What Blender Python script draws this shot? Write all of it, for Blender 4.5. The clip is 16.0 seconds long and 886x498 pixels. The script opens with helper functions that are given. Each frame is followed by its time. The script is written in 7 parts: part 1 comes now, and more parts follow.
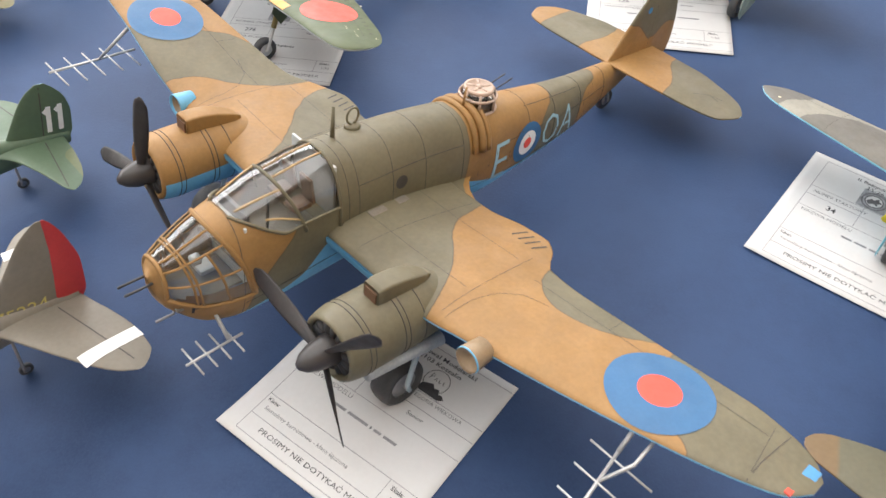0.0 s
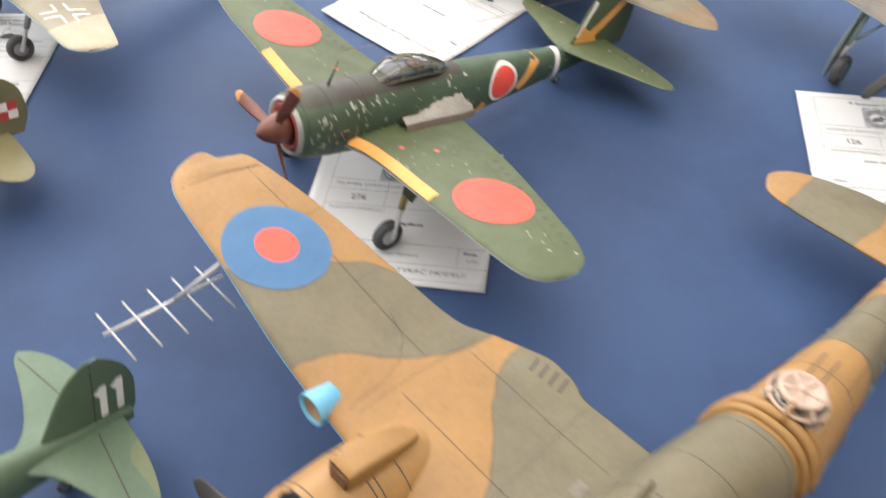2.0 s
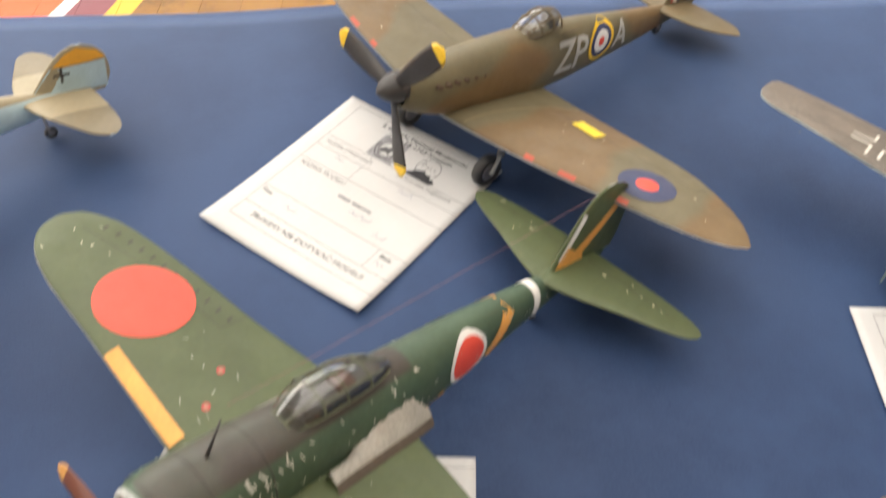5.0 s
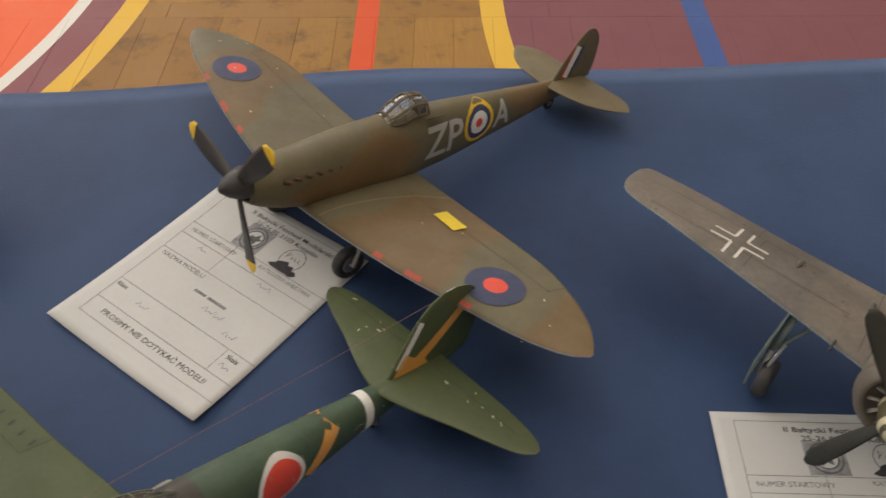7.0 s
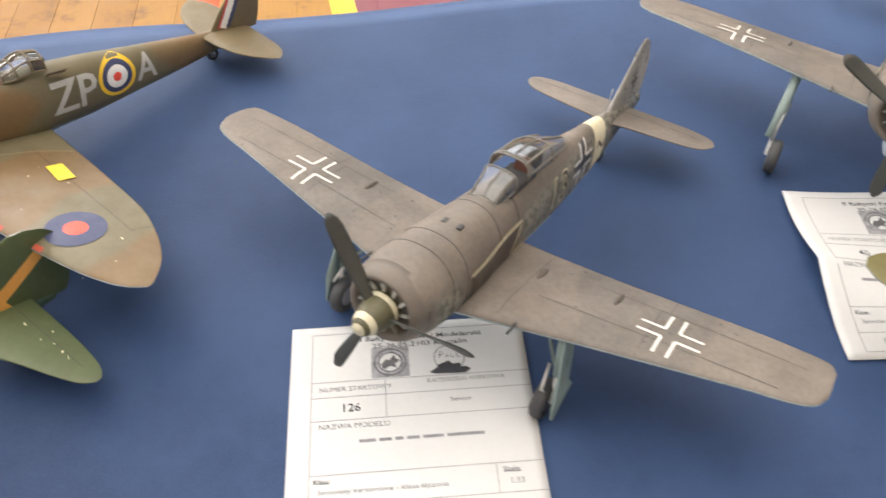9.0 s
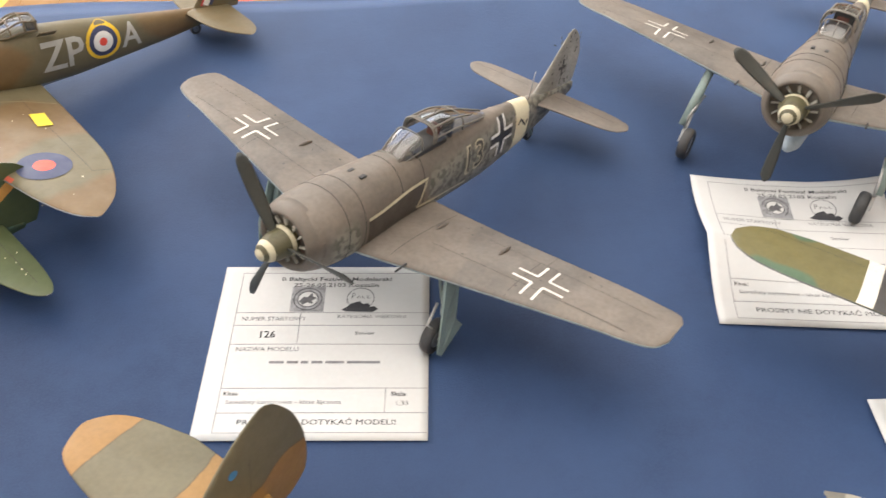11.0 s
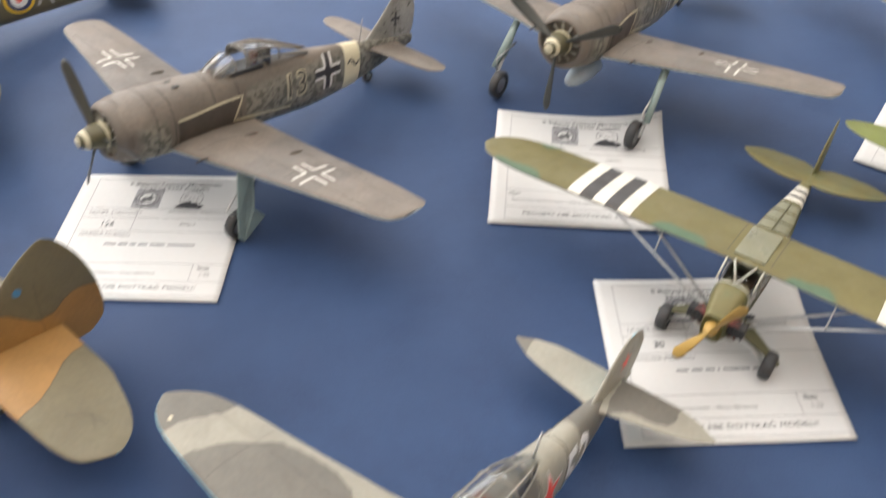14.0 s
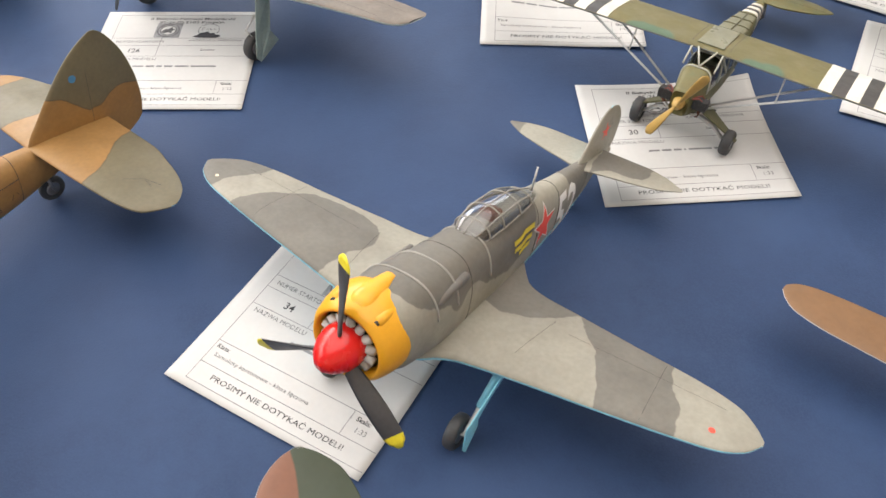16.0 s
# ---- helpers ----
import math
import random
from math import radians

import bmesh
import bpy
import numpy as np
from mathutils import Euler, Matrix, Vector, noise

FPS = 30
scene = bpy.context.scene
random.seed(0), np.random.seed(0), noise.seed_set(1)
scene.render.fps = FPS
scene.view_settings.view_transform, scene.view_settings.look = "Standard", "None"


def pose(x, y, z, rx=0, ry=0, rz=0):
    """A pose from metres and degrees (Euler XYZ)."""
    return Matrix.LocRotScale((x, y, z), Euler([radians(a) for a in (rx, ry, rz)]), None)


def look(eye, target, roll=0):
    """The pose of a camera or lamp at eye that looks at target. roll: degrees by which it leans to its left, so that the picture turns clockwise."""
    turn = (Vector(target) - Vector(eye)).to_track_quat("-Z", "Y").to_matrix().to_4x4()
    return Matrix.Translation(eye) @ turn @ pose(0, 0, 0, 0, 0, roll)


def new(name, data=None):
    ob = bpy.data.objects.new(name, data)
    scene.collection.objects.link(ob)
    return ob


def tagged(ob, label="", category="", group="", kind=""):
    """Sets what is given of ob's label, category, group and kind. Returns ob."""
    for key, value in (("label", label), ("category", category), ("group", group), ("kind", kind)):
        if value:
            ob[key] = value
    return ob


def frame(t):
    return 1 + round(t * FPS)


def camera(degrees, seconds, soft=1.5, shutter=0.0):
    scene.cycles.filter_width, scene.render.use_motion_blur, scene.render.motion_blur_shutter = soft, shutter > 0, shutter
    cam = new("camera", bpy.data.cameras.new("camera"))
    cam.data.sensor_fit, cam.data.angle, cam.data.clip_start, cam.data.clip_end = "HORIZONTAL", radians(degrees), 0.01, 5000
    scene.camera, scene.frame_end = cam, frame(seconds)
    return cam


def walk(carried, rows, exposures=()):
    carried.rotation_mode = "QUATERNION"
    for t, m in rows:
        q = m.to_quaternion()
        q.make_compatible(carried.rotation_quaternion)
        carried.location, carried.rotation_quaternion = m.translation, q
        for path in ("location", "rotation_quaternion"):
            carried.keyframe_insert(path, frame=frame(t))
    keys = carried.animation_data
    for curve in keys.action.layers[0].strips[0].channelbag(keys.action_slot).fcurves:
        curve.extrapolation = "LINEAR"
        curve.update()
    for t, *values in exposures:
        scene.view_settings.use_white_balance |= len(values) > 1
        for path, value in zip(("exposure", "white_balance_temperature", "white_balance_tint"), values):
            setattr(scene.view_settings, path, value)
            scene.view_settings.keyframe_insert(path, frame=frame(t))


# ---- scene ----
cam = camera(55.9, 16.0, soft=1.5, shutter=0.5)
PATH = [
    (0, (0.139, 0.234, 1.153), (0.068, 1.557, -0.346), -0.9),
    (0.5, (0.13, 0.264, 1.141), (0.058, 1.585, -0.359), -0.2),
    (1, (0.106, 0.32, 1.122), (0.018, 1.62, -0.395), -0.3),
    (1.5, (0.072, 0.395, 1.113), (-0.005, 1.704, -0.397), -1.2),
    (2, (0.013, 0.468, 1.116), (-0.038, 1.785, -0.389), -1.4),
    (2.5, (-0.013, 0.525, 1.102), (-0.052, 1.833, -0.411), -2.1),
    (3, (-0.017, 0.583, 1.088), (-0.03, 1.886, -0.429), -2.9),
    (3.5, (-0.018, 0.617, 1.075), (0.032, 1.893, -0.464), -1.3),
    (4, (-0.012, 0.637, 1.072), (0.062, 1.88, -0.494), -1.2),
    (4.5, (-0.005, 0.66, 1.076), (0.109, 1.937, -0.459), -0.1),
    (5, (0.003, 0.693, 1.093), (0.146, 2.012, -0.404), 0.5),
    (5.2, (0.005, 0.709, 1.103), (0.166, 2.041, -0.38), 0.5),
    (7.3, (0.11, 0.724, 1.107), (0.239, 2.091, -0.348), -0.5),
    (7.5, (0.125, 0.716, 1.104), (0.287, 2.079, -0.35), -0.2),
    (8, (0.178, 0.706, 1.115), (0.405, 1.989, -0.402), 0.2),
    (8.5, (0.226, 0.686, 1.108), (0.495, 1.978, -0.394), -0.2),
    (9, (0.267, 0.665, 1.108), (0.532, 1.96, -0.394), -0.6),
    (9.2, (0.28, 0.655, 1.108), (0.543, 1.952, -0.391), -0.4),
    (11.3, (0.348, 0.595, 1.127), (0.522, 1.931, -0.351), -0.1),
    (11.5, (0.373, 0.596, 1.125), (0.567, 1.959, -0.326), -0.9),
    (12, (0.44, 0.602, 1.151), (0.705, 1.978, -0.276), 0.2),
    (12.5, (0.468, 0.596, 1.16), (0.801, 2.002, -0.223), 1.8),
    (13, (0.484, 0.567, 1.163), (0.75, 1.994, -0.213), 1.6),
    (13.5, (0.492, 0.512, 1.156), (0.656, 1.954, -0.219), 0.4),
    (14, (0.463, 0.466, 1.134), (0.545, 1.851, -0.307), -2.0),
    (14.5, (0.427, 0.419, 1.125), (0.506, 1.766, -0.351), -1.7),
    (15, (0.415, 0.384, 1.122), (0.497, 1.717, -0.367), -1.4),
    (15.5, (0.422, 0.367, 1.116), (0.575, 1.656, -0.406), -1.0),
    (16, (0.43, 0.351, 1.117), (0.575, 1.644, -0.402), -0.9),
]
EXPOSURES = [(0.0, 0.33, 6250, 10), (0.5, 0.58, 6250, 10), (1.0, 0.64, 6350, 10), (1.5, 0.51, 6300, 10), (2.0, 0.41, 6350, 10), (2.5, 0.22, 6450, 10), (3.5, 0.15, 6850, 10), (5.2, 0.05, 6800, 10), (7.5, -1.15, 7000, 10),
             (8.0, -0.3, 6750, 10), (8.5, 0.4, 6550, 10), (9.0, 0.28, 6500, 10), (11.5, 0.22, 6550, 10), (12.5, 0.17, 6650, 10), (14.0, 0.17, 6450, 10), (16.0, 0.19, 6450, 10)]
walk(cam, [(t, look(eye, target, roll)) for t, eye, target, roll in PATH], EXPOSURES)

# ---- light ----
TOP = 0.75            # height of the table top
MM = 0.001
world = bpy.data.worlds.new("hall_daylight")
scene.world = world
world.use_nodes = True
wn = world.node_tree.nodes
sky = wn.new("ShaderNodeTexSky")
sky.sky_type = 'NISHITA'
sky.sun_disc = False
sky.sun_elevation, sky.sun_rotation = radians(45), radians(-70)
wn["Background"].inputs["Strength"].default_value = 0.08
world.node_tree.links.new(sky.outputs[0], wn["Background"].inputs["Color"])


def area_light(name, eye, target, wide, high, watts, colour):
    data = bpy.data.lights.new(name, 'AREA')
    data.shape, data.size, data.size_y, data.energy, data.color = 'RECTANGLE', wide, high, watts, colour
    ob = new(name, data)
    ob.matrix_world = look(eye, target)
    return ob


area_light("window_daylight_west", (-4.9, 4.5, 4.2), (0.3, 0.9, 0.75), 14.0, 3.0, 780, (1.0, 0.97, 0.93))
area_light("window_daylight_north", (1.0, 11.9, 5.0), (0.5, 0.9, 0.75), 14.0, 3.0, 480, (0.97, 0.98, 1.0))
# Unseen overhead fill, added to lift and soften the shade; no fixture hangs there.
area_light("ceiling_lamps", (1.0, 2.0, 6.9), (1.0, 2.0, 0.0), 9.0, 9.0, 600, (1.0, 0.97, 0.94))


# ---- materials ----
def nodes_of(name):
    m = bpy.data.materials.new(name)
    m.use_nodes = True
    t = m.node_tree
    return m, t.nodes, t.links, t.nodes["Principled BSDF"]


def node(ns, kind, **kw):
    n = ns.new(kind)
    for k, v in kw.items():
        n.inputs[k].default_value = v
    return n


def math_node(ns, ls, op, a, b=None):
    n = ns.new("ShaderNodeMath")
    n.operation = op
    for i, v in enumerate((a, b)):
        if v is None:
            continue
        if isinstance(v, (int, float)):
            n.inputs[i].default_value = v
        else:
            ls.new(v, n.inputs[i])
    return n.outputs[0]


def ramp(ns, ls, value, lo, hi, to_lo=0.0, to_hi=1.0):
    n = ns.new("ShaderNodeMapRange")
    for k, v in (("From Min", lo), ("From Max", hi), ("To Min", to_lo), ("To Max", to_hi)):
        n.inputs[k].default_value = v
    ls.new(value, n.inputs["Value"])
    return n.outputs[0]


def mix(ns, ls, fac, a, b, how='MIX'):
    n = ns.new("ShaderNodeMix")
    n.data_type, n.blend_type = 'RGBA', how
    for sock, v in ((n.inputs[0], fac), (n.inputs[6], a), (n.inputs[7], b)):
        if isinstance(v, (int, float)):
            sock.default_value = v
        elif isinstance(v, tuple):
            sock.default_value = (*v[:3], 1.0)
        else:
            ls.new(v, sock)
    return n.outputs[2]


def noise_of(ns, ls, scale, detail=3.0, rough=0.55):
    co = ns.new("ShaderNodeTexCoord")
    n = node(ns, "ShaderNodeTexNoise", Scale=scale, Detail=detail, Roughness=rough)
    ls.new(co.outputs["Object"], n.inputs["Vector"])
    return n.outputs["Fac"]


def finish(ns, ls, bsdf, colour, rough, var, scale, bump, metal=0.0, rough_var=0.12):
    """Two scales of tint, uneven gloss and a fine relief on a base colour."""
    big = ramp(ns, ls, noise_of(ns, ls, scale), 0.3, 0.7, 1.0 - var, 1.0 + var)
    fine = ramp(ns, ls, noise_of(ns, ls, scale * 14, 2.0), 0.3, 0.7, 1.0 - var * 0.5, 1.0 + var * 0.5)
    tint = math_node(ns, ls, 'MULTIPLY', big, fine)
    hsv = ns.new("ShaderNodeHueSaturation")
    ls.new(tint, hsv.inputs["Value"])
    if isinstance(colour, tuple):
        hsv.inputs["Color"].default_value = (*colour[:3], 1.0)
    else:
        ls.new(colour, hsv.inputs["Color"])
    ls.new(hsv.outputs[0], bsdf.inputs["Base Color"])
    ls.new(ramp(ns, ls, noise_of(ns, ls, scale * 2.5), 0.25, 0.75, rough - rough_var, rough + rough_var), bsdf.inputs["Roughness"])
    bsdf.inputs["Metallic"].default_value = metal
    if bump:
        b = node(ns, "ShaderNodeBump", Strength=bump, Distance=0.0006)
        ls.new(noise_of(ns, ls, scale * 20, 2.0), b.inputs["Height"])
        ls.new(b.outputs[0], bsdf.inputs["Normal"])


MATS = {}


def plain(name, colour, rough=0.5, var=0.1, scale=40.0, bump=0.08, metal=0.0):
    if name not in MATS:
        m, ns, ls, bsdf = nodes_of(name)
        finish(ns, ls, bsdf, colour, rough, var, scale, bump, metal)
        MATS[name] = m
    return MATS[name]


def paint(name, first, second=None, under=None, rough=0.55, soft=0.12, wobble=0.5, mottle=None, blotch=0.0, var=0.1, under_soft=0.15, inked=0.0):
    """Painted card: two camouflage colours parted by the attribute c1, an underside colour by c2 (both in millimetres),
    and, where given, a mottle of a third colour on the sides (attribute c3)."""
    m, ns, ls, bsdf = nodes_of(name)
    colour = first
    if second:
        at = ns.new("ShaderNodeAttribute")
        at.attribute_name = "c1"
        edge = math_node(ns, ls, 'ADD', at.outputs["Fac"], ramp(ns, ls, noise_of(ns, ls, 90.0), 0.0, 1.0, -wobble, wobble))
        colour = mix(ns, ls, ramp(ns, ls, edge, -soft, soft), first, second)
        if inked:
            line = ramp(ns, ls, math_node(ns, ls, 'ABSOLUTE', edge), 0.25, 0.5, inked, 0.0)
            colour = mix(ns, ls, line, colour, (0.06, 0.045, 0.03))
    if blotch:
        far = ramp(ns, ls, noise_of(ns, ls, 22.0, 4.0, 0.6), 0.42, 0.62, 0.0, blotch)
        colour = mix(ns, ls, far, colour, tuple(min(1.0, c * 1.35) for c in first))
    if mottle:
        at3 = ns.new("ShaderNodeAttribute")
        at3.attribute_name = "c3"
        spot = ramp(ns, ls, noise_of(ns, ls, 230.0, 1.5), 0.47, 0.56)
        on = math_node(ns, ls, 'MULTIPLY', spot, ramp(ns, ls, at3.outputs["Fac"], -3.0, 3.0))
        light = mix(ns, ls, ramp(ns, ls, at3.outputs["Fac"], -3.0, 3.0), colour, mottle[0])
        colour = mix(ns, ls, on, light, mottle[1])
    if under:
        at2 = ns.new("ShaderNodeAttribute")
        at2.attribute_name = "c2"
        colour = mix(ns, ls, ramp(ns, ls, at2.outputs["Fac"], -under_soft, under_soft), under, colour)
    finish(ns, ls, bsdf, colour, rough, var, 28.0, 0.06)
    return m


def clear_glass(name, tint=(0.93, 0.96, 0.97)):
    m, ns, ls, bsdf = nodes_of(name)
    ns.remove(bsdf)
    see = node(ns, "ShaderNodeBsdfTransparent", Color=(*tint, 1))
    shine = node(ns, "ShaderNodeBsdfGlossy", Roughness=0.12)
    fres = node(ns, "ShaderNodeFresnel", IOR=1.5)
    fac = math_node(ns, ls, 'ADD', fres.outputs[0], 0.07)
    mx = ns.new("ShaderNodeMixShader")
    ls.new(fac, mx.inputs[0])
    ls.new(see.outputs[0], mx.inputs[1])
    ls.new(shine.outputs[0], mx.inputs[2])
    ls.new(mx.outputs[0], ns["Material Output"].inputs[0])
    return m


GLASS = clear_glass("acetate_glazing")
BLACK = plain("black_paint", (0.040, 0.038, 0.037), 0.5, 0.2)
RUBBER = plain("tyre_rubber", (0.042, 0.042, 0.043), 0.62, 0.25, 60)
DARK = plain("engine_black", (0.03, 0.03, 0.031), 0.55, 0.25)
STEEL = plain("steel_grey", (0.25, 0.25, 0.26), 0.42, 0.15, metal=0.5)
ALU = plain("bare_aluminium", (0.45, 0.45, 0.44), 0.45, 0.15, metal=0.4)
LINE = plain("panel_line_ink", (0.05, 0.045, 0.04), 0.7, 0.1, bump=0)
WHITE = plain("white_marking", (0.72, 0.71, 0.68), 0.55, 0.08)
CREAM = plain("cream_marking", (0.66, 0.60, 0.42), 0.55, 0.1)
REDM = plain("red_marking", (0.72, 0.075, 0.045), 0.5, 0.06)
REDDULL = plain("dull_red_marking", (0.45, 0.05, 0.05), 0.5, 0.06)
YELLOW = plain("yellow_marking", (0.78, 0.50, 0.03), 0.5, 0.08)
BLUEM = plain("roundel_blue", (0.038, 0.125, 0.26), 0.55, 0.07)
NAVY = plain("dull_navy", (0.04, 0.05, 0.11), 0.55, 0.08)
INK = plain("printer_ink", (0.035, 0.035, 0.04), 0.8, 0.2, 200, 0)
GREYINK = plain("pale_printer_ink", (0.22, 0.22, 0.23), 0.8, 0.2, 200, 0)


# ---- geometry helpers ----
def put_mesh(name, verts, faces, mats, parent=None, label="", c1=None, c2=None, c3=None, smooth=True, index=None):
    me = bpy.data.meshes.new(name)
    me.from_pydata([tuple(v) for v in verts], [], [tuple(f) for f in faces])
    mats = mats if isinstance(mats, (list, tuple)) else [mats]
    for m in mats:
        me.materials.append(m)
    n = len(me.vertices)
    for key, vals, base in (("c1", c1, -1.0), ("c2", c2, 5.0), ("c3", c3, -9.0)):
        at = me.attributes.new(key, 'FLOAT', 'POINT')
        at.data.foreach_set("value", np.asarray(vals, dtype=np.float32) if vals is not None else np.full(n, base, np.float32))
    if smooth:
        me.polygons.foreach_set("use_smooth", np.ones(len(me.polygons), dtype=bool))
    if index is not None:
        me.polygons.foreach_set("material_index", np.asarray(index, dtype=np.int32))
    me.update()
    ob = new(name, me)
    if parent is not None:
        ob.parent = parent
    if label:
        ob["label"] = label
    return ob


def part(name, bm, material, parent, label=""):
    me = bpy.data.meshes.new(name)
    bm.to_mesh(me)
    bm.free()
    for m in (material if isinstance(material, (list, tuple)) else [material]):
        me.materials.append(m)
    ob = new(name, me)
    ob.parent = parent
    if label:
        ob["label"] = label
    return ob


def smooth_curve(xs, ys):
    """A curve through points that does not overshoot (monotone cubic)."""
    xs, ys = np.asarray(xs, float), np.asarray(ys, float)
    h = np.diff(xs)
    d = np.diff(ys) / h
    m = np.zeros_like(xs)
    m[0], m[-1] = d[0], d[-1]
    for i in range(1, len(xs) - 1):
        if d[i - 1] * d[i] > 0:
            w1, w2 = 2 * h[i] + h[i - 1], h[i] + 2 * h[i - 1]
            m[i] = (w1 + w2) / (w1 / d[i - 1] + w2 / d[i])

    def f(x):
        x = np.clip(np.asarray(x, float), xs[0], xs[-1])
        i = np.clip(np.searchsorted(xs, x) - 1, 0, len(xs) - 2)
        t = (x - xs[i]) / h[i]
        return ((2 * t**3 - 3 * t**2 + 1) * ys[i] + (t**3 - 2 * t**2 + t) * h[i] * m[i]
                + (3 * t**2 - 2 * t**3) * ys[i + 1] + (t**3 - t**2) * h[i] * m[i + 1])
    return f


def inside(x, y, poly):
    """Signed distance to a polygon, positive inside."""
    p = np.asarray(poly, float)
    q = np.roll(p, -1, axis=0)
    best = np.full(np.shape(x), 1e9)
    odd = np.zeros(np.shape(x), bool)
    for (ax, ay), (bx, by) in zip(p, q):
        ex, ey = bx - ax, by - ay
        t = np.clip(((x - ax) * ex + (y - ay) * ey) / (ex * ex + ey * ey + 1e-12), 0, 1)
        best = np.minimum(best, np.hypot(x - ax - t * ex, y - ay - t * ey))
        if by != ay:
            odd ^= ((ay > y) != (by > y)) & (x < ex * (y - ay) / ey + ax)
    return np.where(odd, best, -best)


def rounded(poly, cut=5.0):
    """The outline with its corners rounded off."""
    for reach in (cut, cut * 0.4):
        out = []
        for i, (x, y) in enumerate(poly):
            for px, py in (poly[i - 1], poly[(i + 1) % len(poly)]):
                d = math.hypot(px - x, py - y) or 1.0
                f = min(reach, 0.35 * d) / d
                out.append((x + (px - x) * f, y + (py - y) * f))
        poly = out
    return poly


def patches(*polys):
    soft = [rounded(p) for p in polys]
    return lambda x, y: np.max([inside(x, y, p) for p in soft], axis=0)


class Body:
    """A lofted body along x (mm): rows of x, half width, top, bottom; n: how square its section is."""

    def __init__(self, rows, n=2.25, lean=(0.0, 0.0)):
        rows = sorted(rows)
        self.off = lean if callable(lean) else (lambda x: lean[0] + lean[1] * np.asarray(x, float))
        x = [r[0] for r in rows]
        self.lo, self.hi, self.n = x[0], x[-1], n
        self.w, self.t, self.b = (smooth_curve(x, [r[i] for r in rows]) for i in (1, 2, 3))

    def at(self, x, deg, out=0.0):
        """The point at angle deg round the section (0 left side, 90 top), out mm proud."""
        a = np.radians(deg)
        c, s = np.cos(a), np.sin(a)
        e = 2.0 / self.n
        mid, half = (self.t(x) + self.b(x)) / 2, (self.t(x) - self.b(x)) / 2
        y = (self.w(x) + out) * np.sign(c) * np.abs(c)**e
        z = mid + (half + out) * np.sign(s) * np.abs(s)**e
        y = y + self.off(x)
        return np.stack(np.broadcast_arrays(x, y, z), axis=-1)

    def side(self, x, z, out=0.0):
        mid, half = (self.t(x) + self.b(x)) / 2, (self.t(x) - self.b(x)) / 2
        u = np.clip(np.abs((z - mid) / half), 0, 0.999)
        return self.w(x) * (1 - u**self.n)**(1 / self.n) + out

    def mesh(self, name, mat, parent, label="", x0=None, x1=None, step=4.0, na=44, keep=None, c1=None, c2=None, c3=None, out=0.0, caps=(True, True), arc=None):
        x0, x1 = self.lo if x0 is None else x0, self.hi if x1 is None else x1
        nx = max(3, int((x1 - x0) / step) + 1)
        u = np.linspace(0, 1, nx)
        xs = x0 + (x1 - x0) * u
        a0, a1 = arc or (0, 360)
        degs = np.linspace(a0, a1, na + 1)[:None if arc else -1]
        X, A = np.meshgrid(xs, degs, indexing='ij')
        V = self.at(X, A, out).reshape(-1, 3)
        m = len(degs)
        faces = []
        for i in range(nx - 1):
            for j in range(m if not arc else m - 1):
                k = (j + 1) % m
                f = (i * m + j, i * m + k, (i + 1) * m + k, (i + 1) * m + j)
                if keep is None or keep(*V[list(f)].mean(axis=0)):
                    faces.append(f)
        if not arc:
            if caps[0]:
                faces.append(tuple(range(m)))
            if caps[1]:
                faces.append(tuple(reversed(range((nx - 1) * m, nx * m))))
        fields = [f(V[:, 0], V[:, 1], V[:, 2]) if f else None for f in (c1, c2, c3)]
        return put_mesh(name, V * MM, faces, mat, parent, label, *fields)


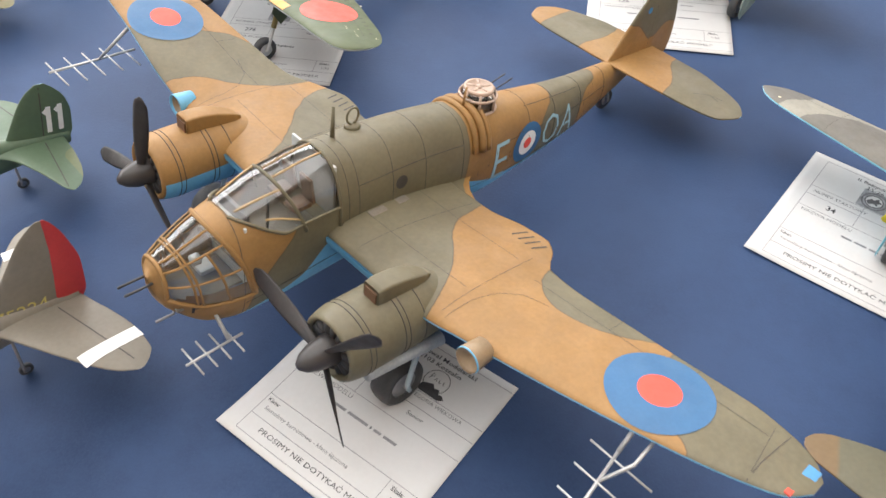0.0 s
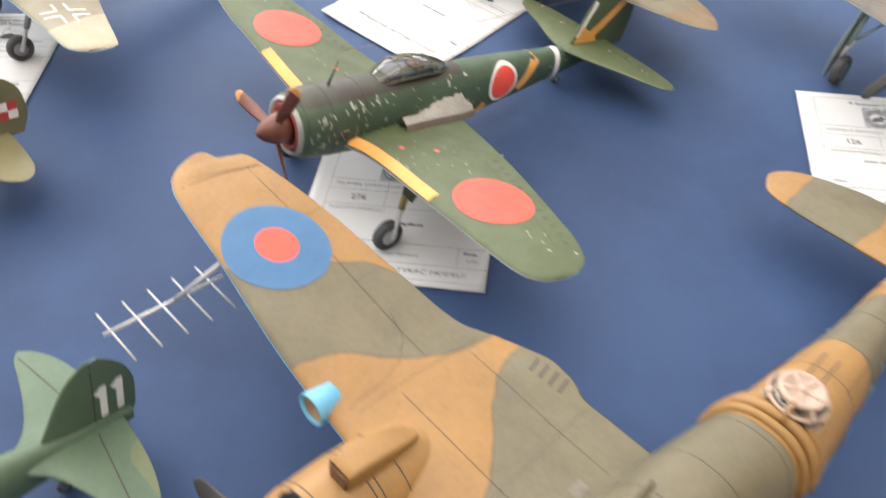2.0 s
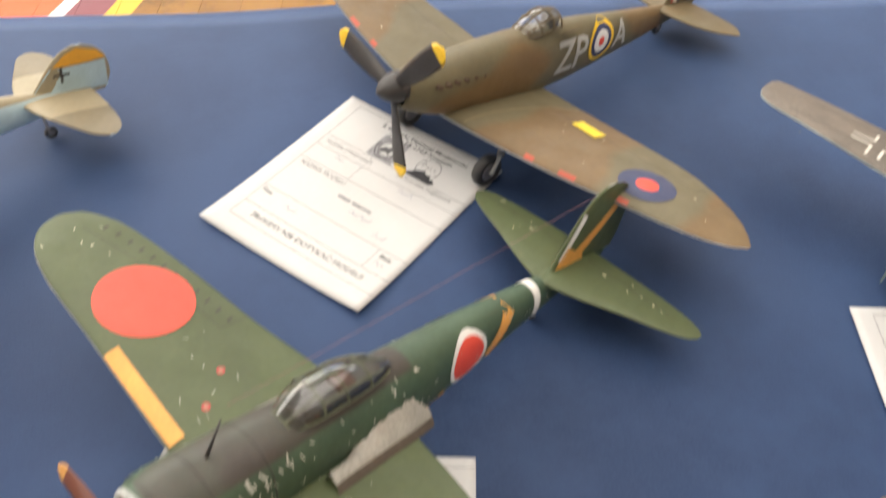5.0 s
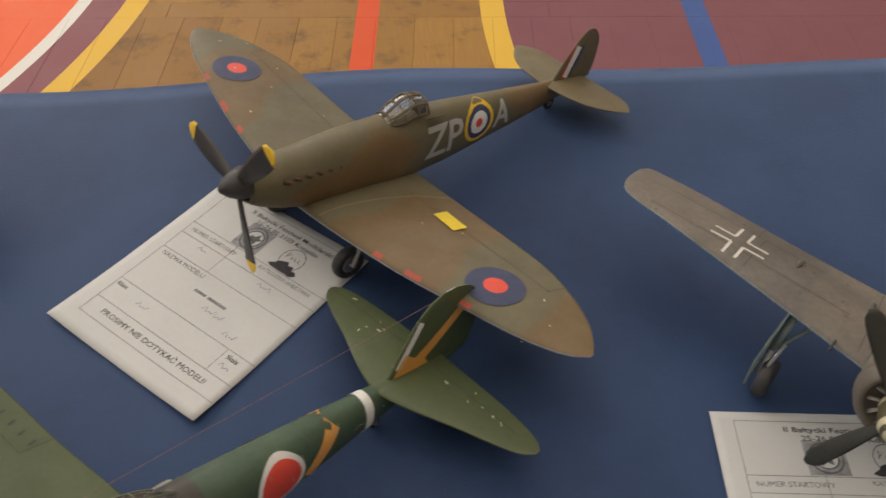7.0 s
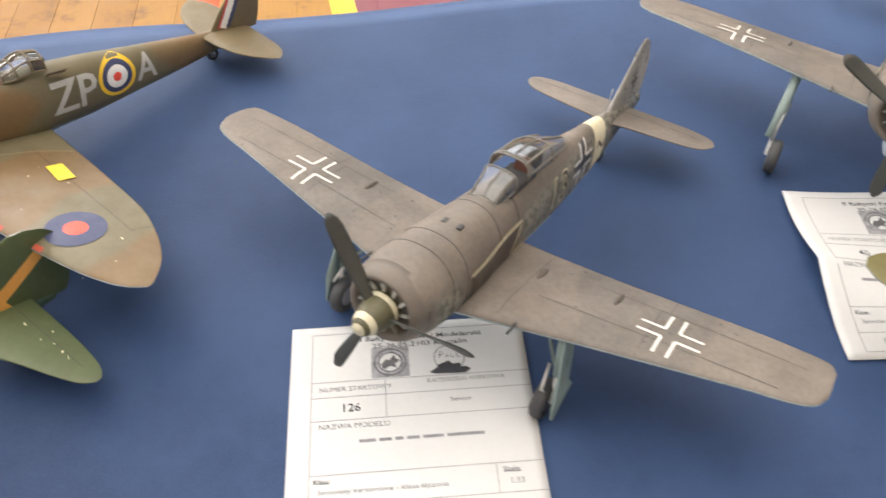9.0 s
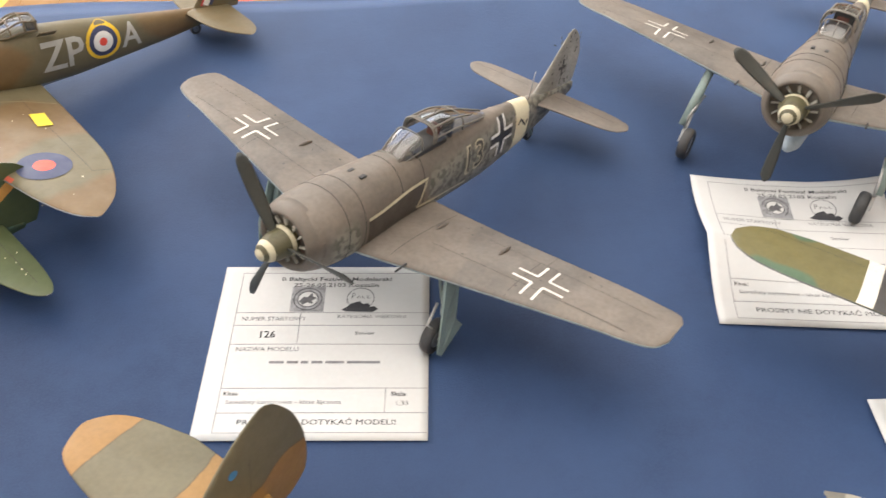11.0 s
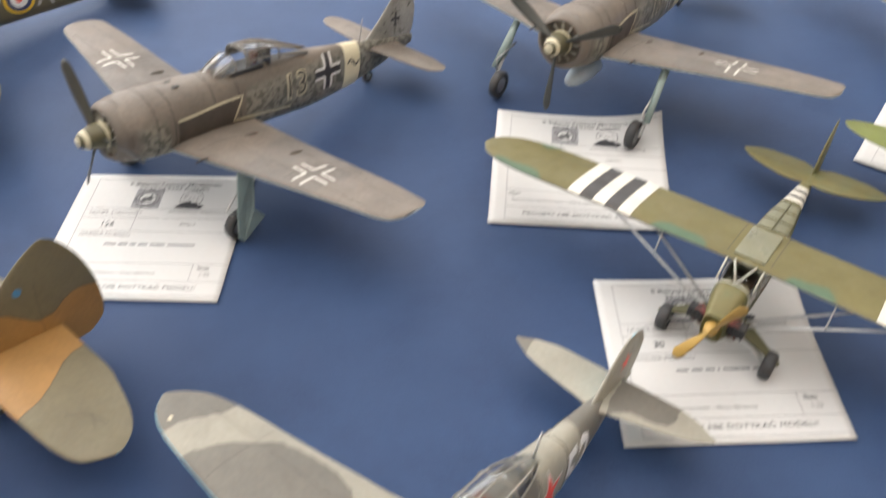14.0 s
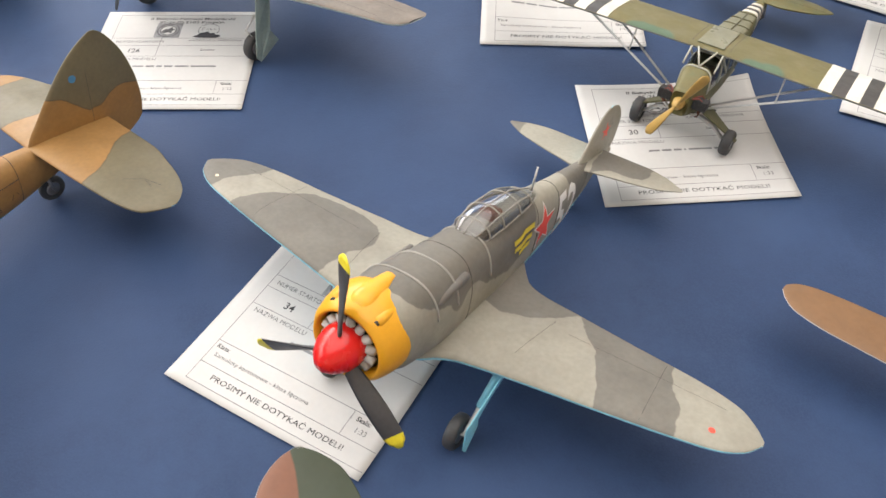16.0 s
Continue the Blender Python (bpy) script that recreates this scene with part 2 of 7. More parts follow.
class Wing:
    """One wing or tail surface (mm): rows of span station, leading edge, trailing edge, height. side +1 left, -1 right; upright: a fin."""

    def __init__(self, rows, side=1, thick=0.13, upright=False, belly=0.6, shift=0.0, skew=0.0):
        y = [r[0] for r in rows]
        self.shift, self.skew, self.mid = shift, skew, (rows[0][1] + rows[0][2]) / 2
        self.y0, self.y1, self.side, self.thick, self.upright, self.belly = y[0], y[-1], side, thick, upright, belly
        self.le, self.te, self.z = (smooth_curve(y, [r[i] for r in rows]) for i in (1, 2, 3))

    def rise(self, x, y):
        y = np.abs(y if self.upright else y - self.shift)
        le, te = self.le(y), self.te(y)
        ch = np.maximum(le - te, 0.5)
        u = np.clip((le - x) / ch, 0, 1)
        return ch * self.thick * 5 * (0.2969 * np.sqrt(u) - 0.126 * u - 0.3516 * u**2 + 0.2843 * u**3 - 0.1015 * u**4)

    def top(self, x, y, out=0.0):
        return self.z(np.abs(y - self.shift)) + self.rise(x, y) + out

    def mesh(self, name, mat, parent, label="", c1=None, keep=None, ny=None, nu=17, edge=0.25, c3=None, flap=None):
        ny = ny or int((self.y1 - self.y0) / 3.5) + 10
        s = np.linspace(0, 1, ny)
        s = 1 - (1 - s)**1.6
        ys = self.y0 + (self.y1 - self.y0) * s
        us = (1 - np.cos(np.linspace(0, np.pi, nu))) / 2
        loop = [(u, 1) for u in us[::-1]] + [(u, -1) for u in us[1:-1]]
        V, C2 = [], []
        for y in ys:
            le, te = float(self.le(y)), float(self.te(y))
            for u, up in loop:
                x = le - u * (le - te)
                r = float(self.rise(x, y if self.upright else self.side * y + self.shift)) + 0.12
                h = r if up > 0 else -r * self.belly
                V.append((x, h + self.shift + self.skew * (x - self.mid), y) if self.upright else (x, self.side * y + self.shift, float(self.z(y)) + h))
                C2.append(up * u * (le - te) + edge * (-1 if not self.upright else 9))
        m = len(loop)
        F = []
        for i in range(ny - 1):
            for j in range(m):
                k = (j + 1) % m
                f = (i * m + j, (i + 1) * m + j, (i + 1) * m + k, i * m + k)
                F.append(f if (self.side > 0) != self.upright else tuple(reversed(f)))
        F.append(tuple(range((ny - 1) * m, ny * m)))
        F.append(tuple(range(m)))
        V = np.array(V)
        f1 = c1(V[:, 0], V[:, 2] if self.upright else V[:, 1]) if c1 else None
        hinged = set()
        if flap:
            word, s0, s1, u0 = flap
            for i in range(ny - 1):
                if s0 <= (s[i] + s[i + 1]) / 2 <= s1:
                    hinged |= {i * m + j for j in range(m) if min(loop[j][0], loop[(j + 1) % m][0]) >= u0 - 1e-6}

        def piece(title, keep, holder):
            mine = [f for k, f in enumerate(F) if (k in hinged) == keep]
            used = sorted({v for f in mine for v in f})
            at = {v: k for k, v in enumerate(used)}
            return put_mesh(title, V[used] * MM, [tuple(at[v] for v in f) for f in mine], mat, holder, label, None if f1 is None else f1[used], np.array(C2)[used],
                            None if c3 is None else np.full(len(used), c3))
        whole = piece(name, False, parent)
        if hinged:
            piece(word, True, whole)
        return whole


def lathe(name, rows, mat, parent, centre=(0, 0, 0), axis='x', seg=32, label="", index=None, turn=0.0):
    """A turned shape (mm): rows of distance along the axis and radius."""
    V, F = [], []
    for d, r in rows:
        for k in range(seg):
            a = 2 * math.pi * k / seg + turn
            p = {'x': (d, r * math.cos(a), r * math.sin(a)), 'y': (r * math.cos(a), d, r * math.sin(a)), 'z': (r * math.cos(a), r * math.sin(a), d)}[axis]
            V.append([p[i] + centre[i] for i in range(3)])
    idx = []
    for i in range(len(rows) - 1):
        for k in range(seg):
            q = (k + 1) % seg
            F.append((i * seg + k, i * seg + q, (i + 1) * seg + q, (i + 1) * seg + k))
            idx.append(index[i] if index else 0)
    if rows[0][1] > 0.01:
        F.append(tuple(reversed(range(seg))))
        idx.append(index[0] if index else 0)
    if rows[-1][1] > 0.01:
        F.append(tuple(range((len(rows) - 1) * seg, len(rows) * seg)))
        idx.append(index[-1] if index else 0)
    return put_mesh(name, np.array(V) * MM, F, mat, parent, label, index=idx)


def tube_data(points, radius, seg=8, flat=1.0):
    P = [Vector(p) for p in points]
    V, F = [], []
    up = Vector((0.31, 0.17, 0.93))
    for i, p in enumerate(P):
        d = (P[min(i + 1, len(P) - 1)] - P[max(i - 1, 0)]).normalized()
        a = d.cross(up)
        if a.length < 0.05:
            a = d.cross(Vector((1, 0, 0)))
        a.normalize()
        b = d.cross(a)
        r = radius[i] if isinstance(radius, (list, tuple)) else radius
        for k in range(seg):
            t = 2 * math.pi * k / seg
            V.append(p + a * (r * math.cos(t)) + b * (r * flat * math.sin(t)))
    for i in range(len(P) - 1):
        for k in range(seg):
            q = (k + 1) % seg
            F.append((i * seg + k, i * seg + q, (i + 1) * seg + q, (i + 1) * seg + k))
    F.append(tuple(reversed(range(seg))))
    F.append(tuple(range((len(P) - 1) * seg, len(P) * seg)))
    return V, F


def tube(name, points, radius, mat, parent, label="", seg=8, flat=1.0):
    V, F = tube_data(points, radius, seg, flat)
    return put_mesh(name, [v * MM for v in V], F, mat, parent, label)


def tubes(name, lines, radius, mat, parent, label="", seg=6):
    """Several rods joined into one part, such as a glazing frame."""
    V, F = [], []
    for line in lines:
        v, f = tube_data(line, radius, seg)
        F += [tuple(i + len(V) for i in q) for q in f]
        V += v
    return put_mesh(name, [v * MM for v in V], F, mat, parent, label)


def box(name, size, centre, mat, parent, label="", bevel=0.6, rot=(0, 0, 0)):
    bm = bmesh.new()
    bmesh.ops.create_cube(bm, size=1.0, matrix=Matrix.Diagonal((*size, 1)))
    if bevel:
        bmesh.ops.bevel(bm, geom=bm.edges[:], offset=bevel, segments=2, affect='EDGES', profile=0.6)
    bm.transform(Matrix.Diagonal((MM, MM, MM, 1)) @ pose(*centre, *rot))
    return part(name, bm, mat, parent, label)


def plate(name, outline, thick, mat, parent, label="", place=None):
    """A flat cut-out (mm) with thickness, in the plane x, y of place."""
    n = len(outline)
    V = [Vector((x, y, z)) for z in (-thick / 2, thick / 2) for x, y in outline]
    if place is not None:
        V = [place @ v for v in V]
    F = [tuple(reversed(range(n))), tuple(range(n, 2 * n))] + [(i, (i + 1) % n, n + (i + 1) % n, n + i) for i in range(n)]
    return put_mesh(name, [v * MM for v in V], F, mat, parent, label, smooth=False)


# markings lie on a surface: 'surf' turns flat (u, v) in mm into a place on it
def on_wing(w, out=0.4):
    return lambda u, v: (u, v, float(w.top(u, v, out)))


def on_side(b, side=1, out=0.4):
    return lambda u, v: (u, side * float(b.side(u, v, out)) + float(b.off(u)), v)


def on_fin(w, side=1, out=0.3):
    return lambda u, v: (u, side * (float(w.rise(u, v)) + out) + w.shift + w.skew * (u - w.mid), v)


def rings(name, surf, centre, radii, mats, parent, label="", seg=36):
    """A round marking of one or more rings, the outermost first."""
    V, F, idx = [surf(*centre)], [], []
    rs = {r for r in radii}
    for hi, lo in zip(radii, list(radii[1:]) + [0.0]):
        steps = max(1, int((hi - lo) / 1.8))
        rs |= {lo + (hi - lo) * i / steps for i in range(1, steps + 1)}
    rs = sorted(rs)
    for r in rs:
        for k in range(seg):
            a = 2 * math.pi * k / seg
            V.append(surf(centre[0] + r * math.cos(a), centre[1] + r * math.sin(a)))
    which = lambda r: max(i for i, R in enumerate(radii) if r <= R + 1e-6)
    for k in range(seg):
        F.append((0, 1 + k, 1 + (k + 1) % seg))
        idx.append(which(rs[0]))
    for i in range(len(rs) - 1):
        for k in range(seg):
            a, b = 1 + i * seg, 1 + (i + 1) * seg
            F.append((a + k, b + k, b + (k + 1) % seg, a + (k + 1) % seg))
            idx.append(which(rs[i + 1]))
    return put_mesh(name, np.array(V) * MM, F, mats, parent, label, index=idx)


def ribbons(name, surf, lines, width, mat, parent, label="", step=5.0):
    """Lines of one width drawn on a surface; each is a list of (u, v)."""
    V, F = [], []
    for line in lines:
        pts = []
        for (ax, ay), (bx, by) in zip(line[:-1], line[1:]):
            n = max(1, int(math.hypot(bx - ax, by - ay) / step))
            pts += [(ax + (bx - ax) * i / n, ay + (by - ay) * i / n) for i in range(n)]
        pts.append(line[-1])
        base = len(V)
        m = max(1, int(width / 1.6))
        for i, (x, y) in enumerate(pts):
            x0, y0 = pts[max(i - 1, 0)]
            x1, y1 = pts[min(i + 1, len(pts) - 1)]
            d = math.hypot(x1 - x0, y1 - y0) or 1.0
            nx, ny = -(y1 - y0) / d * width / 2, (x1 - x0) / d * width / 2
            V += [surf(x + nx * (1 - 2 * j / m), y + ny * (1 - 2 * j / m)) for j in range(m + 1)]
        k = m + 1
        F += [(base + k * i + j, base + k * i + j + 1, base + k * (i + 1) + j + 1, base + k * (i + 1) + j) for i in range(len(pts) - 1) for j in range(m)]
    return put_mesh(name, np.array(V) * MM, F, mat, parent, label)


def hoop_lines(b, xs, a0=-40, a1=220, out=0.15, n=28):
    return [[tuple(b.at(x, a, out)) for a in np.linspace(a0, a1, n)] for x in xs]


def polygon(name, surf, outline, mat, parent, label="", cuts=2):
    bm = bmesh.new()
    bm.faces.new([bm.verts.new((x, y, 0)) for x, y in outline])
    bmesh.ops.triangulate(bm, faces=bm.faces[:])
    for _ in range(cuts):
        bmesh.ops.subdivide_edges(bm, edges=[e for e in bm.edges if e.calc_length() > 3.0], cuts=1, use_grid_fill=True)
        bmesh.ops.triangulate(bm, faces=bm.faces[:])
    for v in bm.verts:
        v.co = Vector(surf(v.co.x, v.co.y)) * MM
    return part(name, bm, mat, parent, label)


GLYPHS = {}


def glyphs(text, bold=None):
    """Flat letters of height 1 as vertices and faces; bold: how far the strokes are thickened."""
    key = (text, bold)
    if key not in GLYPHS:
        cu = bpy.data.curves.new("lettering", 'FONT')
        cu.body, cu.resolution_u, cu.size, cu.offset = text, 2, 1.4, (0.012 if len(text) < 4 else 0.0) if bold is None else bold
        ob = new("lettering", cu)
        bpy.context.view_layer.update()
        me = bpy.data.meshes.new_from_object(ob.evaluated_get(bpy.context.evaluated_depsgraph_get()))
        high = max(v.co.y for v in me.vertices) if text.upper() == text and text[0] not in "-" else 1.0
        V = [(v.co.x / high, v.co.y / high) for v in me.vertices]
        F = [tuple(p.vertices) for p in me.polygons]
        bpy.data.objects.remove(ob)
        bpy.data.curves.remove(cu)
        bpy.data.meshes.remove(me)
        GLYPHS[key] = (V, F)
    return GLYPHS[key]


def fine_glyphs(text, bold=None):
    """The letters cut into small triangles, to lie on a curved surface."""
    key = (text, bold, "fine")
    if key not in GLYPHS:
        V, F = glyphs(text, bold)
        bm = bmesh.new()
        vs = [bm.verts.new((x, y, 0)) for x, y in V]
        for f in F:
            try:
                bm.faces.new([vs[i] for i in f])
            except ValueError:
                pass
        bmesh.ops.triangulate(bm, faces=bm.faces[:])
        for _ in range(4):
            bmesh.ops.subdivide_edges(bm, edges=[e for e in bm.edges if e.calc_length() > 0.16], cuts=1)
            bmesh.ops.triangulate(bm, faces=bm.faces[:])
        bm.verts.index_update()
        GLYPHS[key] = ([(v.co.x, v.co.y) for v in bm.verts], [tuple(v.index for v in f.verts) for f in bm.faces])
        bm.free()
    return GLYPHS[key]


def lettering(name, surf, text, place, height, mat, parent, label="", angle=0.0, wide=1.0, mirror=False, anchor='left', bold=None, span=None):
    V, F = glyphs(text, bold) if name == "printed_text" else fine_glyphs(text, bold)
    ux, uy = math.cos(radians(angle)), math.sin(radians(angle))
    x0 = min(v[0] for v in V)
    full = max(v[0] for v in V) - x0
    wide = span / (full * height) if span else wide
    shift = {'left': 0, 'mid': full / 2, 'right': full}[anchor]
    out = []
    for x, y in V:
        x, y = (x - x0 - shift) * height * wide * (-1 if mirror else 1), y * height
        out.append(surf(place[0] + x * ux - y * uy, place[1] + x * uy + y * ux))
    return put_mesh(name, np.array(out) * MM, F, mat, parent, label, smooth=False)


# ---- hall, floor and table ----
def slab(name, lo, hi, mat, label="", kind="structure", category=""):
    bm = bmesh.new()
    bmesh.ops.create_cube(bm, size=1.0, matrix=Matrix.Translation([(a + b) / 2 for a, b in zip(lo, hi)]) @ Matrix.Diagonal((*[b - a for a, b in zip(lo, hi)], 1)))
    return tagged(part(name, bm, mat, None, label), label, category, kind=kind)


def gym_floor_material():
    m, ns, ls, bsdf = nodes_of("sports_floor_varnish")
    geo = ns.new("ShaderNodeNewGeometry")
    xyz = ns.new("ShaderNodeSeparateXYZ")
    ls.new(geo.outputs["Position"], xyz.inputs[0])
    x, y = xyz.outputs[0], xyz.outputs[1]
    info = ns.new("ShaderNodeObjectInfo")
    M = lambda op, a, b=None: math_node(ns, ls, op, a, b)
    grain_at = ns.new("ShaderNodeMapping")
    grain_at.inputs["Scale"].default_value = (40, 3, 1)
    ls.new(geo.outputs["Position"], grain_at.inputs[0])
    grain = node(ns, "ShaderNodeTexNoise", Scale=3.0, Detail=5.0)
    ls.new(grain_at.outputs[0], grain.inputs["Vector"])
    stain = node(ns, "ShaderNodeTexNoise", Scale=9.0, Detail=5.0, Roughness=0.7)
    ls.new(geo.outputs["Position"], stain.inputs["Vector"])
    wood = mix(ns, ls, info.outputs["Random"], (0.255, 0.124, 0.023), (0.355, 0.188, 0.035))
    wood = mix(ns, ls, ramp(ns, ls, grain.outputs["Fac"], 0.35, 0.75, 0, 0.5), wood, (0.27, 0.12, 0.038))
    wood = mix(ns, ls, ramp(ns, ls, stain.outputs["Fac"], 0.52, 0.66, 0, 0.62), wood, (0.105, 0.066, 0.038))
    u = M('SUBTRACT', x, M('MULTIPLY', M('SUBTRACT', y, 2.4), 0.105))

    def radius(cx, cy):
        dx, dy = M('SUBTRACT', x, cx), M('SUBTRACT', y, cy)
        return M('SQRT', M('ADD', M('MULTIPLY', dx, dx), M('MULTIPLY', dy, dy)))

    def band(value, lo, hi):
        return M('MULTIPLY', M('GREATER_THAN', value, lo), M('LESS_THAN', value, hi))
    right, left = radius(2.22, 2.45), radius(-2.26, 3.09)
    c = mix(ns, ls, band(right, -1, 1.8), wood, (0.205, 0.070, 0.084))
    c = mix(ns, ls, band(left, 1.69, 1.776), c, (0.235, 0.080, 0.094))
    c = mix(ns, ls, band(left, -1, 1.655), c, (0.80, 0.13, 0.04))
    c = mix(ns, ls, band(left, 1.655, 1.69), c, (0.72, 0.70, 0.66))
    c = mix(ns, ls, band(right, 1.8, 1.86), c, (0.72, 0.44, 0.055))
    c = mix(ns, ls, band(left, 1.776, 1.835), c, (0.72, 0.44, 0.055))
    c = mix(ns, ls, band(u, 0.037, 0.093), c, (0.66, 0.085, 0.022))
    c = mix(ns, ls, band(u, 0.855, 0.912), c, (0.05, 0.10, 0.30))
    c = mix(ns, ls, band(u, 1.722, 1.780), c, (0.72, 0.42, 0.05))
    scuff = node(ns, "ShaderNodeTexNoise", Scale=14.0, Detail=6.0, Roughness=0.75)
    ls.new(grain_at.outputs[0], scuff.inputs["Vector"])
    c = mix(ns, ls, ramp(ns, ls, scuff.outputs["Fac"], 0.62, 0.8, 0, 0.15), c, (0.5, 0.42, 0.35))
    ls.new(c, bsdf.inputs["Base Color"])
    bsdf.inputs["Specular IOR Level"].default_value = 0.25
    ls.new(ramp(ns, ls, stain.outputs["Fac"], 0.3, 0.7, 0.45, 0.62), bsdf.inputs["Roughness"])
    b = node(ns, "ShaderNodeBump", Strength=0.15, Distance=0.001)
    ls.new(grain.outputs["Fac"], b.inputs["Height"])
    ls.new(b.outputs[0], bsdf.inputs["Normal"])
    return m


FLOOR = gym_floor_material()
floor = slab("floor", (-5.2, -6.2, -0.2), (9.2, 12.2, -0.0016), FLOOR, "varnished wooden sports hall floor with painted court lines")

WALL = plain("hall_wall_paint", (0.66, 0.63, 0.56), 0.7, 0.06, 2.0)
CEIL = plain("hall_ceiling_paint", (0.72, 0.72, 0.70), 0.8, 0.05, 2.0)
slab("wall_south", (-5.2, -6.2, -0.006), (9.2, -6.0, 7.0), WALL, "cream painted plaster hall wall")
slab("wall_east", (9.0, -6.0, -0.006), (9.2, 12.0, 7.0), WALL, "cream painted plaster hall wall")
for tag, lo, hi in (("wall_west", (-5.2, -6.0, -0.006), (-5.0, 12.0, 2.7)), ("wall_west_upper", (-5.2, -6.0, 5.7), (-5.0, 12.0, 7.0)),
                    ("wall_north", (-5.2, 12.0, -0.006), (9.2, 12.2, 3.4)), ("wall_north_upper", (-5.2, 12.0, 6.4), (9.2, 12.2, 7.0))):
    slab(tag, lo, hi, WALL, "cream painted plaster hall wall below and above windows")
slab("ceiling", (-5.2, -6.2, 7.0), (9.2, 12.2, 7.2), CEIL, "pale painted hall ceiling")
FRAMEP = plain("window_frame_paint", (0.7, 0.7, 0.68), 0.5)
for tag, x0, y0, x1, y1, z0, z1 in (("window_1", -5.1, -6.0, -5.1, 12.0, 2.7, 5.7), ("window_2", -5.2, 12.1, 9.2, 12.1, 3.4, 6.4)):
    root = tagged(new(tag), "long high window with pale frame and clear panes", "window", kind="structure")
    n = 7
    for i in range(n):
        a, b = i / n, (i + 1) / n
        p = Vector((x0 + (x1 - x0) * a, y0 + (y1 - y0) * a, z0))
        q = Vector((x0 + (x1 - x0) * b, y0 + (y1 - y0) * b, z1))
        pane = put_mesh("pane", [(p.x, p.y, z0), (q.x, q.y, z0), (q.x, q.y, z1), (p.x, p.y, z1)], [(0, 1, 2, 3)], GLASS, root, smooth=False)
        pane.visible_shadow = False
        tube("window_frame", [(p.x / MM, p.y / MM, z0 / MM), (p.x / MM, p.y / MM, z1 / MM)], 40, FRAMEP, root)

# table and its blue cloth
EDGE_Y = 1.236


def table_edge(x):
    return EDGE_Y - 0.042 * (x - 0.1) + 0.006 * math.sin(7 * x + 1) + 0.004 * math.sin(17 * x)


def cloth_height(x, y):
    n = noise.noise(Vector((x * 3.1, y * 2.3, 0.4))) * 0.0008 + noise.noise(Vector((x * 9, y * 7, 2.4))) * 0.0003
    return TOP - 0.0008 + min(n, 0.0006)


CLOTH, ns, ls, bsdf = nodes_of("blue_tablecloth")
co = ns.new("ShaderNodeTexCoord")
weave = node(ns, "ShaderNodeTexNoise", Scale=900.0, Detail=2.0)
ls.new(co.outputs["Object"], weave.inputs["Vector"])
wear = node(ns, "ShaderNodeTexNoise", Scale=9.0, Detail=7.0, Roughness=0.68)
ls.new(co.outputs["Object"], wear.inputs["Vector"])
base = mix(ns, ls, ramp(ns, ls, wear.outputs["Fac"], 0.40, 0.60), (0.0125, 0.0315, 0.086), (0.0225, 0.050, 0.122))
cloud = node(ns, "ShaderNodeTexNoise", Scale=3.2, Detail=4.0, Roughness=0.6)
ls.new(co.outputs["Object"], cloud.inputs["Vector"])
base = mix(ns, ls, ramp(ns, ls, cloud.outputs["Fac"], 0.42, 0.66, 0, 0.55), base, (0.031, 0.062, 0.143))
base = mix(ns, ls, ramp(ns, ls, weave.outputs["Fac"], 0.4, 0.7, 0, 0.35), base, (0.027, 0.056, 0.125))
ls.new(base, bsdf.inputs["Base Color"])
bsdf.inputs["Roughness"].default_value = 0.62
bsdf.inputs["Specular IOR Level"].default_value = 0.28
bsdf.inputs["Sheen Weight"].default_value = 0.85
bsdf.inputs["Sheen Roughness"].default_value = 0.4
bsdf.inputs["Sheen Tint"].default_value = (0.38, 0.54, 0.95, 1)
cb = node(ns, "ShaderNodeBump", Strength=0.25, Distance=0.0006)
ls.new(weave.outputs["Fac"], cb.inputs["Height"])
ls.new(cb.outputs[0], bsdf.inputs["Normal"])

X0, X1, Y0 = -1.2, 2.1, -0.5
V, F = [], []
nx, ny, nd = 150, 90, 16
for i in range(nx + 1):
    x = X0 + (X1 - X0) * i / nx
    e = table_edge(x)
    for j in range(ny + 1):
        y = Y0 + (e - Y0) * j / ny
        V.append((x, y, cloth_height(x, y)))
    for j in range(1, nd + 1):
        s = j / nd
        fold = 0.018 * s * math.sin(11 * x + 2 * math.sin(5 * x))
        drop = 0.62 * s
        V.append((x, e + 0.008 * min(1, s * 6) + fold, TOP - 0.001 - drop - (0.004 if j == 1 else 0)))
row = ny + 1 + nd
for i in range(nx):
    for j in range(row - 1):
        F.append((i * row + j, (i + 1) * row + j, (i + 1) * row + j + 1, i * row + j + 1))
cloth = tagged(put_mesh("tablecloth", V, F, CLOTH), "plain royal blue cloth spread over the display table", "tablecloth")
table = tagged(new("display_table"), "long display table hidden under a blue cloth", "table")
table.location = (0.45, 0.36, 0.0)
WOODT = plain("table_wood", (0.35, 0.22, 0.12), 0.5, 0.15, 6)
box("tabletop", (3260, 1640, 24), (0, 0, TOP / MM - 15), WOODT, table, bevel=2)
for sx in (-1, 1):
    for sy in (-1, 1):
        box("leg", (45, 45, TOP / MM - 28), (sx * 1560, sy * 760, (TOP / MM - 28) / 2), WOODT, table, bevel=2)

# ---- entry sheets ----
PAPER = plain("white_office_paper", (0.535, 0.535, 0.525), 0.6, 0.025, 25, 0.03)
STAMP = plain("grey_print", (0.27, 0.27, 0.28), 0.8, 0.3, 300, 0)
STAMPD = plain("dark_grey_print", (0.10, 0.10, 0.105), 0.8, 0.3, 300, 0)
FADEINK = plain("faded_printer_ink", (0.15, 0.15, 0.155), 0.8, 0.2, 200, 0)


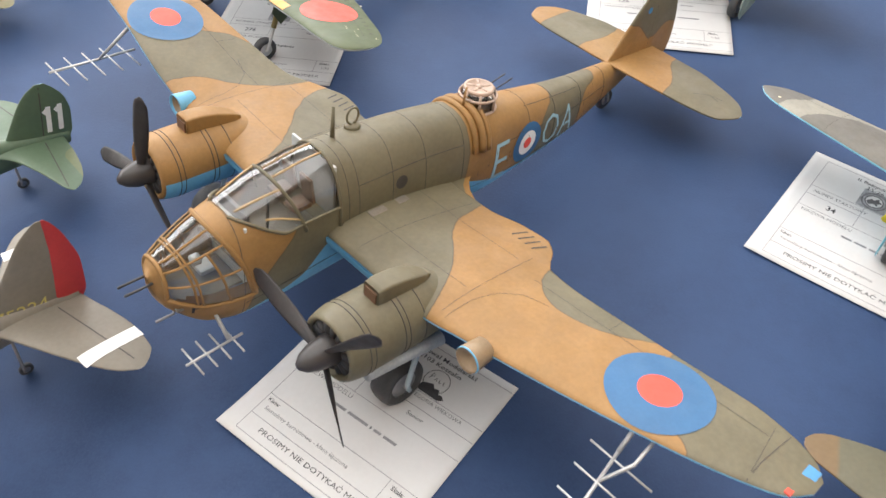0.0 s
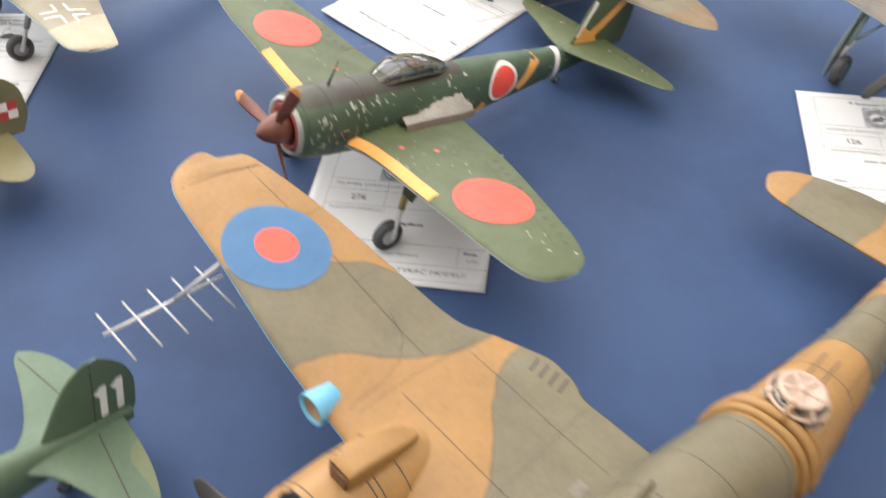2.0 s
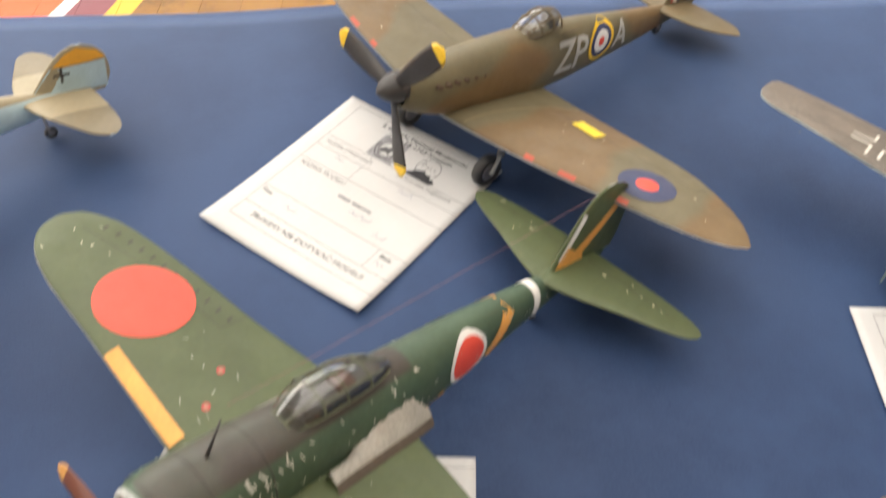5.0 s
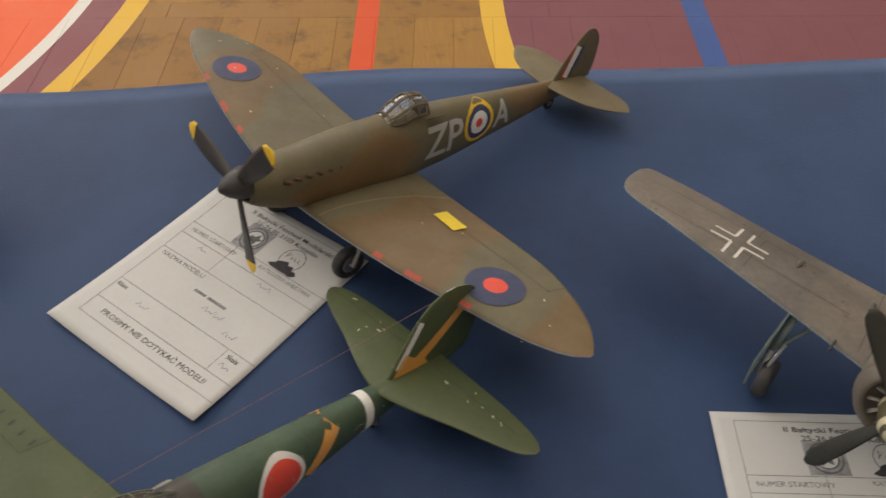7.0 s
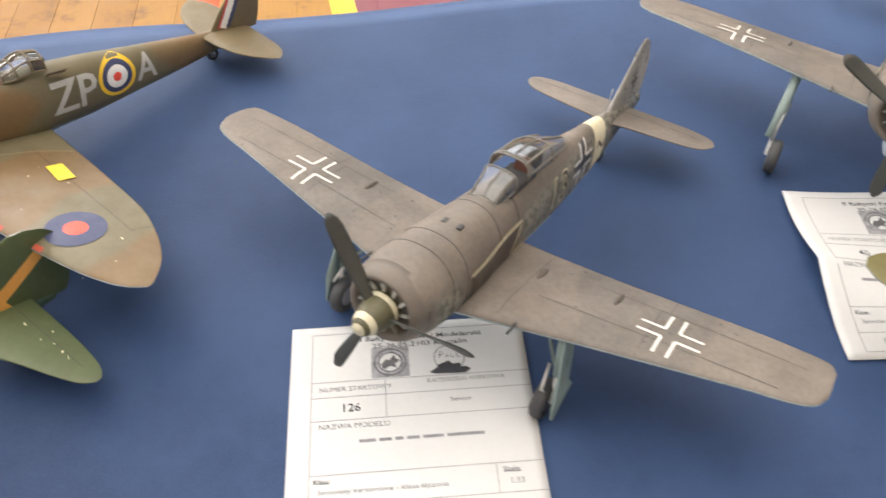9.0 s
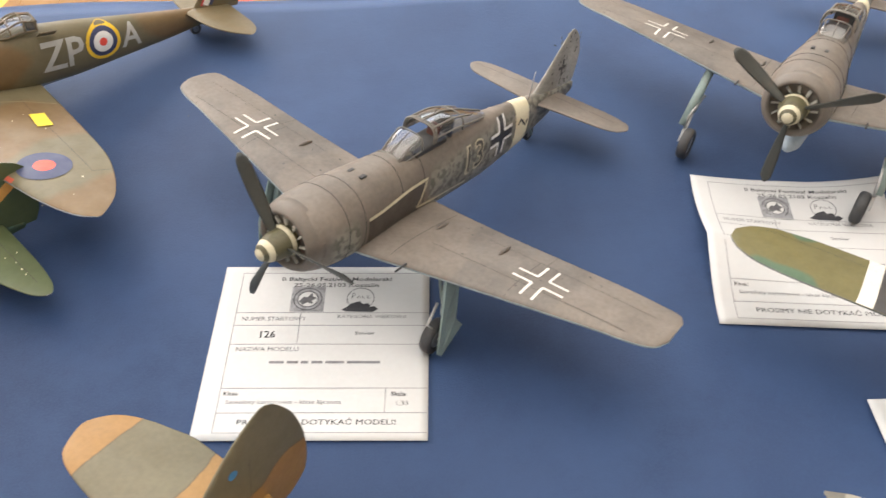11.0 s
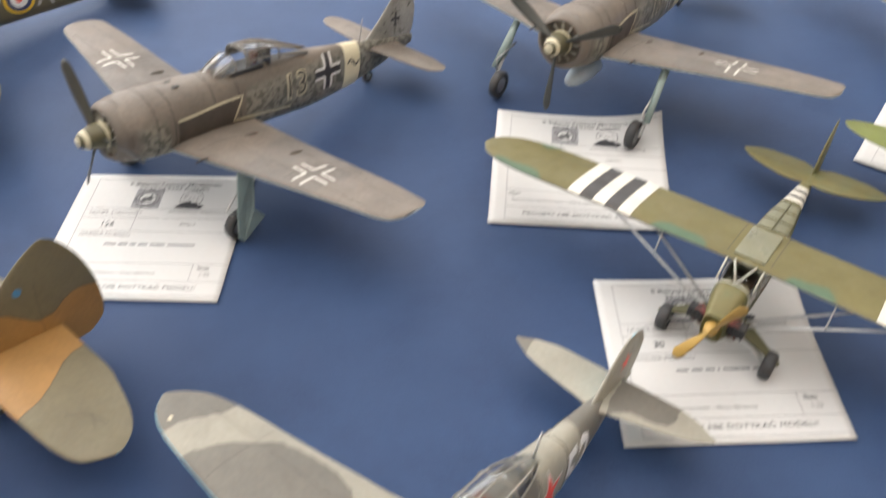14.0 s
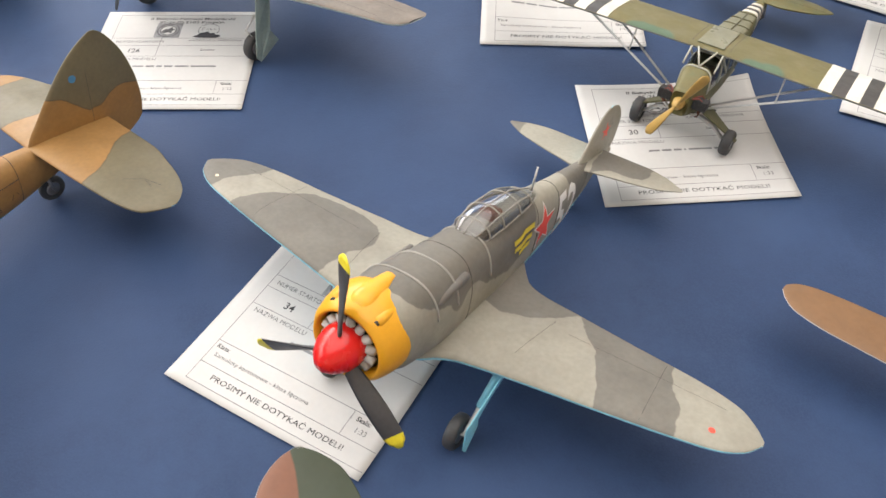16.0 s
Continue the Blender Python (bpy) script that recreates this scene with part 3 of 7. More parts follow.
def entry_sheet(corner, angle, number, words=(), curl=(0, 0, 0, 0), wide=120.0, high=116.0, title="", lift=0.0, ridge=None, blank=False, base=0.0, tall=None):
    """A printed entry sheet; corner: where its bottom left corner lies; curl: lift of the corners BL, BR, TR, TL in mm;
    words: widths of the words in its name line; base, tall: start and stretch of the print; ridge: place, height and reach of a crease that stands up; blank: filled in by pen."""
    root = tagged(new("entry_sheet"), f"white printed entry sheet numbered {number} lying on blue cloth" if number else "white printed entry sheet lying on blue cloth", "paper sheet", group="entry sheets")
    root.matrix_world = pose(corner[0], corner[1], TOP, 0, 0, angle)
    tall = tall or high / 116.0

    def h(u, v):
        a, b = u / wide, v / high
        c = curl[0] * max(0, 1 - 2.2 * math.hypot(a, b))**2 + curl[1] * max(0, 1 - 2.2 * math.hypot(1 - a, b))**2 \
            + curl[2] * max(0, 1 - 2.2 * math.hypot(1 - a, 1 - b))**2 + curl[3] * max(0, 1 - 2.2 * math.hypot(a, 1 - b))**2
        if ridge:
            c += ridge[2] * max(0, 1 - abs(v - ridge[1]) / ridge[3])**1.5 * max(0, 1 - abs(u - ridge[0]) / (1.2 * ridge[3]))
        return 0.5 + lift + c + 0.25 * math.sin(3.1 * a + 1.7 * b)

    n = 24
    Vp = [(wide * i / n, high * j / n, h(wide * i / n, high * j / n)) for i in range(n + 1) for j in range(n + 1)]
    m = len(Vp)
    Vp += [(x, y, z - 0.25) for x, y, z in Vp]
    Fp = []
    for i in range(n):
        for j in range(n):
            a = i * (n + 1) + j
            q = (a, a + n + 1, a + n + 2, a + 1)
            Fp += [q, tuple(m + k for k in reversed(q))]
    rim = [i * (n + 1) for i in range(n + 1)] + [n * (n + 1) + j for j in range(1, n + 1)] + [i * (n + 1) + n for i in range(n - 1, -1, -1)] + [j for j in range(n - 1, 0, -1)]
    Fp += [(rim[i], m + rim[i], m + rim[(i + 1) % len(rim)], rim[(i + 1) % len(rim)]) for i in range(len(rim))]
    put_mesh("sheet", np.array(Vp) * MM, Fp, PAPER, root)
    on = lambda u, v: (u, base + v * tall, h(u, base + v * tall) + 0.12)
    above = lambda u, v: (u, base + v * tall, h(u, base + v * tall) + 0.2)
    L, R, B, T = 10.8, wide - 0.6, 4.4, 111.0
    div, scale = 47.5, 97.5
    rules = [[(L, B), (R, B)], [(L, T), (R, T)], [(L, B), (L, T)], [(L, 16), (R, 16)], [(L, 31), (R, 31)], [(L, 59.5), (R, 59.5)], [(L, 72.5), (R, 72.5)], [(L, 81.5), (R, 81.5)],
             [(div, 59.5), (div, 81.5)], [(scale, 16), (scale, 31)]]
    for rule in rules:
        ribbons("ruled_line", on, [rule], 0.38, GREYINK, root, step=5)
    put = lambda text, u, v, size, mat=INK, anchor='left', bold=None, span=None: lettering("printed_text", on, text, (u, v), size, mat, root, anchor=anchor, bold=bold, span=span)
    put("II Bałtycki Festiwal Modelarski", 66, 105.2, 2.9, INK, 'mid', 0.016, 64)
    put("25-26.05.2103 Koszalin", 66, 100.6, 2.9, INK, 'mid', 0.016, 49)
    put("NUMER STARTOWY", L + 4, 75.8, 2.8, FADEINK, span=44 if wide < 117 else 36)
    put("KATEGORIA WIEKOWA", 68.5, 77.6, 2.4, FADEINK, span=39)
    if number:
        put(number, L + 20, 64.0, 4.6, INK, 'mid', 0.012)
    put("NAZWA MODELU", L + 4, 54.8, 2.8, FADEINK, span=34)
    put("Klasa:", L + 2, 26.6, 2.5, INK, bold=0.012)
    put("Skala:", scale + 3, 26.2, 2.7, INK, bold=0.02)
    put("PROSIMY NIE DOTYKAĆ MODELI!", 63, 9.0, 4.2, INK, 'mid', 0.0, 81)
    if not blank:
        put("Senior", 79, 66.0, 2.5, INK, span=11)
        put("Samoloty kartonowe - klasa łączona", L + 4, 21.4, 2.5, FADEINK, span=60)
        put("1:33", scale + 6, 20.4, 2.9, FADEINK)
    if title:
        put(title, 66, 45.6, 3.0, INK, 'mid', 0.02)
    full = sum(words) + 1.6 * max(0, len(words) - 1)
    at = 64 - full / 2
    for w in words:
        ribbons("printed_bar", on, [[(at, 47.5), (at + w, 47.5)]], 1.7, GREYINK, root, "printed word", 4)
        at += w + 1.6
    # the two emblems
    polygon("emblem", on, [(40.8, 82.2), (60, 82.2), (60, 100.6), (40.8, 100.6)], STAMP, root, "square grey printed emblem", 0)
    rings("emblem", above, (50.4, 91.4), [8.4, 7.6, 6.2, 5.4], [STAMPD, STAMP, STAMPD, PAPER], root, "round printed emblem", 24)
    polygon("emblem", lambda u, v: (u, base + v * tall, h(u, base + v * tall) + 0.3), [(45.4, 89.6), (48, 93.1), (50, 92.6), (52.6, 96.0), (53.2, 93.2), (55.6, 92.2), (53, 90.2), (53.6, 87.6), (50.4, 89.0), (47.6, 87.0)], STAMPD, root, "dark winged shape", 0)
    rings("emblem", on, (80.6, 92.0), [8.0, 7.5], [STAMPD, PAPER], root, "round outlined emblem", 28)
    ribbons("emblem", above, [[(75.5, 91.6), (76, 96.1), (77.6, 94.6), (76, 93.2)], [(78.6, 92.0), (79.6, 94.0), (80.4, 92.0)], [(81.6, 94.0), (82, 92.0), (83.2, 92.2)], [(84.6, 94.2), (84.6, 92.0), (86.2, 92.2)]], 0.5, STAMPD, root, "printed script strokes", 2)
    polygon("emblem", above, [(70, 83.6), (73, 82.4), (88, 82.0), (91, 84.2), (88.6, 86.2), (86.4, 85.8), (85.4, 88.4), (82, 87.8), (80.4, 90.0), (78.8, 87.6), (75, 88.0), (73.6, 86.0)], INK, root, "dark printed vehicle silhouette", 0)
    return root


entry_sheet((0.226, 0.8205), -7.5, "126", (8, 6, 4, 6, 10, 18), wide=120, high=115)
entry_sheet((0.516, 0.8555), -10.6, "40", (10, 8, 14, 20, 7, 16), (0, 2, 8, 3), wide=120.5, high=119, ridge=(0, 60, 11, 46))
entry_sheet((0.566, 0.683), -3.6, "30", (7, 6, 5, 1.4, 15, 12), (0, 1, 6, 2), wide=120, high=114)
signed = entry_sheet((-0.099, 1.032), -41.9, "", (9, 14), (2, 3, 0, 1), wide=117, high=134, blank=True, base=8.0, tall=1.09)
PEN = plain("ballpoint_ink", (0.16, 0.17, 0.26), 0.7, 0.1, 200, 0)
for u0, v0, n, tall in ((78, 82, 7, 3.2), (30, 82, 5, 3.0), (66, 52, 10, 4.0), (88, 46, 6, 4.6), (34, 33, 6, 3.0), (101, 31, 5, 3.6)):
    ribbons("handwriting", lambda u, v: (u, v, 1.9), [[(u0 + i * 1.7, v0 + tall * ((i * 7) % 4) / 4 * (1 if i % 2 else -0.3)) for i in range(n)]], 0.4, PEN, signed, "illegible pen strokes", 3)
entry_sheet((0.3125, 0.5975), -36.8, "34", (7, 8, 6, 12), (1, 1, 0, 0), wide=119.5, high=116)
entry_sheet((-0.0904, 0.7692), -6.7, "276", (), wide=115.5, high=114, title="Hayabusa")
entry_sheet((0.002, 0.459), -34.5, "", (11, 14, 1.2, 5, 9), (3, 0, 0, 0), wide=120, high=116)
entry_sheet((0.777, 0.890), -40.2, "22", (10, 12, 8), wide=118, high=118)
entry_sheet((0.742, 0.748), -34.0, "", (12, 9), wide=118, high=116, lift=0.6)
entry_sheet((-0.413, 0.915), 0.0, "", (12, 9), wide=120, high=116)


# ---- model aircraft ----
class Craft:
    """A model aircraft: its root at the wing's middle; local x forward, y to its left, z up, in mm."""

    def __init__(self, name, label, x, y, z, yaw, pitch, roll=0.0):
        self.root = tagged(new(name), label, "model aircraft", group="model aircraft on the table")
        self.m = Matrix.Translation((x, y, z)) @ Matrix.Rotation(radians(yaw), 4, 'Z') @ Matrix.Rotation(radians(-pitch), 4, 'Y') @ Matrix.Rotation(radians(roll), 4, 'X')
        self.root.matrix_world = self.m
        self.z, self.pitch, self.roll = z, radians(pitch), radians(roll)
        self.lean = (0.0, 0.0)

    def lay(self, x):
        """Sideways place of the fuselage's axis: a hand-built model is not quite true."""
        return float(self.lean(x)) if callable(self.lean) else self.lean[0] + self.lean[1] * x

    def ground(self, x, y=0.0):
        """Local height of the table below a local place."""
        return ((TOP - self.z) / MM - x * math.sin(self.pitch) - y * math.sin(self.roll)) / math.cos(self.pitch)


def fighter(c, skin, body, wing, stab, fin, camo=None, body_camo=None, body_under=None, body_c3=None, n=2.25, keep=None, stab_camo=None, fin_camo=None, thick=0.13, lean=(0.0, 0.0), long_right=None, fin_c3=None, fine=1, right_stab=None, body_skin=None):
    """Fuselage, wings, tailplane and fin of an ordinary single-seater."""
    c.lean = lean
    tail = c.lay((stab[0][1] + stab[0][2]) / 2)
    c.body = Body(body, n, lean)
    c.fuselage = c.body.mesh("fuselage", body_skin or skin, c.root, c1=body_camo, c2=body_under, c3=body_c3, keep=keep, step=4.0 / fine, na=44 * fine)
    c.wing = {}
    c.stab = {}
    for side in (1, -1):
        w = Wing(long_right if side < 0 and long_right else wing, side, thick)
        w.mesh("wing", skin, c.root, c1=camo, flap=("aileron", 0.5, 0.9, 0.77))
        c.wing[side] = w
        s = Wing(right_stab if side < 0 and right_stab else stab, side, 0.09, belly=1.0, shift=tail)
        s.mesh("tailplane", skin, c.root, c1=stab_camo, edge=-0.8, flap=("elevator", 0.1, 0.93, 0.6))
        c.stab[side] = s
    c.fin = Wing(fin, 1, 0.08, upright=True, belly=1.0, shift=tail, skew=0.0 if callable(lean) else lean[1])
    c.fin.mesh("fin", skin, c.root, c1=fin_camo, c3=fin_c3, flap=("rudder", 0.0, 0.96, 0.58))


def blade(c, hub, radius, deg, chord, mat, tip=None, root=0.12, name="propeller_blade", hand=1, pitch=(62, 20)):
    """One propeller blade turned deg round the shaft (0: to its left, 90: up)."""
    n, m = 14, 8
    V, F, idx = [], [], []
    for i in range(n):
        s = root + (1 - root) * i / (n - 1)
        w = chord * (0.45 + 0.75 * math.sin(min(1, s * 1.25) * math.pi * 0.55)) * (1 if s < 0.86 else max(0.15, math.sqrt(max(0, 1 - ((s - 0.86) / 0.145)**2))))
        tw = hand * radians(pitch[0] + (pitch[1] - pitch[0]) * s)
        th = chord * 0.12 * (1.25 - s)
        for k in range(m):
            a = 2 * math.pi * k / m
            p, q = math.cos(a) * w / 2, math.sin(a) * th
            x, t = p * math.sin(tw) - q * math.cos(tw), p * math.cos(tw) + q * math.sin(tw)
            r = s * radius
            b = radians(deg)
            V.append((hub[0] + x, hub[1] + r * math.cos(b) - t * math.sin(b), hub[2] + r * math.sin(b) + t * math.cos(b)))
    for i in range(n - 1):
        for k in range(m):
            F.append((i * m + k, i * m + (k + 1) % m, (i + 1) * m + (k + 1) % m, (i + 1) * m + k))
            idx.append(1 if tip and i >= n - 3 else 0)
    F.append(tuple(range((n - 1) * m, n * m)))
    idx.append(1 if tip else 0)
    return put_mesh(name, np.array(V) * MM, F, [mat, tip or mat], c.root, index=idx)


def propeller(c, hub, radius, start, chord, mat, tip=None, blades=3, root=0.12):
    for k in range(blades):
        blade(c, hub, radius, start + 360.0 * k / blades, chord, mat, tip, root)


def wheel(c, centre, r, wide, rim_mat=None, name="wheel", parent=None):
    """A wheel whose axle lies along y: tyre with its rim as a piece of its own."""
    tyre = lathe(name, [(-wide * 0.30, r * 0.45), (-wide * 0.42, r * 0.62), (-wide * 0.5, r * 0.8), (-wide * 0.38, r * 0.95), (-wide * 0.15, r), (wide * 0.15, r),
                        (wide * 0.38, r * 0.95), (wide * 0.5, r * 0.8), (wide * 0.42, r * 0.62), (wide * 0.30, r * 0.45)], RUBBER, parent or c.root, centre, 'y', 28, "black rubber tyre")
    lathe("rim", [(-wide * 0.36, 0.0), (-wide * 0.40, r * 0.16), (-wide * 0.33, r * 0.3), (-wide * 0.38, r * 0.55), (wide * 0.38, r * 0.55), (wide * 0.33, r * 0.3), (wide * 0.40, r * 0.16), (wide * 0.36, 0.0)],
          rim_mat or STEEL, tyre, centre, 'y', 20)
    return tyre


def undercarriage(c, x, y, r, wide, top, splay=0.0, rake=0.0, mat=None, door=None, rim=None, leg_r=2.2):
    """Both main legs with wheels that stand on the table; top: where each leg leaves the wing."""
    for side in (1, -1):
        wx, wy = x, y
        wz = c.ground(wx, side * wy) + r / math.cos(c.pitch) * 0.995
        wheel(c, (wx, side * (wy - 0.5 * wide - 1.0), wz), r, wide, rim)
        tube("undercarriage_leg", [(top[0], side * top[1], top[2]), ((top[0] * 0.4 + wx * 0.6), side * (top[1] * 0.4 + wy * 0.6), top[2] * 0.4 + wz * 0.6)], leg_r, mat or STEEL, c.root)
        tube("oleo_strut", [((top[0] * 0.45 + wx * 0.55), side * (top[1] * 0.45 + wy * 0.55), top[2] * 0.45 + wz * 0.55), (wx, side * wy, wz), (wx, side * (wy - wide * 0.5), wz)], leg_r * 0.65, ALU, c.root)
        if door:
            o = side * 3.2
            flare = door * (1.05 if door > 12 else 0.6)
            pts = [(top[0] - door * 0.45, top[1], top[2]), (top[0] + door * 0.45, top[1], top[2]), (wx + door * 0.5, wy, wz + r * 1.1), (wx + door * 0.45, wy, wz - r * 0.45), (wx + door * 0.15, wy, wz - r * 0.85), (wx - flare, wy, wz + r * 0.35), (wx - door * 0.45, wy, wz + r * 1.25)]
            V = [(px, side * (py + 2.4 + t), pz) for t in (0, 0.7) for px, py, pz in pts]
            k = len(pts)
            F = [tuple(range(k)), tuple(reversed(range(k, 2 * k)))] + [(i, i + k, (i + 1) % k + k, (i + 1) % k) for i in range(k)]
            put_mesh("undercarriage_door", np.array(V) * MM, F, mat or STEEL, c.root, smooth=False)


def tail_wheel(c, x, r=4.0, wide=3.0, top=-4.0, lean=4.0, mat=None):
    wz = c.ground(x) + r
    wheel(c, (x, c.lay(x), wz), r, wide, name="tail_wheel")
    tube("tail_wheel_fork", [(x + lean, c.lay(x), top), (x + lean * 0.4, c.lay(x) + wide * 0.8, wz + r * 0.6), (x, c.lay(x) + wide * 0.8, wz)], 0.9, mat or STEEL, c.root)


def canopy(c, rows, hoops, rails, frame_mat, n=2.1, arc=(0, 180), frame_r=0.55, label="clear acetate canopy"):
    """A glazed hood over the cockpit with its framing."""
    b = Body(rows, n, c.lean)
    g = b.mesh("canopy", GLASS, c.root, label, arc=arc, na=24, step=2.5)
    lines = [[tuple(b.at(x, a, 0.2)) for a in np.linspace(arc[0], arc[1], 20)] for x in hoops]
    lines += [[tuple(b.at(x, a, 0.2)) for x in np.linspace(x0, x1, 14)] for a, x0, x1 in rails]
    tubes("canopy_frame", lines, frame_r, frame_mat, g)
    return b


def cross_marking(c, surf, centre, size, gap, width, mat, turn=0.0, black=None):
    """A beam cross drawn as four open angles (and, where given, a dark cross between them)."""
    def spin(u, v):
        a = radians(turn)
        return surf(centre[0] + u * math.cos(a) - v * math.sin(a), centre[1] + u * math.sin(a) + v * math.cos(a))
    lines = [[(su * size, sv * gap), (su * gap, sv * gap), (su * gap, sv * size)] for su in (1, -1) for sv in (1, -1)]
    flat = []
    for a, b, d in lines:
        flat += [[a, (b[0] + math.copysign(width / 2, -a[0]) * 0, b[1])], [b, d]]
    if black:
        ribbons("cross_marking", spin, [[(-size, 0), (size, 0)], [(0, -size), (0, size)]], gap * 2 - width, black, c.root, "black cross marking", step=3)
    return ribbons("cross_marking", spin, flat, width, mat, c.root, "white outline cross marking", step=3)


def panel(c, surf, lines, width=0.35, step=6.0, name="panel_engraving"):
    for line in lines:
        ribbons(name, surf, [line], width, LINE, c.root, "dark inked panel line", step)


def hoops(c, xs, a0=-50, a1=230, r=0.2, mat=None):
    for line in hoop_lines(c.body, xs, a0, a1, 0.02):
        tube("panel_engraving", line, r, mat or LINE, c.root, "dark inked panel line", 5)


def chips(c, surf, region, count, mat, seed, size=(1.0, 3.2), wide=0.7):
    """Small bare scratches scattered over a patch of a surface; region: u0, u1, v0, v1."""
    rnd = random.Random(seed)
    lines = []
    for _ in range(count):
        u, v = rnd.uniform(region[0], region[1]), rnd.uniform(region[2], region[3])
        a, ln = rnd.gauss(1.3, 0.5), rnd.uniform(*size)
        b = a + rnd.uniform(-0.15, 0.15)
        lines.append([(u, v), (u + ln * math.cos(a) * 0.5, v + ln * math.sin(a) * 0.5), (u + ln * math.cos(b), v + ln * math.sin(b))])
    for k in range(3):
        ob = ribbons("paint_chip", surf, lines[k::3], wide * (0.6, 1.0, 1.5)[k], mat, c.root, "bare scratched paint chips", 2)
        ob["kind"] = "stuff"


def radial_engine(c, hub, r, count=9, mat=None):
    """A dark radial engine set back in the cowling."""
    e = lathe("engine", [(hub[0] - 9, r), (hub[0] - 8.6, r * 0.5), (hub[0] - 5, r * 0.42), (hub[0] - 2, r * 0.3), (hub[0] - 1.5, 0.0)], DARK, c.root, (0, hub[1], hub[2]), 'x', 28, "black radial engine")
    for k in range(count):
        a = 2 * math.pi * k / count + 0.2
        p = lambda q, d: (hub[0] + d, hub[1] + q * r * math.cos(a), hub[2] + q * r * math.sin(a))
        tube("cylinder", [p(0.4, -6), p(0.62, -5.5), p(0.9, -5.5)], [r * 0.13, r * 0.15, r * 0.12], mat or STEEL, e, seg=8)
    return e


# twin-engined bomber in tan and green
TAN, OLIVE, SKYB = (0.272, 0.149, 0.046), (0.130, 0.113, 0.067), (0.15, 0.42, 0.64)
BOMBER = paint("tan_olive_card", TAN, OLIVE, SKYB, wobble=1.2, inked=0.55, var=0.13)
TANP = plain("tan_card", TAN, 0.55)
OLIVEP = plain("olive_card", OLIVE, 0.55)
SKYP = plain("sky_blue_card", SKYB, 0.55)
PINKF = plain("turret_frame_beige", (0.43, 0.32, 0.25), 0.55)
GREYC = plain("cockpit_grey", (0.46, 0.47, 0.46), 0.6, 0.15)
FLOORC = plain("cockpit_floor_dark", (0.20, 0.18, 0.15), 0.6, 0.2)
B = Craft("bomber_model", "twin-engined bomber model in tan and olive camouflage with blue belly", 0.0751, 0.5866, 0.8236, 225.2, 10.0)
b_wing = [(0, 47, -44, -12), (30, 46, -44, -12), (60, 45.5, -44.5, -12), (84, 45.8, -50, -11.3), (100, 46, -51, -10.4), (111, 45, -44, -9.5), (119, 43.5, -32, -8.5), (150, 38.5, -28.5, -5.5), (200, 29, -28.5, -0.5),
          (240, 20, -29, 3.5), (262, 13, -26, 5.5), (277, 6, -20, 7), (284, -3, -12, 8)]
b_right = [(0, 54, -44, -12), (30, 52, -44, -12), (55, 50.2, -44, -12), (66, 50, -49, -12), (78, 49.5, -50, -11.5), (92, 49, -45, -10.8), (106, 48.3, -38.5, -9.8), (119, 47.5, -31, -8), (150, 46, -25.5, -1), (175, 43.5, -22, 5), (200, 40.5, -18.5, 10.5), (230, 37.5, -13.5, 15.2),
           (244, 35, -10.5, 17), (250, 32.5, -8, 17.9), (252.5, 31, -4, 18.2), (254, 29.5, 4, 18.4), (257.5, 25, 6, 18.8), (260, 20, 7, 19.1), (262, 14, 9, 19.4)]
b_stab = [(0, -219, -272, 5), (46, -221, -271.5, 4.3), (62, -222, -268, 4), (78, -224, -263, 3.8), (89, -228, -257, 3.6), (95, -237, -250, 3.5), (97, -242, -246, 3.5)]
b_fin = [(-12, -222, -287, 0), (-5, -219, -297, 0), (6, -220, -298.5, 0), (20, -229, -297, 0), (42, -246, -290, 0), (52, -256, -284, 0), (59, -266, -278, 0), (61.5, -271, -274, 0)]
b_body = [(138.5, 1, -7, -13), (136.5, 7, -1, -22), (128, 14, 4, -34.5), (112, 19, 12, -48.5), (92, 22, 19, -53.5), (70, 23, 26, -53), (40, 23, 30, -50.5), (0, 23, 29, -47), (-40, 22, 27.5, -42.5), (-75, 21.2, 24.5, -41),
          (-95, 20, 20.5, -38.5), (-148, 15.2, 12.5, -32.5), (-200, 10, 7, -24.5), (-240, 5.5, 4.5, -14), (-268, 2, 3, -4)]
b_green = patches([(-60, -40), (-60, 54), (-41, 56), (-15, 60), (11, 88), (30, 99), (70, 114), (70, -30), (23, -51), (10, -60), (-9.5, -79), (-30, -92), (-60, -94)],
                  [(-60, 118), (-22, 120), (-8, 136), (-9, 159), (-17, 177), (-32, 194), (-60, 196)], [(-60, 200), (-20, 200), (0, 212), (14.5, 226), (16, 236), (23, 240), (60, 250), (60, 320), (-60, 320)],
                  [(65, -202), (37.5, -193), (2, -173), (-18, -165), (-28, -146), (-57, -146), (-60, -107), (-30, -105), (-15, -107), (8.5, -118.5), (25, -134), (62, -146)])
b_side = patches([(98, -60), (92, -30), (82, -16), (74, -8), (67, -1), (62, 6), (58, 40), (-55, 40), (-57, 4), (-50, -60)], [(-143, 40), (-142, 11), (-128, 6), (-123, -6), (-109, -15), (-105, -60), (-162, -60), (-174, 3), (-199, 7), (-203, 40)])
b_sill = smooth_curve([36, 50, 62, 70, 80, 88, 98], [4.5, 4.5, 4, 3, 7.5, 12.5, 17])
b_belly = smooth_curve([-270, -190, -112, -80, -44, 28, 46, 63, 98, 143], [-30, -22, -25, -23, -13, -8, -17, -34, -45.5, -60])
B_T, B_B = smooth_curve([r[0] for r in sorted(b_body)], [r[2] for r in sorted(b_body)]), smooth_curve([r[0] for r in sorted(b_body)], [r[3] for r in sorted(b_body)])
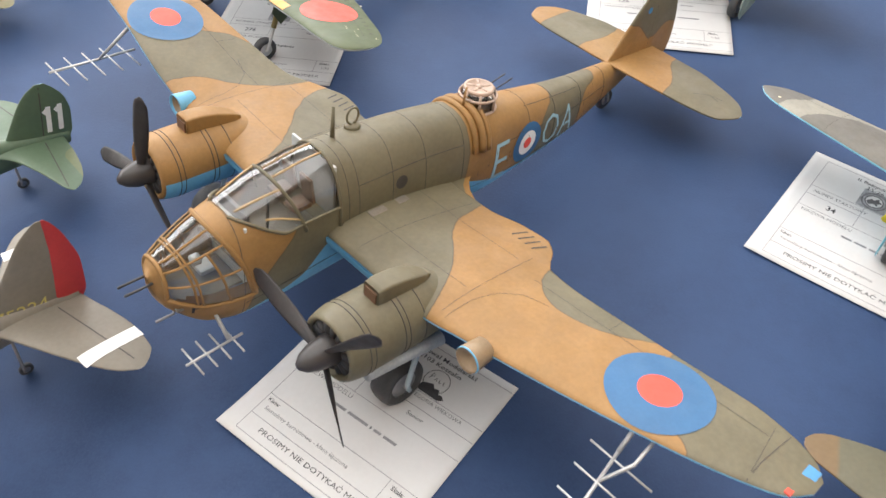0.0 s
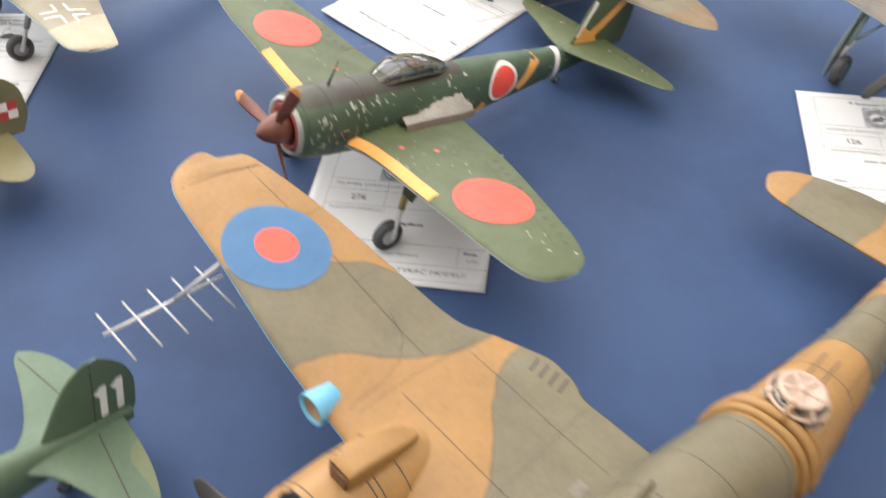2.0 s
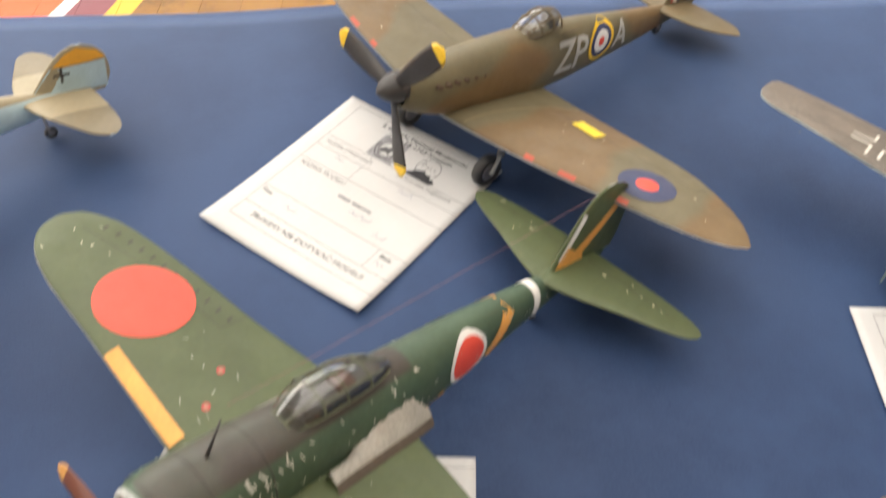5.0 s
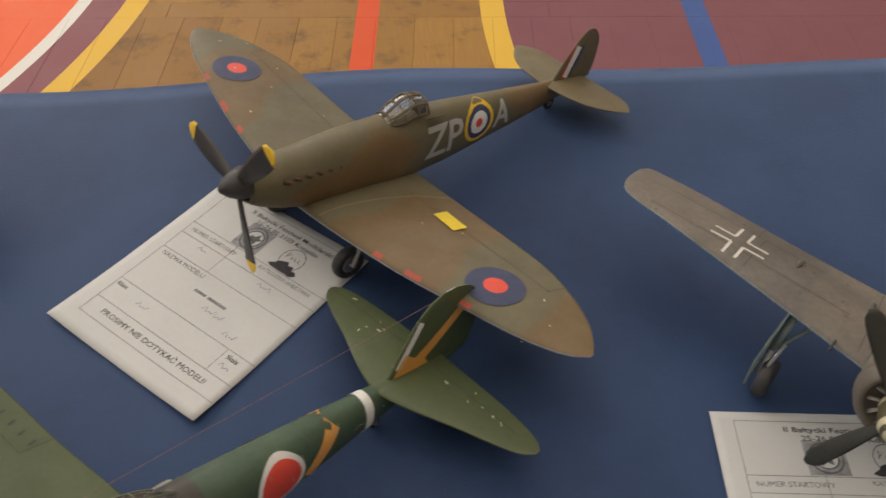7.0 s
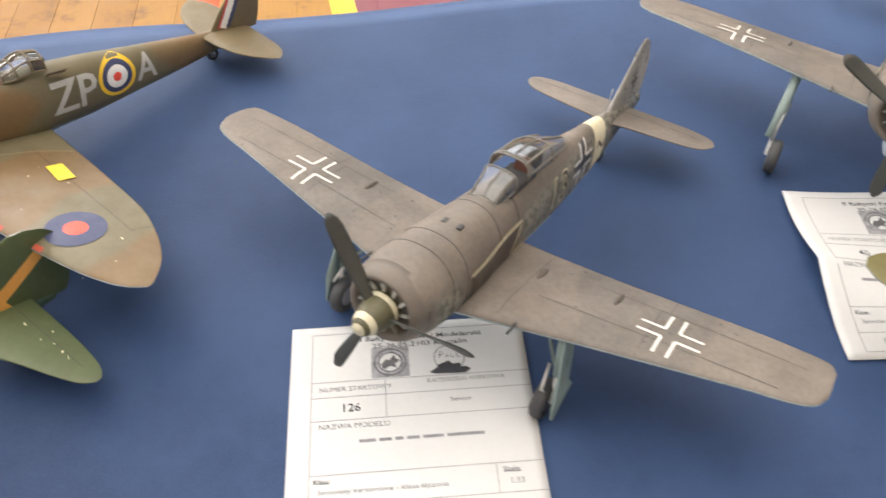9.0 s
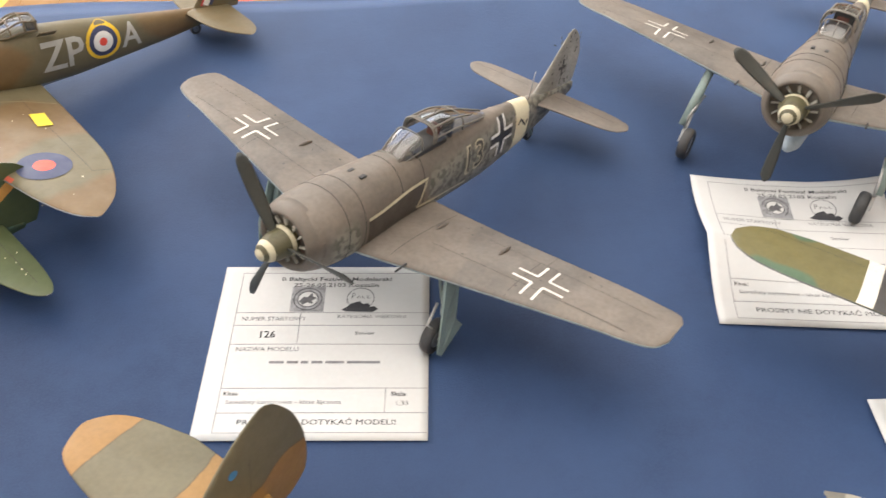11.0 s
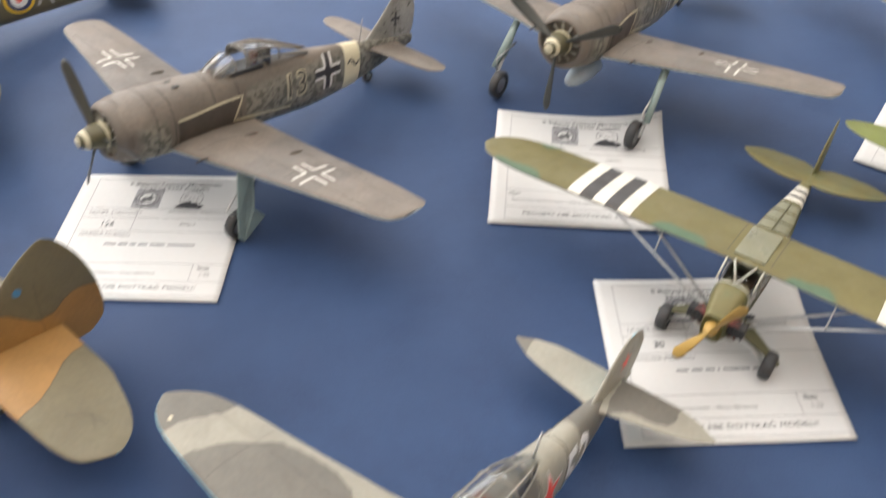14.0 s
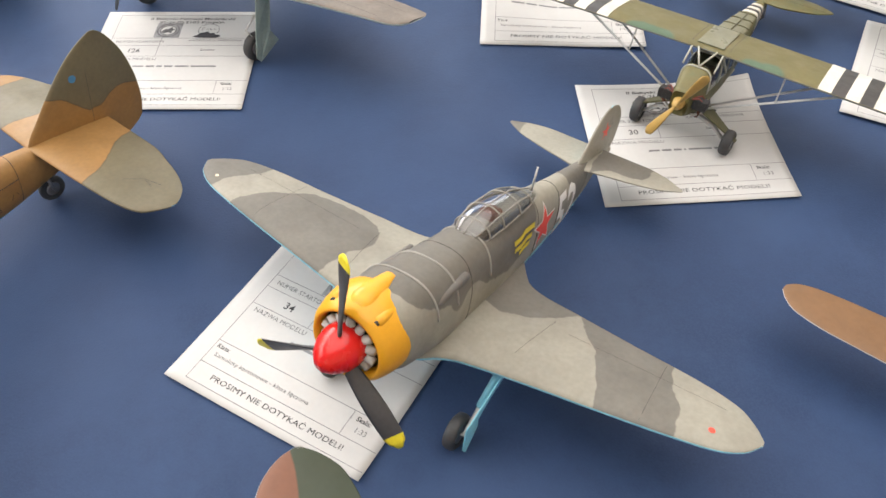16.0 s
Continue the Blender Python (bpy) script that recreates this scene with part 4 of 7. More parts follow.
b_open = lambda x, y, z: not ((x < 134 and z > -17 and x > 93.7 + 13.3 * (z - 0.5 * float(B_T(x) + B_B(x))) / (0.5 * float(B_T(x) - B_B(x)))) or (37 < x < 97 and z > b_sill(x)))
fighter(B, BOMBER, b_body, b_wing, b_stab, b_fin, camo=b_green, body_camo=lambda x, y, z: b_side(x, z), body_under=lambda x, y, z: z - b_belly(x), keep=b_open, fine=2, n=2.5, right_stab=[(y * 0.92, le, te, z) for y, le, te, z in b_stab], long_right=b_right, lean=smooth_curve([-270, -220, -150, -90, 0, 140], [6, 7, 11, 11, 3.5, 3]),
        stab_camo=patches([(-190, 58), (-221, 55), (-235, 52), (-245, 46), (-258, 34), (-290, 26), (-290, 130), (-190, 130)], [(-190, -22), (-221, -22), (-250, -18), (-290, -30), (-290, -66), (-190, -60)]),
        fin_camo=patches([(-200, 33), (-238, 31), (-250, 26), (-259, 14), (-268, 13), (-281, 24), (-300, 18), (-320, 18), (-320, 80), (-200, 80)]))
# nose and cockpit glazing, with what shows inside
def sill_angle(x, z):
    """The angle round the bomber's section at which its skin stands at height z."""
    mid, half = (B.body.t(x) + B.body.b(x)) / 2, (B.body.t(x) - B.body.b(x)) / 2
    q = float(np.clip((z - mid) / half, -1, 1))
    return math.degrees(math.asin(math.copysign(abs(q)**(B.body.n / 2), q)))


def glaze_back(a):
    """Where the nose glazing ends aft, at angle a: its rear hoop leans."""
    return 93.7 + 13.3 * math.sin(radians(a))


def nose_run(a, s, out):
    x = glaze_back(a) + (134 - glaze_back(a)) * s
    return tuple(B.body.at(x, a, out))


LOW_A = -13.0
V, F = [], []
for s in np.linspace(0, 1, 14):
    V += [Vector(nose_run(a, s, 0.2)) * MM for a in np.linspace(LOW_A, 180 - LOW_A, 41)]
for i in range(13):
    F += [(i * 41 + j, i * 41 + j + 1, (i + 1) * 41 + j + 1, (i + 1) * 41 + j) for j in range(40)]
b_glaze = put_mesh("nose_glazing", V, F, GLASS, B.root, "clear acetate nose glazing")
arc = np.linspace(LOW_A, 180 - LOW_A, 36)
nose_bars = [[nose_run(a, s, 0.3) for a in arc] for s in (0.0, 0.03, 0.64, 0.70, 1.0)]
nose_bars += [[nose_run(a, 0.32, 0.3) for a in np.linspace(LOW_A, 46, 12)], [nose_run(a, 0.32, 0.3) for a in np.linspace(134, 180 - LOW_A, 12)]]
nose_bars += [[nose_run(a, s, 0.3) for s in np.linspace(0, 1, 12)] for a in (LOW_A, 12, 46, 74, 106, 134, 168, 180 - LOW_A)]
tubes("glazing_frame", nose_bars, 0.7, TANP, b_glaze, "tan glazing bars")
tubes("glazing_frame", [nose_bars[0], nose_bars[4], nose_bars[7], nose_bars[-1]], 1.3, TANP, b_glaze, "tan glazing rim")
lathe("nose_cap_ring", [(135, 5.4), (136.6, 5.0), (137.4, 3.6), (137.6, 0)], TANP, B.root, (0, 3, -10.5), 'x', 22, "tan nose cap disc")


hood_x = np.linspace(37.2, 96.5, 26)
hood_a = [sill_angle(x, float(b_sill(x))) for x in hood_x]
V, F = [], []
for x, a in zip(hood_x, hood_a):
    V += [tuple(B.body.at(x, q, 0.25) * MM) for q in np.linspace(a, 180 - a, 31)]
for i in range(25):
    F += [(i * 31 + j, i * 31 + j + 1, (i + 1) * 31 + j + 1, (i + 1) * 31 + j) for j in range(30)]
hood = put_mesh("canopy", V, F, GLASS, B.root, "clear acetate cockpit canopy")
GLB = plain("glazing_bar_tan", (0.40, 0.27, 0.12), 0.5)
bars = [[tuple(B.body.at(x, q, 0.35)) for x, q in zip(hood_x, hood_a)], [tuple(B.body.at(x, 180 - q, 0.35)) for x, q in zip(hood_x, hood_a)]]
bars += hoop_lines(B.body, (37.2,), 0, 180, 0.35)
bars += [[tuple(B.body.at(57 + 12 * math.sin(radians(q)), q, 0.4)) for q in np.linspace(12, 168, 26)]]
for q, e in ((64, 74), (116, 106), (24, 44), (156, 136)):
    x0 = 57 + 12 * math.sin(radians(q))
    x1 = 93 if 60 < q < 120 else 81
    bars.append([tuple(B.body.at(x0 + (x1 - x0) * s, q + (e - q) * s, 0.35)) for s in np.linspace(0, 1, 10)])
for q, x1 in ((82, 68), (98, 68)):
    bars.append([tuple(B.body.at(x, q, 0.35)) for x in np.linspace(37.2, x1, 10)])
tubes("canopy_frame", bars, 0.65, GLB, hood, "tan glazing bars")
tubes("canopy_frame", bars[:4], 1.0, OLIVEP, hood, "olive canopy rim")
plate("wing_root_fillet", [(-40, 20), (-40, 62), (-43, 56), (-46, 48), (-50, 40), (-56, 33), (-64, 28), (-76, 24), (-80, 19)], 0.8, TANP, B.root, "tan wing root fillet", Matrix.Translation((0, 0, -13.6)))
plate("fillet_panel", [(-43, 23), (-43, 44), (-49, 35), (-57, 28.5), (-66, 23)], 0.5, OLIVEP, B.root, "olive fillet panel", Matrix.Translation((0, 0, -12.7)))
for sd in (1, -1):
    strip = [(float(B.wing[sd].le(v)) + dx, sd * v, dz) for v in np.linspace(23, 68, 10) for dx, dz in ((0.9, -11), (0.4, -15), (-3, -20.5), (-12, -23))]
    put_mesh("underside_edge", np.array(strip) * MM, [(4 * i + j, 4 * i + j + 1, 4 * i + j + 5, 4 * i + j + 4) for i in range(9) for j in range(3)], SKYP, B.root, "sky blue underside of the wing edge")
box("cockpit_floor", (38, 26, 1.5), (112, 3, -26), FLOORC, B.root, bevel=0.3)
box("cockpit_floor", (62, 40, 1.5), (66, 0, -10), FLOORC, B.root, bevel=0.3)
box("bulkhead", (1.5, 38, 36), (36, 0, 8), GREYC, B.root, bevel=0.3)
box("bulkhead", (1.5, 34, 40), (92, 3, -8), GREYC, B.root, bevel=0.3)
for sy in (-8, 8):
    box("seat", (11, 10, 3), (52, sy, 2), plain("seat_leather", (0.10, 0.055, 0.03), 0.6, 0.2), B.root, "brown seat")
    box("seat_back", (2, 10, 17), (46, sy, 10), plain("seat_leather", (0.10, 0.055, 0.03), 0.6, 0.2), B.root, rot=(0, 8, 0))
box("instrument_panel", (2.5, 26, 10), (86, 0, 8), plain("panel_dark_grey", (0.10, 0.10, 0.10), 0.5), B.root)
tube("control_column", [(70, 5, -12), (69, 5, 6), (69, 5, 11)], 0.9, BLACK, B.root)
lathe("gun_sight", [(108, 0.5), (110, 3.2), (114, 3.2), (115, 0.5)], ALU, B.root, (0, 3, -10), 'x', 14)
box("nose_seat", (9, 10, 3), (106, 0, -20), GREYC, B.root)
for sy in (-3, 4):
    tube("gun_barrel", [(135, sy + 3, -9), (152, sy + 3, -9.5)], 0.7, BLACK, B.root)
# fuselage details
hoops(B, (97, 31, 24, 0, -24, -52, -112, -140, -172, -205))
for line in [[tuple(B.body.at(x, a, 0.02)) for x in np.linspace(x0, x1, 26)] for a, x0, x1 in ((28, -52, 24), (150, -52, 24), (15, -205, -80), (60, -110, -170), (-22, -190, 96))]:
    tube("panel_engraving", line, 0.2, LINE, B.root, "dark inked panel line", 5)
for k, r in ((-60, 1.9), (-66, 2.6), (-71, 1.9)):
    tubes("turret_fairing", [[tuple(B.body.at(k, a, 0.6)) for a in np.linspace(15, 165, 24)]], r, TANP, B.root, "tan raised fairing band", 8)
TD, TX = 9.2, -77.5
turret = lathe("gun_turret", [(21 - TD, 12), (30 - TD, 12), (30.5 - TD, 11.5)], PINKF, B.root, (TX, B.lay(TX), 0), 'z', 28, "beige framed gun turret")
TY = B.lay(TX)
lathe("turret_dome", [(30 - TD, 11.4), (39 - TD, 11.0), (42 - TD, 9.2), (42.4 - TD, 0)], GLASS, turret, (TX, TY, 0), 'z', 28, "clear turret glazing")
lathe("turret_top", [(41.5 - TD, 9.6), (43.2 - TD, 9.2), (43.4 - TD, 7.4), (42.8 - TD, 7.2)], PINKF, turret, (TX, TY, 0), 'z', 28, "beige turret top ring")
lathe("turret_hub", [(42.4 - TD, 2.2), (43.6 - TD, 2.0), (43.8 - TD, 0)], PINKF, turret, (TX, TY, 0), 'z', 16)
for j in range(5):
    a = 2 * math.pi * j / 5 + 0.3
    tube("turret_spoke", [(TX + r * math.cos(a), TY + r * math.sin(a), 43 - TD) for r in (1.5, 8)], 0.8, PINKF, turret, flat=0.5)
cage = [[(TX + r * math.cos(a), r * math.sin(a) + TY, z - TD) for a in np.linspace(0, 2 * math.pi, 30)] for z, r in ((30.6, 11.7), (38.4, 11.3))]
cage += [[(TX + r * math.cos(a), r * math.sin(a) + TY, z - TD) for r, z in ((11.7, 30), (11.3, 38.6), (9.6, 42))] for a in np.linspace(0, 2 * math.pi, 8)[:-1]]
tubes("turret_frame", cage, 0.85, PINKF, turret)
box("turret_gun_mount", (9, 9, 9), (TX, TY, 34 - TD), DARK, turret)
for sy in (-3, 3):
    tube("gun_barrel", [(TX - 8, TY + sy, 38 - TD), (TX - 26, TY + sy, 42 - TD)], 0.4, BLACK, turret)
tube("aerial_mast", [(24, 0, 26), (24, 0, 49)], [1.6, 0.9], OLIVEP, B.root, flat=0.5)
tube("aerial_mast", [(-63, 12, 22), (-65, 12, 38)], [1.0, 0.6], TANP, B.root)
lathe("loop_aerial_base", [(28, 4.6), (30, 4.6), (31, 3.8), (31, 0.0)], OLIVEP, B.root, (8, -3, 0), 'z', 20)
tube("loop_aerial", [(8 + 4 * math.cos(a), -3, 36 + 5 * math.sin(a)) for a in np.linspace(-1.4, 4.5, 22)], 0.7, OLIVEP, B.root)
rings("porthole", on_side(B.body, 1, 0.25), (-6, 3), [4.8, 4.2], [OLIVEP, BLACK], B.root, "dark round porthole", 20)
lathe("porthole", [(0, 2.8), (0.4, 2.8)], BLACK, B.root, (-60, 21.4, 12), 'y', 18)
LBLUE = plain("code_letter_blue", (0.32, 0.50, 0.56), 0.55)
for sd in (1, -1):
    rings("roundel", on_side(B.body, sd), (-111, -8.5), [14.2, 8.6, 3.9], [BLUEM, WHITE, REDM], B.root, "blue white and red roundel")
    sf = on_side(B.body, sd, 0.35)
    lettering("code_letter", sf, "E", (-85, -25), 28, LBLUE, B.root, mirror=sd > 0, anchor='mid', wide=0.78, bold=-0.012)
    lettering("code_letter", sf, "OA", (-146, -20), 22.5, LBLUE, B.root, mirror=sd > 0, anchor='mid', wide=0.76, bold=-0.012)
lettering("code_letter", on_side(B.body, 1, 0.35), "F", (122, -30), 7.5, INK, B.root, mirror=True, anchor='mid')
tail_wheel(B, -227, 8.0, 5.0, top=-8, mat=STEEL)
# wing details
for sd in (1, -1):
    w = B.wing[sd]
    sw = on_wing(w)
    k = 1 if sd > 0 else -1
    fwd = 0 if sd > 0 else 13.5
    out = 1 if sd > 0 else 0.94
    rings("roundel", sw, (fwd - 0.5 if sd > 0 else 15.5, k * (210 if sd > 0 else 192)), [25.4, 10.3] if sd > 0 else [24.2, 9.8], [BLUEM, REDM], B.root, "blue and red wing roundel", 56)
    panel(B, on_wing(w, 0.28), [[(50 - 0.1 * 118, k * 108), (-30, k * 108)], [(13 + fwd, out * k * 262), (-23 + fwd, out * k * 256)],
                                [(-17 + fwd, out * k * 120), (-16 + fwd, out * k * 256)], [(20, k * 26), (18, k * 104)], [(-20, k * 26), (-22, k * 104)], [(40, k * 112), (22, k * 113), (8, k * 117), (-2, k * 126), (-6, k * 140)], [(40, k * 46), (-40, k * 52)],
                                [(-30 + fwd, out * k * 170), (-16 + fwd, out * k * 170)], [(-30 + fwd, out * k * 215), (-16 + fwd, out * k * 214)]], 0.24)
    panel(B, on_wing(w, 0.28), [[(12, 262), (0, 261.5), (-24, 263)]] if sd > 0 else [[(32, -243), (10, -242), (-9, -240)]], 0.4)
    for j in range(4):
        panel(B, on_wing(w, 0.3), [[(-37 + j * 0.4, k * ((86 if sd > 0 else 65) + j * 5.2)), (-47 + j * 0.6, k * ((89.5 if sd > 0 else 67.5) + j * 5.2))]], 1.1, 4, "wing_slot")
    for px, py, pw in ((14, 30, 11), (-4, 29, 9)):
        box("wing_walk_patch", (pw, 5, 0.3), (px, k * py, float(w.top(px, py)) + 0.2), plain("scuffed_grey", (0.19, 0.167, 0.135), 0.7, 0.2), B.root, bevel=0.1)
    # engine nacelle
    ny, nz = k * 86, -18
    tint = 1 if sd > 0 else -1
    nac = Body([(89, 18.5, nz + 18.5, nz - 18.5), (80, 20, nz + 20, nz - 20), (60, 20, nz + 20, nz - 20), (40, 19, nz + 18, nz - 21), (10, 16, nz + 9, nz - 18), (-20, 12, nz + 3, nz - 12), (-48, 4, nz, nz - 4)], 2.05, (ny, 0.0))
    nac.mesh("engine_nacelle", BOMBER, B.root, c1=lambda x, y, z: np.full(np.shape(x), tint * 5.0), c2=lambda x, y, z: z + (18 if tint < 0 else 40), caps=(True, False))
    for line in [[tuple(nac.at(x, a, 0.02)) for a in np.linspace(-60, 240, 30)] for x in (80, 77, 58, 55, 44)]:
        tube("panel_engraving", line, 0.28, LINE, B.root, "dark inked cowling band", 5)
    lathe("cowling_lip", [(87, 18.9), (90, 18.2), (91, 16.8), (90, 15.4), (86, 15)], TANP if tint < 0 else OLIVEP, B.root, (0, ny, nz), 'x', 32)
    radial_engine(B, (93, ny, nz), 16.5, 14, DARK)
    lathe("spinner", [(86, 8.5), (91, 8), (99, 7.2), (105, 5), (108.5, 2), (109, 0)], plain("spinner_black", (0.034, 0.031, 0.03), 0.4, 0.15), B.root, (0, ny, nz), 'x', 26)
    propeller(B, (94, ny, nz), 58, 289 if sd > 0 else 78, 7.9, plain("propeller_black", (0.027, 0.023, 0.022), 0.6, 0.2))
    intake = Body([(66, 5.5, nz + 28, nz + 16), (62, 6, nz + 28.5, nz + 15), (50, 6, nz + 27, nz + 15), (34, 4.5, nz + 21, nz + 12), (28, 2, nz + 17, nz + 12)], 9.0, (ny, 0.0))
    intake.mesh("air_intake", TANP if tint < 0 else OLIVEP, B.root, na=28)
    box("intake_mouth", (1, 8.5, 8), (66.3, ny, nz + 22), plain("intake_brown", (0.12, 0.06, 0.03), 0.7), B.root, bevel=0.3)
    tube("exhaust_pipe", [(78, ny + k * 14, nz - 14), (50, ny + k * 16, nz - 16), (30, ny + k * 17, nz - 17)], [4.2, 3.6, 4.2], plain("exhaust_pale_grey", (0.33, 0.345, 0.345), 0.5, 0.2), B.root, "pale grey exhaust pipe", 12)
    lathe("landing_lamp", [(38, 6.4), (49.5, 7.4), (50.3, 7.0), (48.8, 6.2), (46, 0)], [SKYP, plain("lamp_tan", (0.27, 0.19, 0.11), 0.5)], B.root, (0, k * (138 if sd > 0 else 123), -6.5 if sd > 0 else -8), 'x', 24, "blue landing lamp housing with tan face", index=[1, 0, 1, 1] if sd > 0 else [0, 0, 0, 1])
    wx = 46
    wz = B.ground(wx) + 14.5
    wheel(B, (wx, ny + k * 5, wz), 15, 15, STEEL)
    for s2 in (-10, 10):
        tube("undercarriage_leg", [(wx - 4, ny + k * 5 + s2, nz - 14), (wx + 2, ny + k * 5 + s2, wz + 6), (wx, ny + k * 5 + s2, wz)], 1.6, plain("pale_blue_grey", (0.30, 0.36, 0.40), 0.5), B.root)
    tube("axle", [(wx, ny + k * 5 - 11, wz), (wx, ny + k * 5 + 11, wz)], 1.3, STEEL, B.root)
    # aerial array under the wing
    ay = k * (214 if sd > 0 else 221)
    slope = (lambda x: (x, ay + 0.16 * (x - 27), -10 - 0.28 * (x - 27))) if sd > 0 else (lambda x: (x, ay, -22))
    arr = tube("radar_aerial", [slope(27), slope(88)], 0.9, ALU, B.root, "grey metal radar aerial")
    if sd > 0:
        tube("mount", [(20, ay + 10, 0), (32, ay + 10, -8), slope(46)], 0.9, ALU, arr)
        tube("mount", [(20, ay, 0), slope(30)], 1.1, ALU, arr)
    else:
        tube("mount", [(36, -202, 7.5), (53, ay, -22)], [1.4, 0.9], ALU, arr)
    for j in range(5):
        ex, ey, ez = slope(34 + j * 12.6)
        tube("element", [(ex, ey - 13, ez), (ex, ey + 21, ez)], 0.55, ALU, arr)
for sd in (1, -1):
    chips(B, on_side(B.body, sd), (-205, -60, -18, 4), 34, plain("soot_stain", (0.10, 0.065, 0.035), 0.7), 110 + sd, (1, 4), 0.5)
box("tip_patch", (7, 6, 0.4), (-12, 278.5, 8.3), plain("tip_blue", (0.075, 0.26, 0.50), 0.55), B.root, "blue wing tip patch", bevel=0.1)
box("tip_lamp", (4, 3, 1.2), (3.5, 276.5, 8), REDM, B.root, "red wing tip lamp", bevel=0.3)
arr = tube("radar_aerial", [(104, 31, -46), (138, 33, -46)], 0.8, ALU, B.root, "grey metal radar aerial under the nose")
tube("mount", [(112, 14, -33), (112, 31, -46)], 1.1, ALU, arr)
for j in range(4):
    tube("element", [(110 + j * 8, 21 + j * 0.3, -46), (110 + j * 8, 42 + j * 0.3, -46)], 0.55, ALU, arr)
tube("pitot_tube", [(126, 4, -28), (128, 5, -38), (138, 5, -38)], 0.8, STEEL, B.root)
panel(B, on_fin(B.fin, 1, 0.12), [[(-262, -8), (-263, 40)]], 0.22)
panel(B, on_wing(B.stab[1], 0.28), [[(-238, 68), (-247, 76), (-250, 86)], [(-247, 76), (-245, 84)]], 0.3)
rings("fin_mark", on_fin(B.fin, 1, 0.3), (-254, 38), [2.4], [plain("dot_blue", (0.06, 0.22, 0.42), 0.6)], B.root, "small blue dot", 14)

# fighter in dark green with red discs
GREEN = (0.068, 0.088, 0.036)
JADE = paint("chipped_dark_green", GREEN, (0.046, 0.038, 0.031), (0.36, 0.37, 0.36), blotch=0.25, soft=0.5)
JADEB = paint("chipped_blue_green", (0.046, 0.078, 0.046), (0.046, 0.038, 0.031), (0.36, 0.37, 0.36), blotch=0.3, soft=0.5, var=0.16)
SCUFF = plain("bare_scuffs", (0.44, 0.44, 0.38), 0.55, 0.15)
JADEP = plain("dark_green_paint", GREEN, 0.5)
ORANGEY = plain("orange_yellow_marking", (0.66, 0.315, 0.072), 0.5, 0.1)
BROWNP = plain("propeller_brown", (0.125, 0.038, 0.022), 0.45, 0.2)
H = Craft("fighter_model", "chipped dark green fighter model with red discs and yellow wing edges", -0.0367, 0.8536, 0.803, 220.4, 13.0)
h_body = [(62, 15.5, 17, -15), (59, 17.5, 19, -17), (50, 18.5, 20.5, -19), (20, 18, 20.5, -23), (0, 17, 19.5, -26), (-40, 15, 17, -25), (-90, 11.5, 14.5, -19), (-130, 8, 11, -13), (-160, 5.5, 8.5, -8), (-190, 2.5, 6, -3), (-205, 1, 4, 0)]
h_wing = [(0, 37, -43, -10), (30, 34, -39, -8), (70, 31, -32, -4.5), (100, 29, -28, -1), (130, 27.5, -23, 2), (148, 24.5, -18.5, 4), (159, 19.5, -13, 5), (166, 12.5, -7, 5.5), (168.5, 5, 0, 6)]
h_left = [(0, 37, -48, -10), (15, 34.5, -47, -9), (28, 30.8, -45, -8.1), (45, 30, -42, -6.7), (70, 31, -36.5, -4.5), (100, 32.5, -27.5, -1), (130, 34, -17.5, 2), (147, 34.3, -11.5, 3.9), (155, 33.2, -7.5, 4.6), (161, 30, -3.5, 5.1), (165.5, 24.5, 1.5, 5.5), (168, 16, 8, 5.8)]
h_stab = [(0, -148, -192, 8), (14, -152, -191.5, 8), (40, -162.5, -190.5, 8), (60, -170, -188.5, 8), (69, -174.5, -186, 8), (73, -179, -183, 8)]
h_fin = [(2, -150, -212, 0), (10, -157, -215, 0), (25, -165, -216, 0), (38, -172, -213, 0), (46, -180, -205, 0), (49, -187, -196, 0)]
fighter(H, JADE, h_body, h_left, h_stab, h_fin, long_right=h_wing, body_skin=JADEB, right_stab=[(y * 0.94, le, te, z) for y, le, te, z in h_stab], lean=(-1.5, -0.035), body_under=lambda x, y, z: z + 24, body_camo=lambda x, y, z: np.minimum(z - 15.2 - 0.03 * x, np.minimum(60 - x, x + 55)))
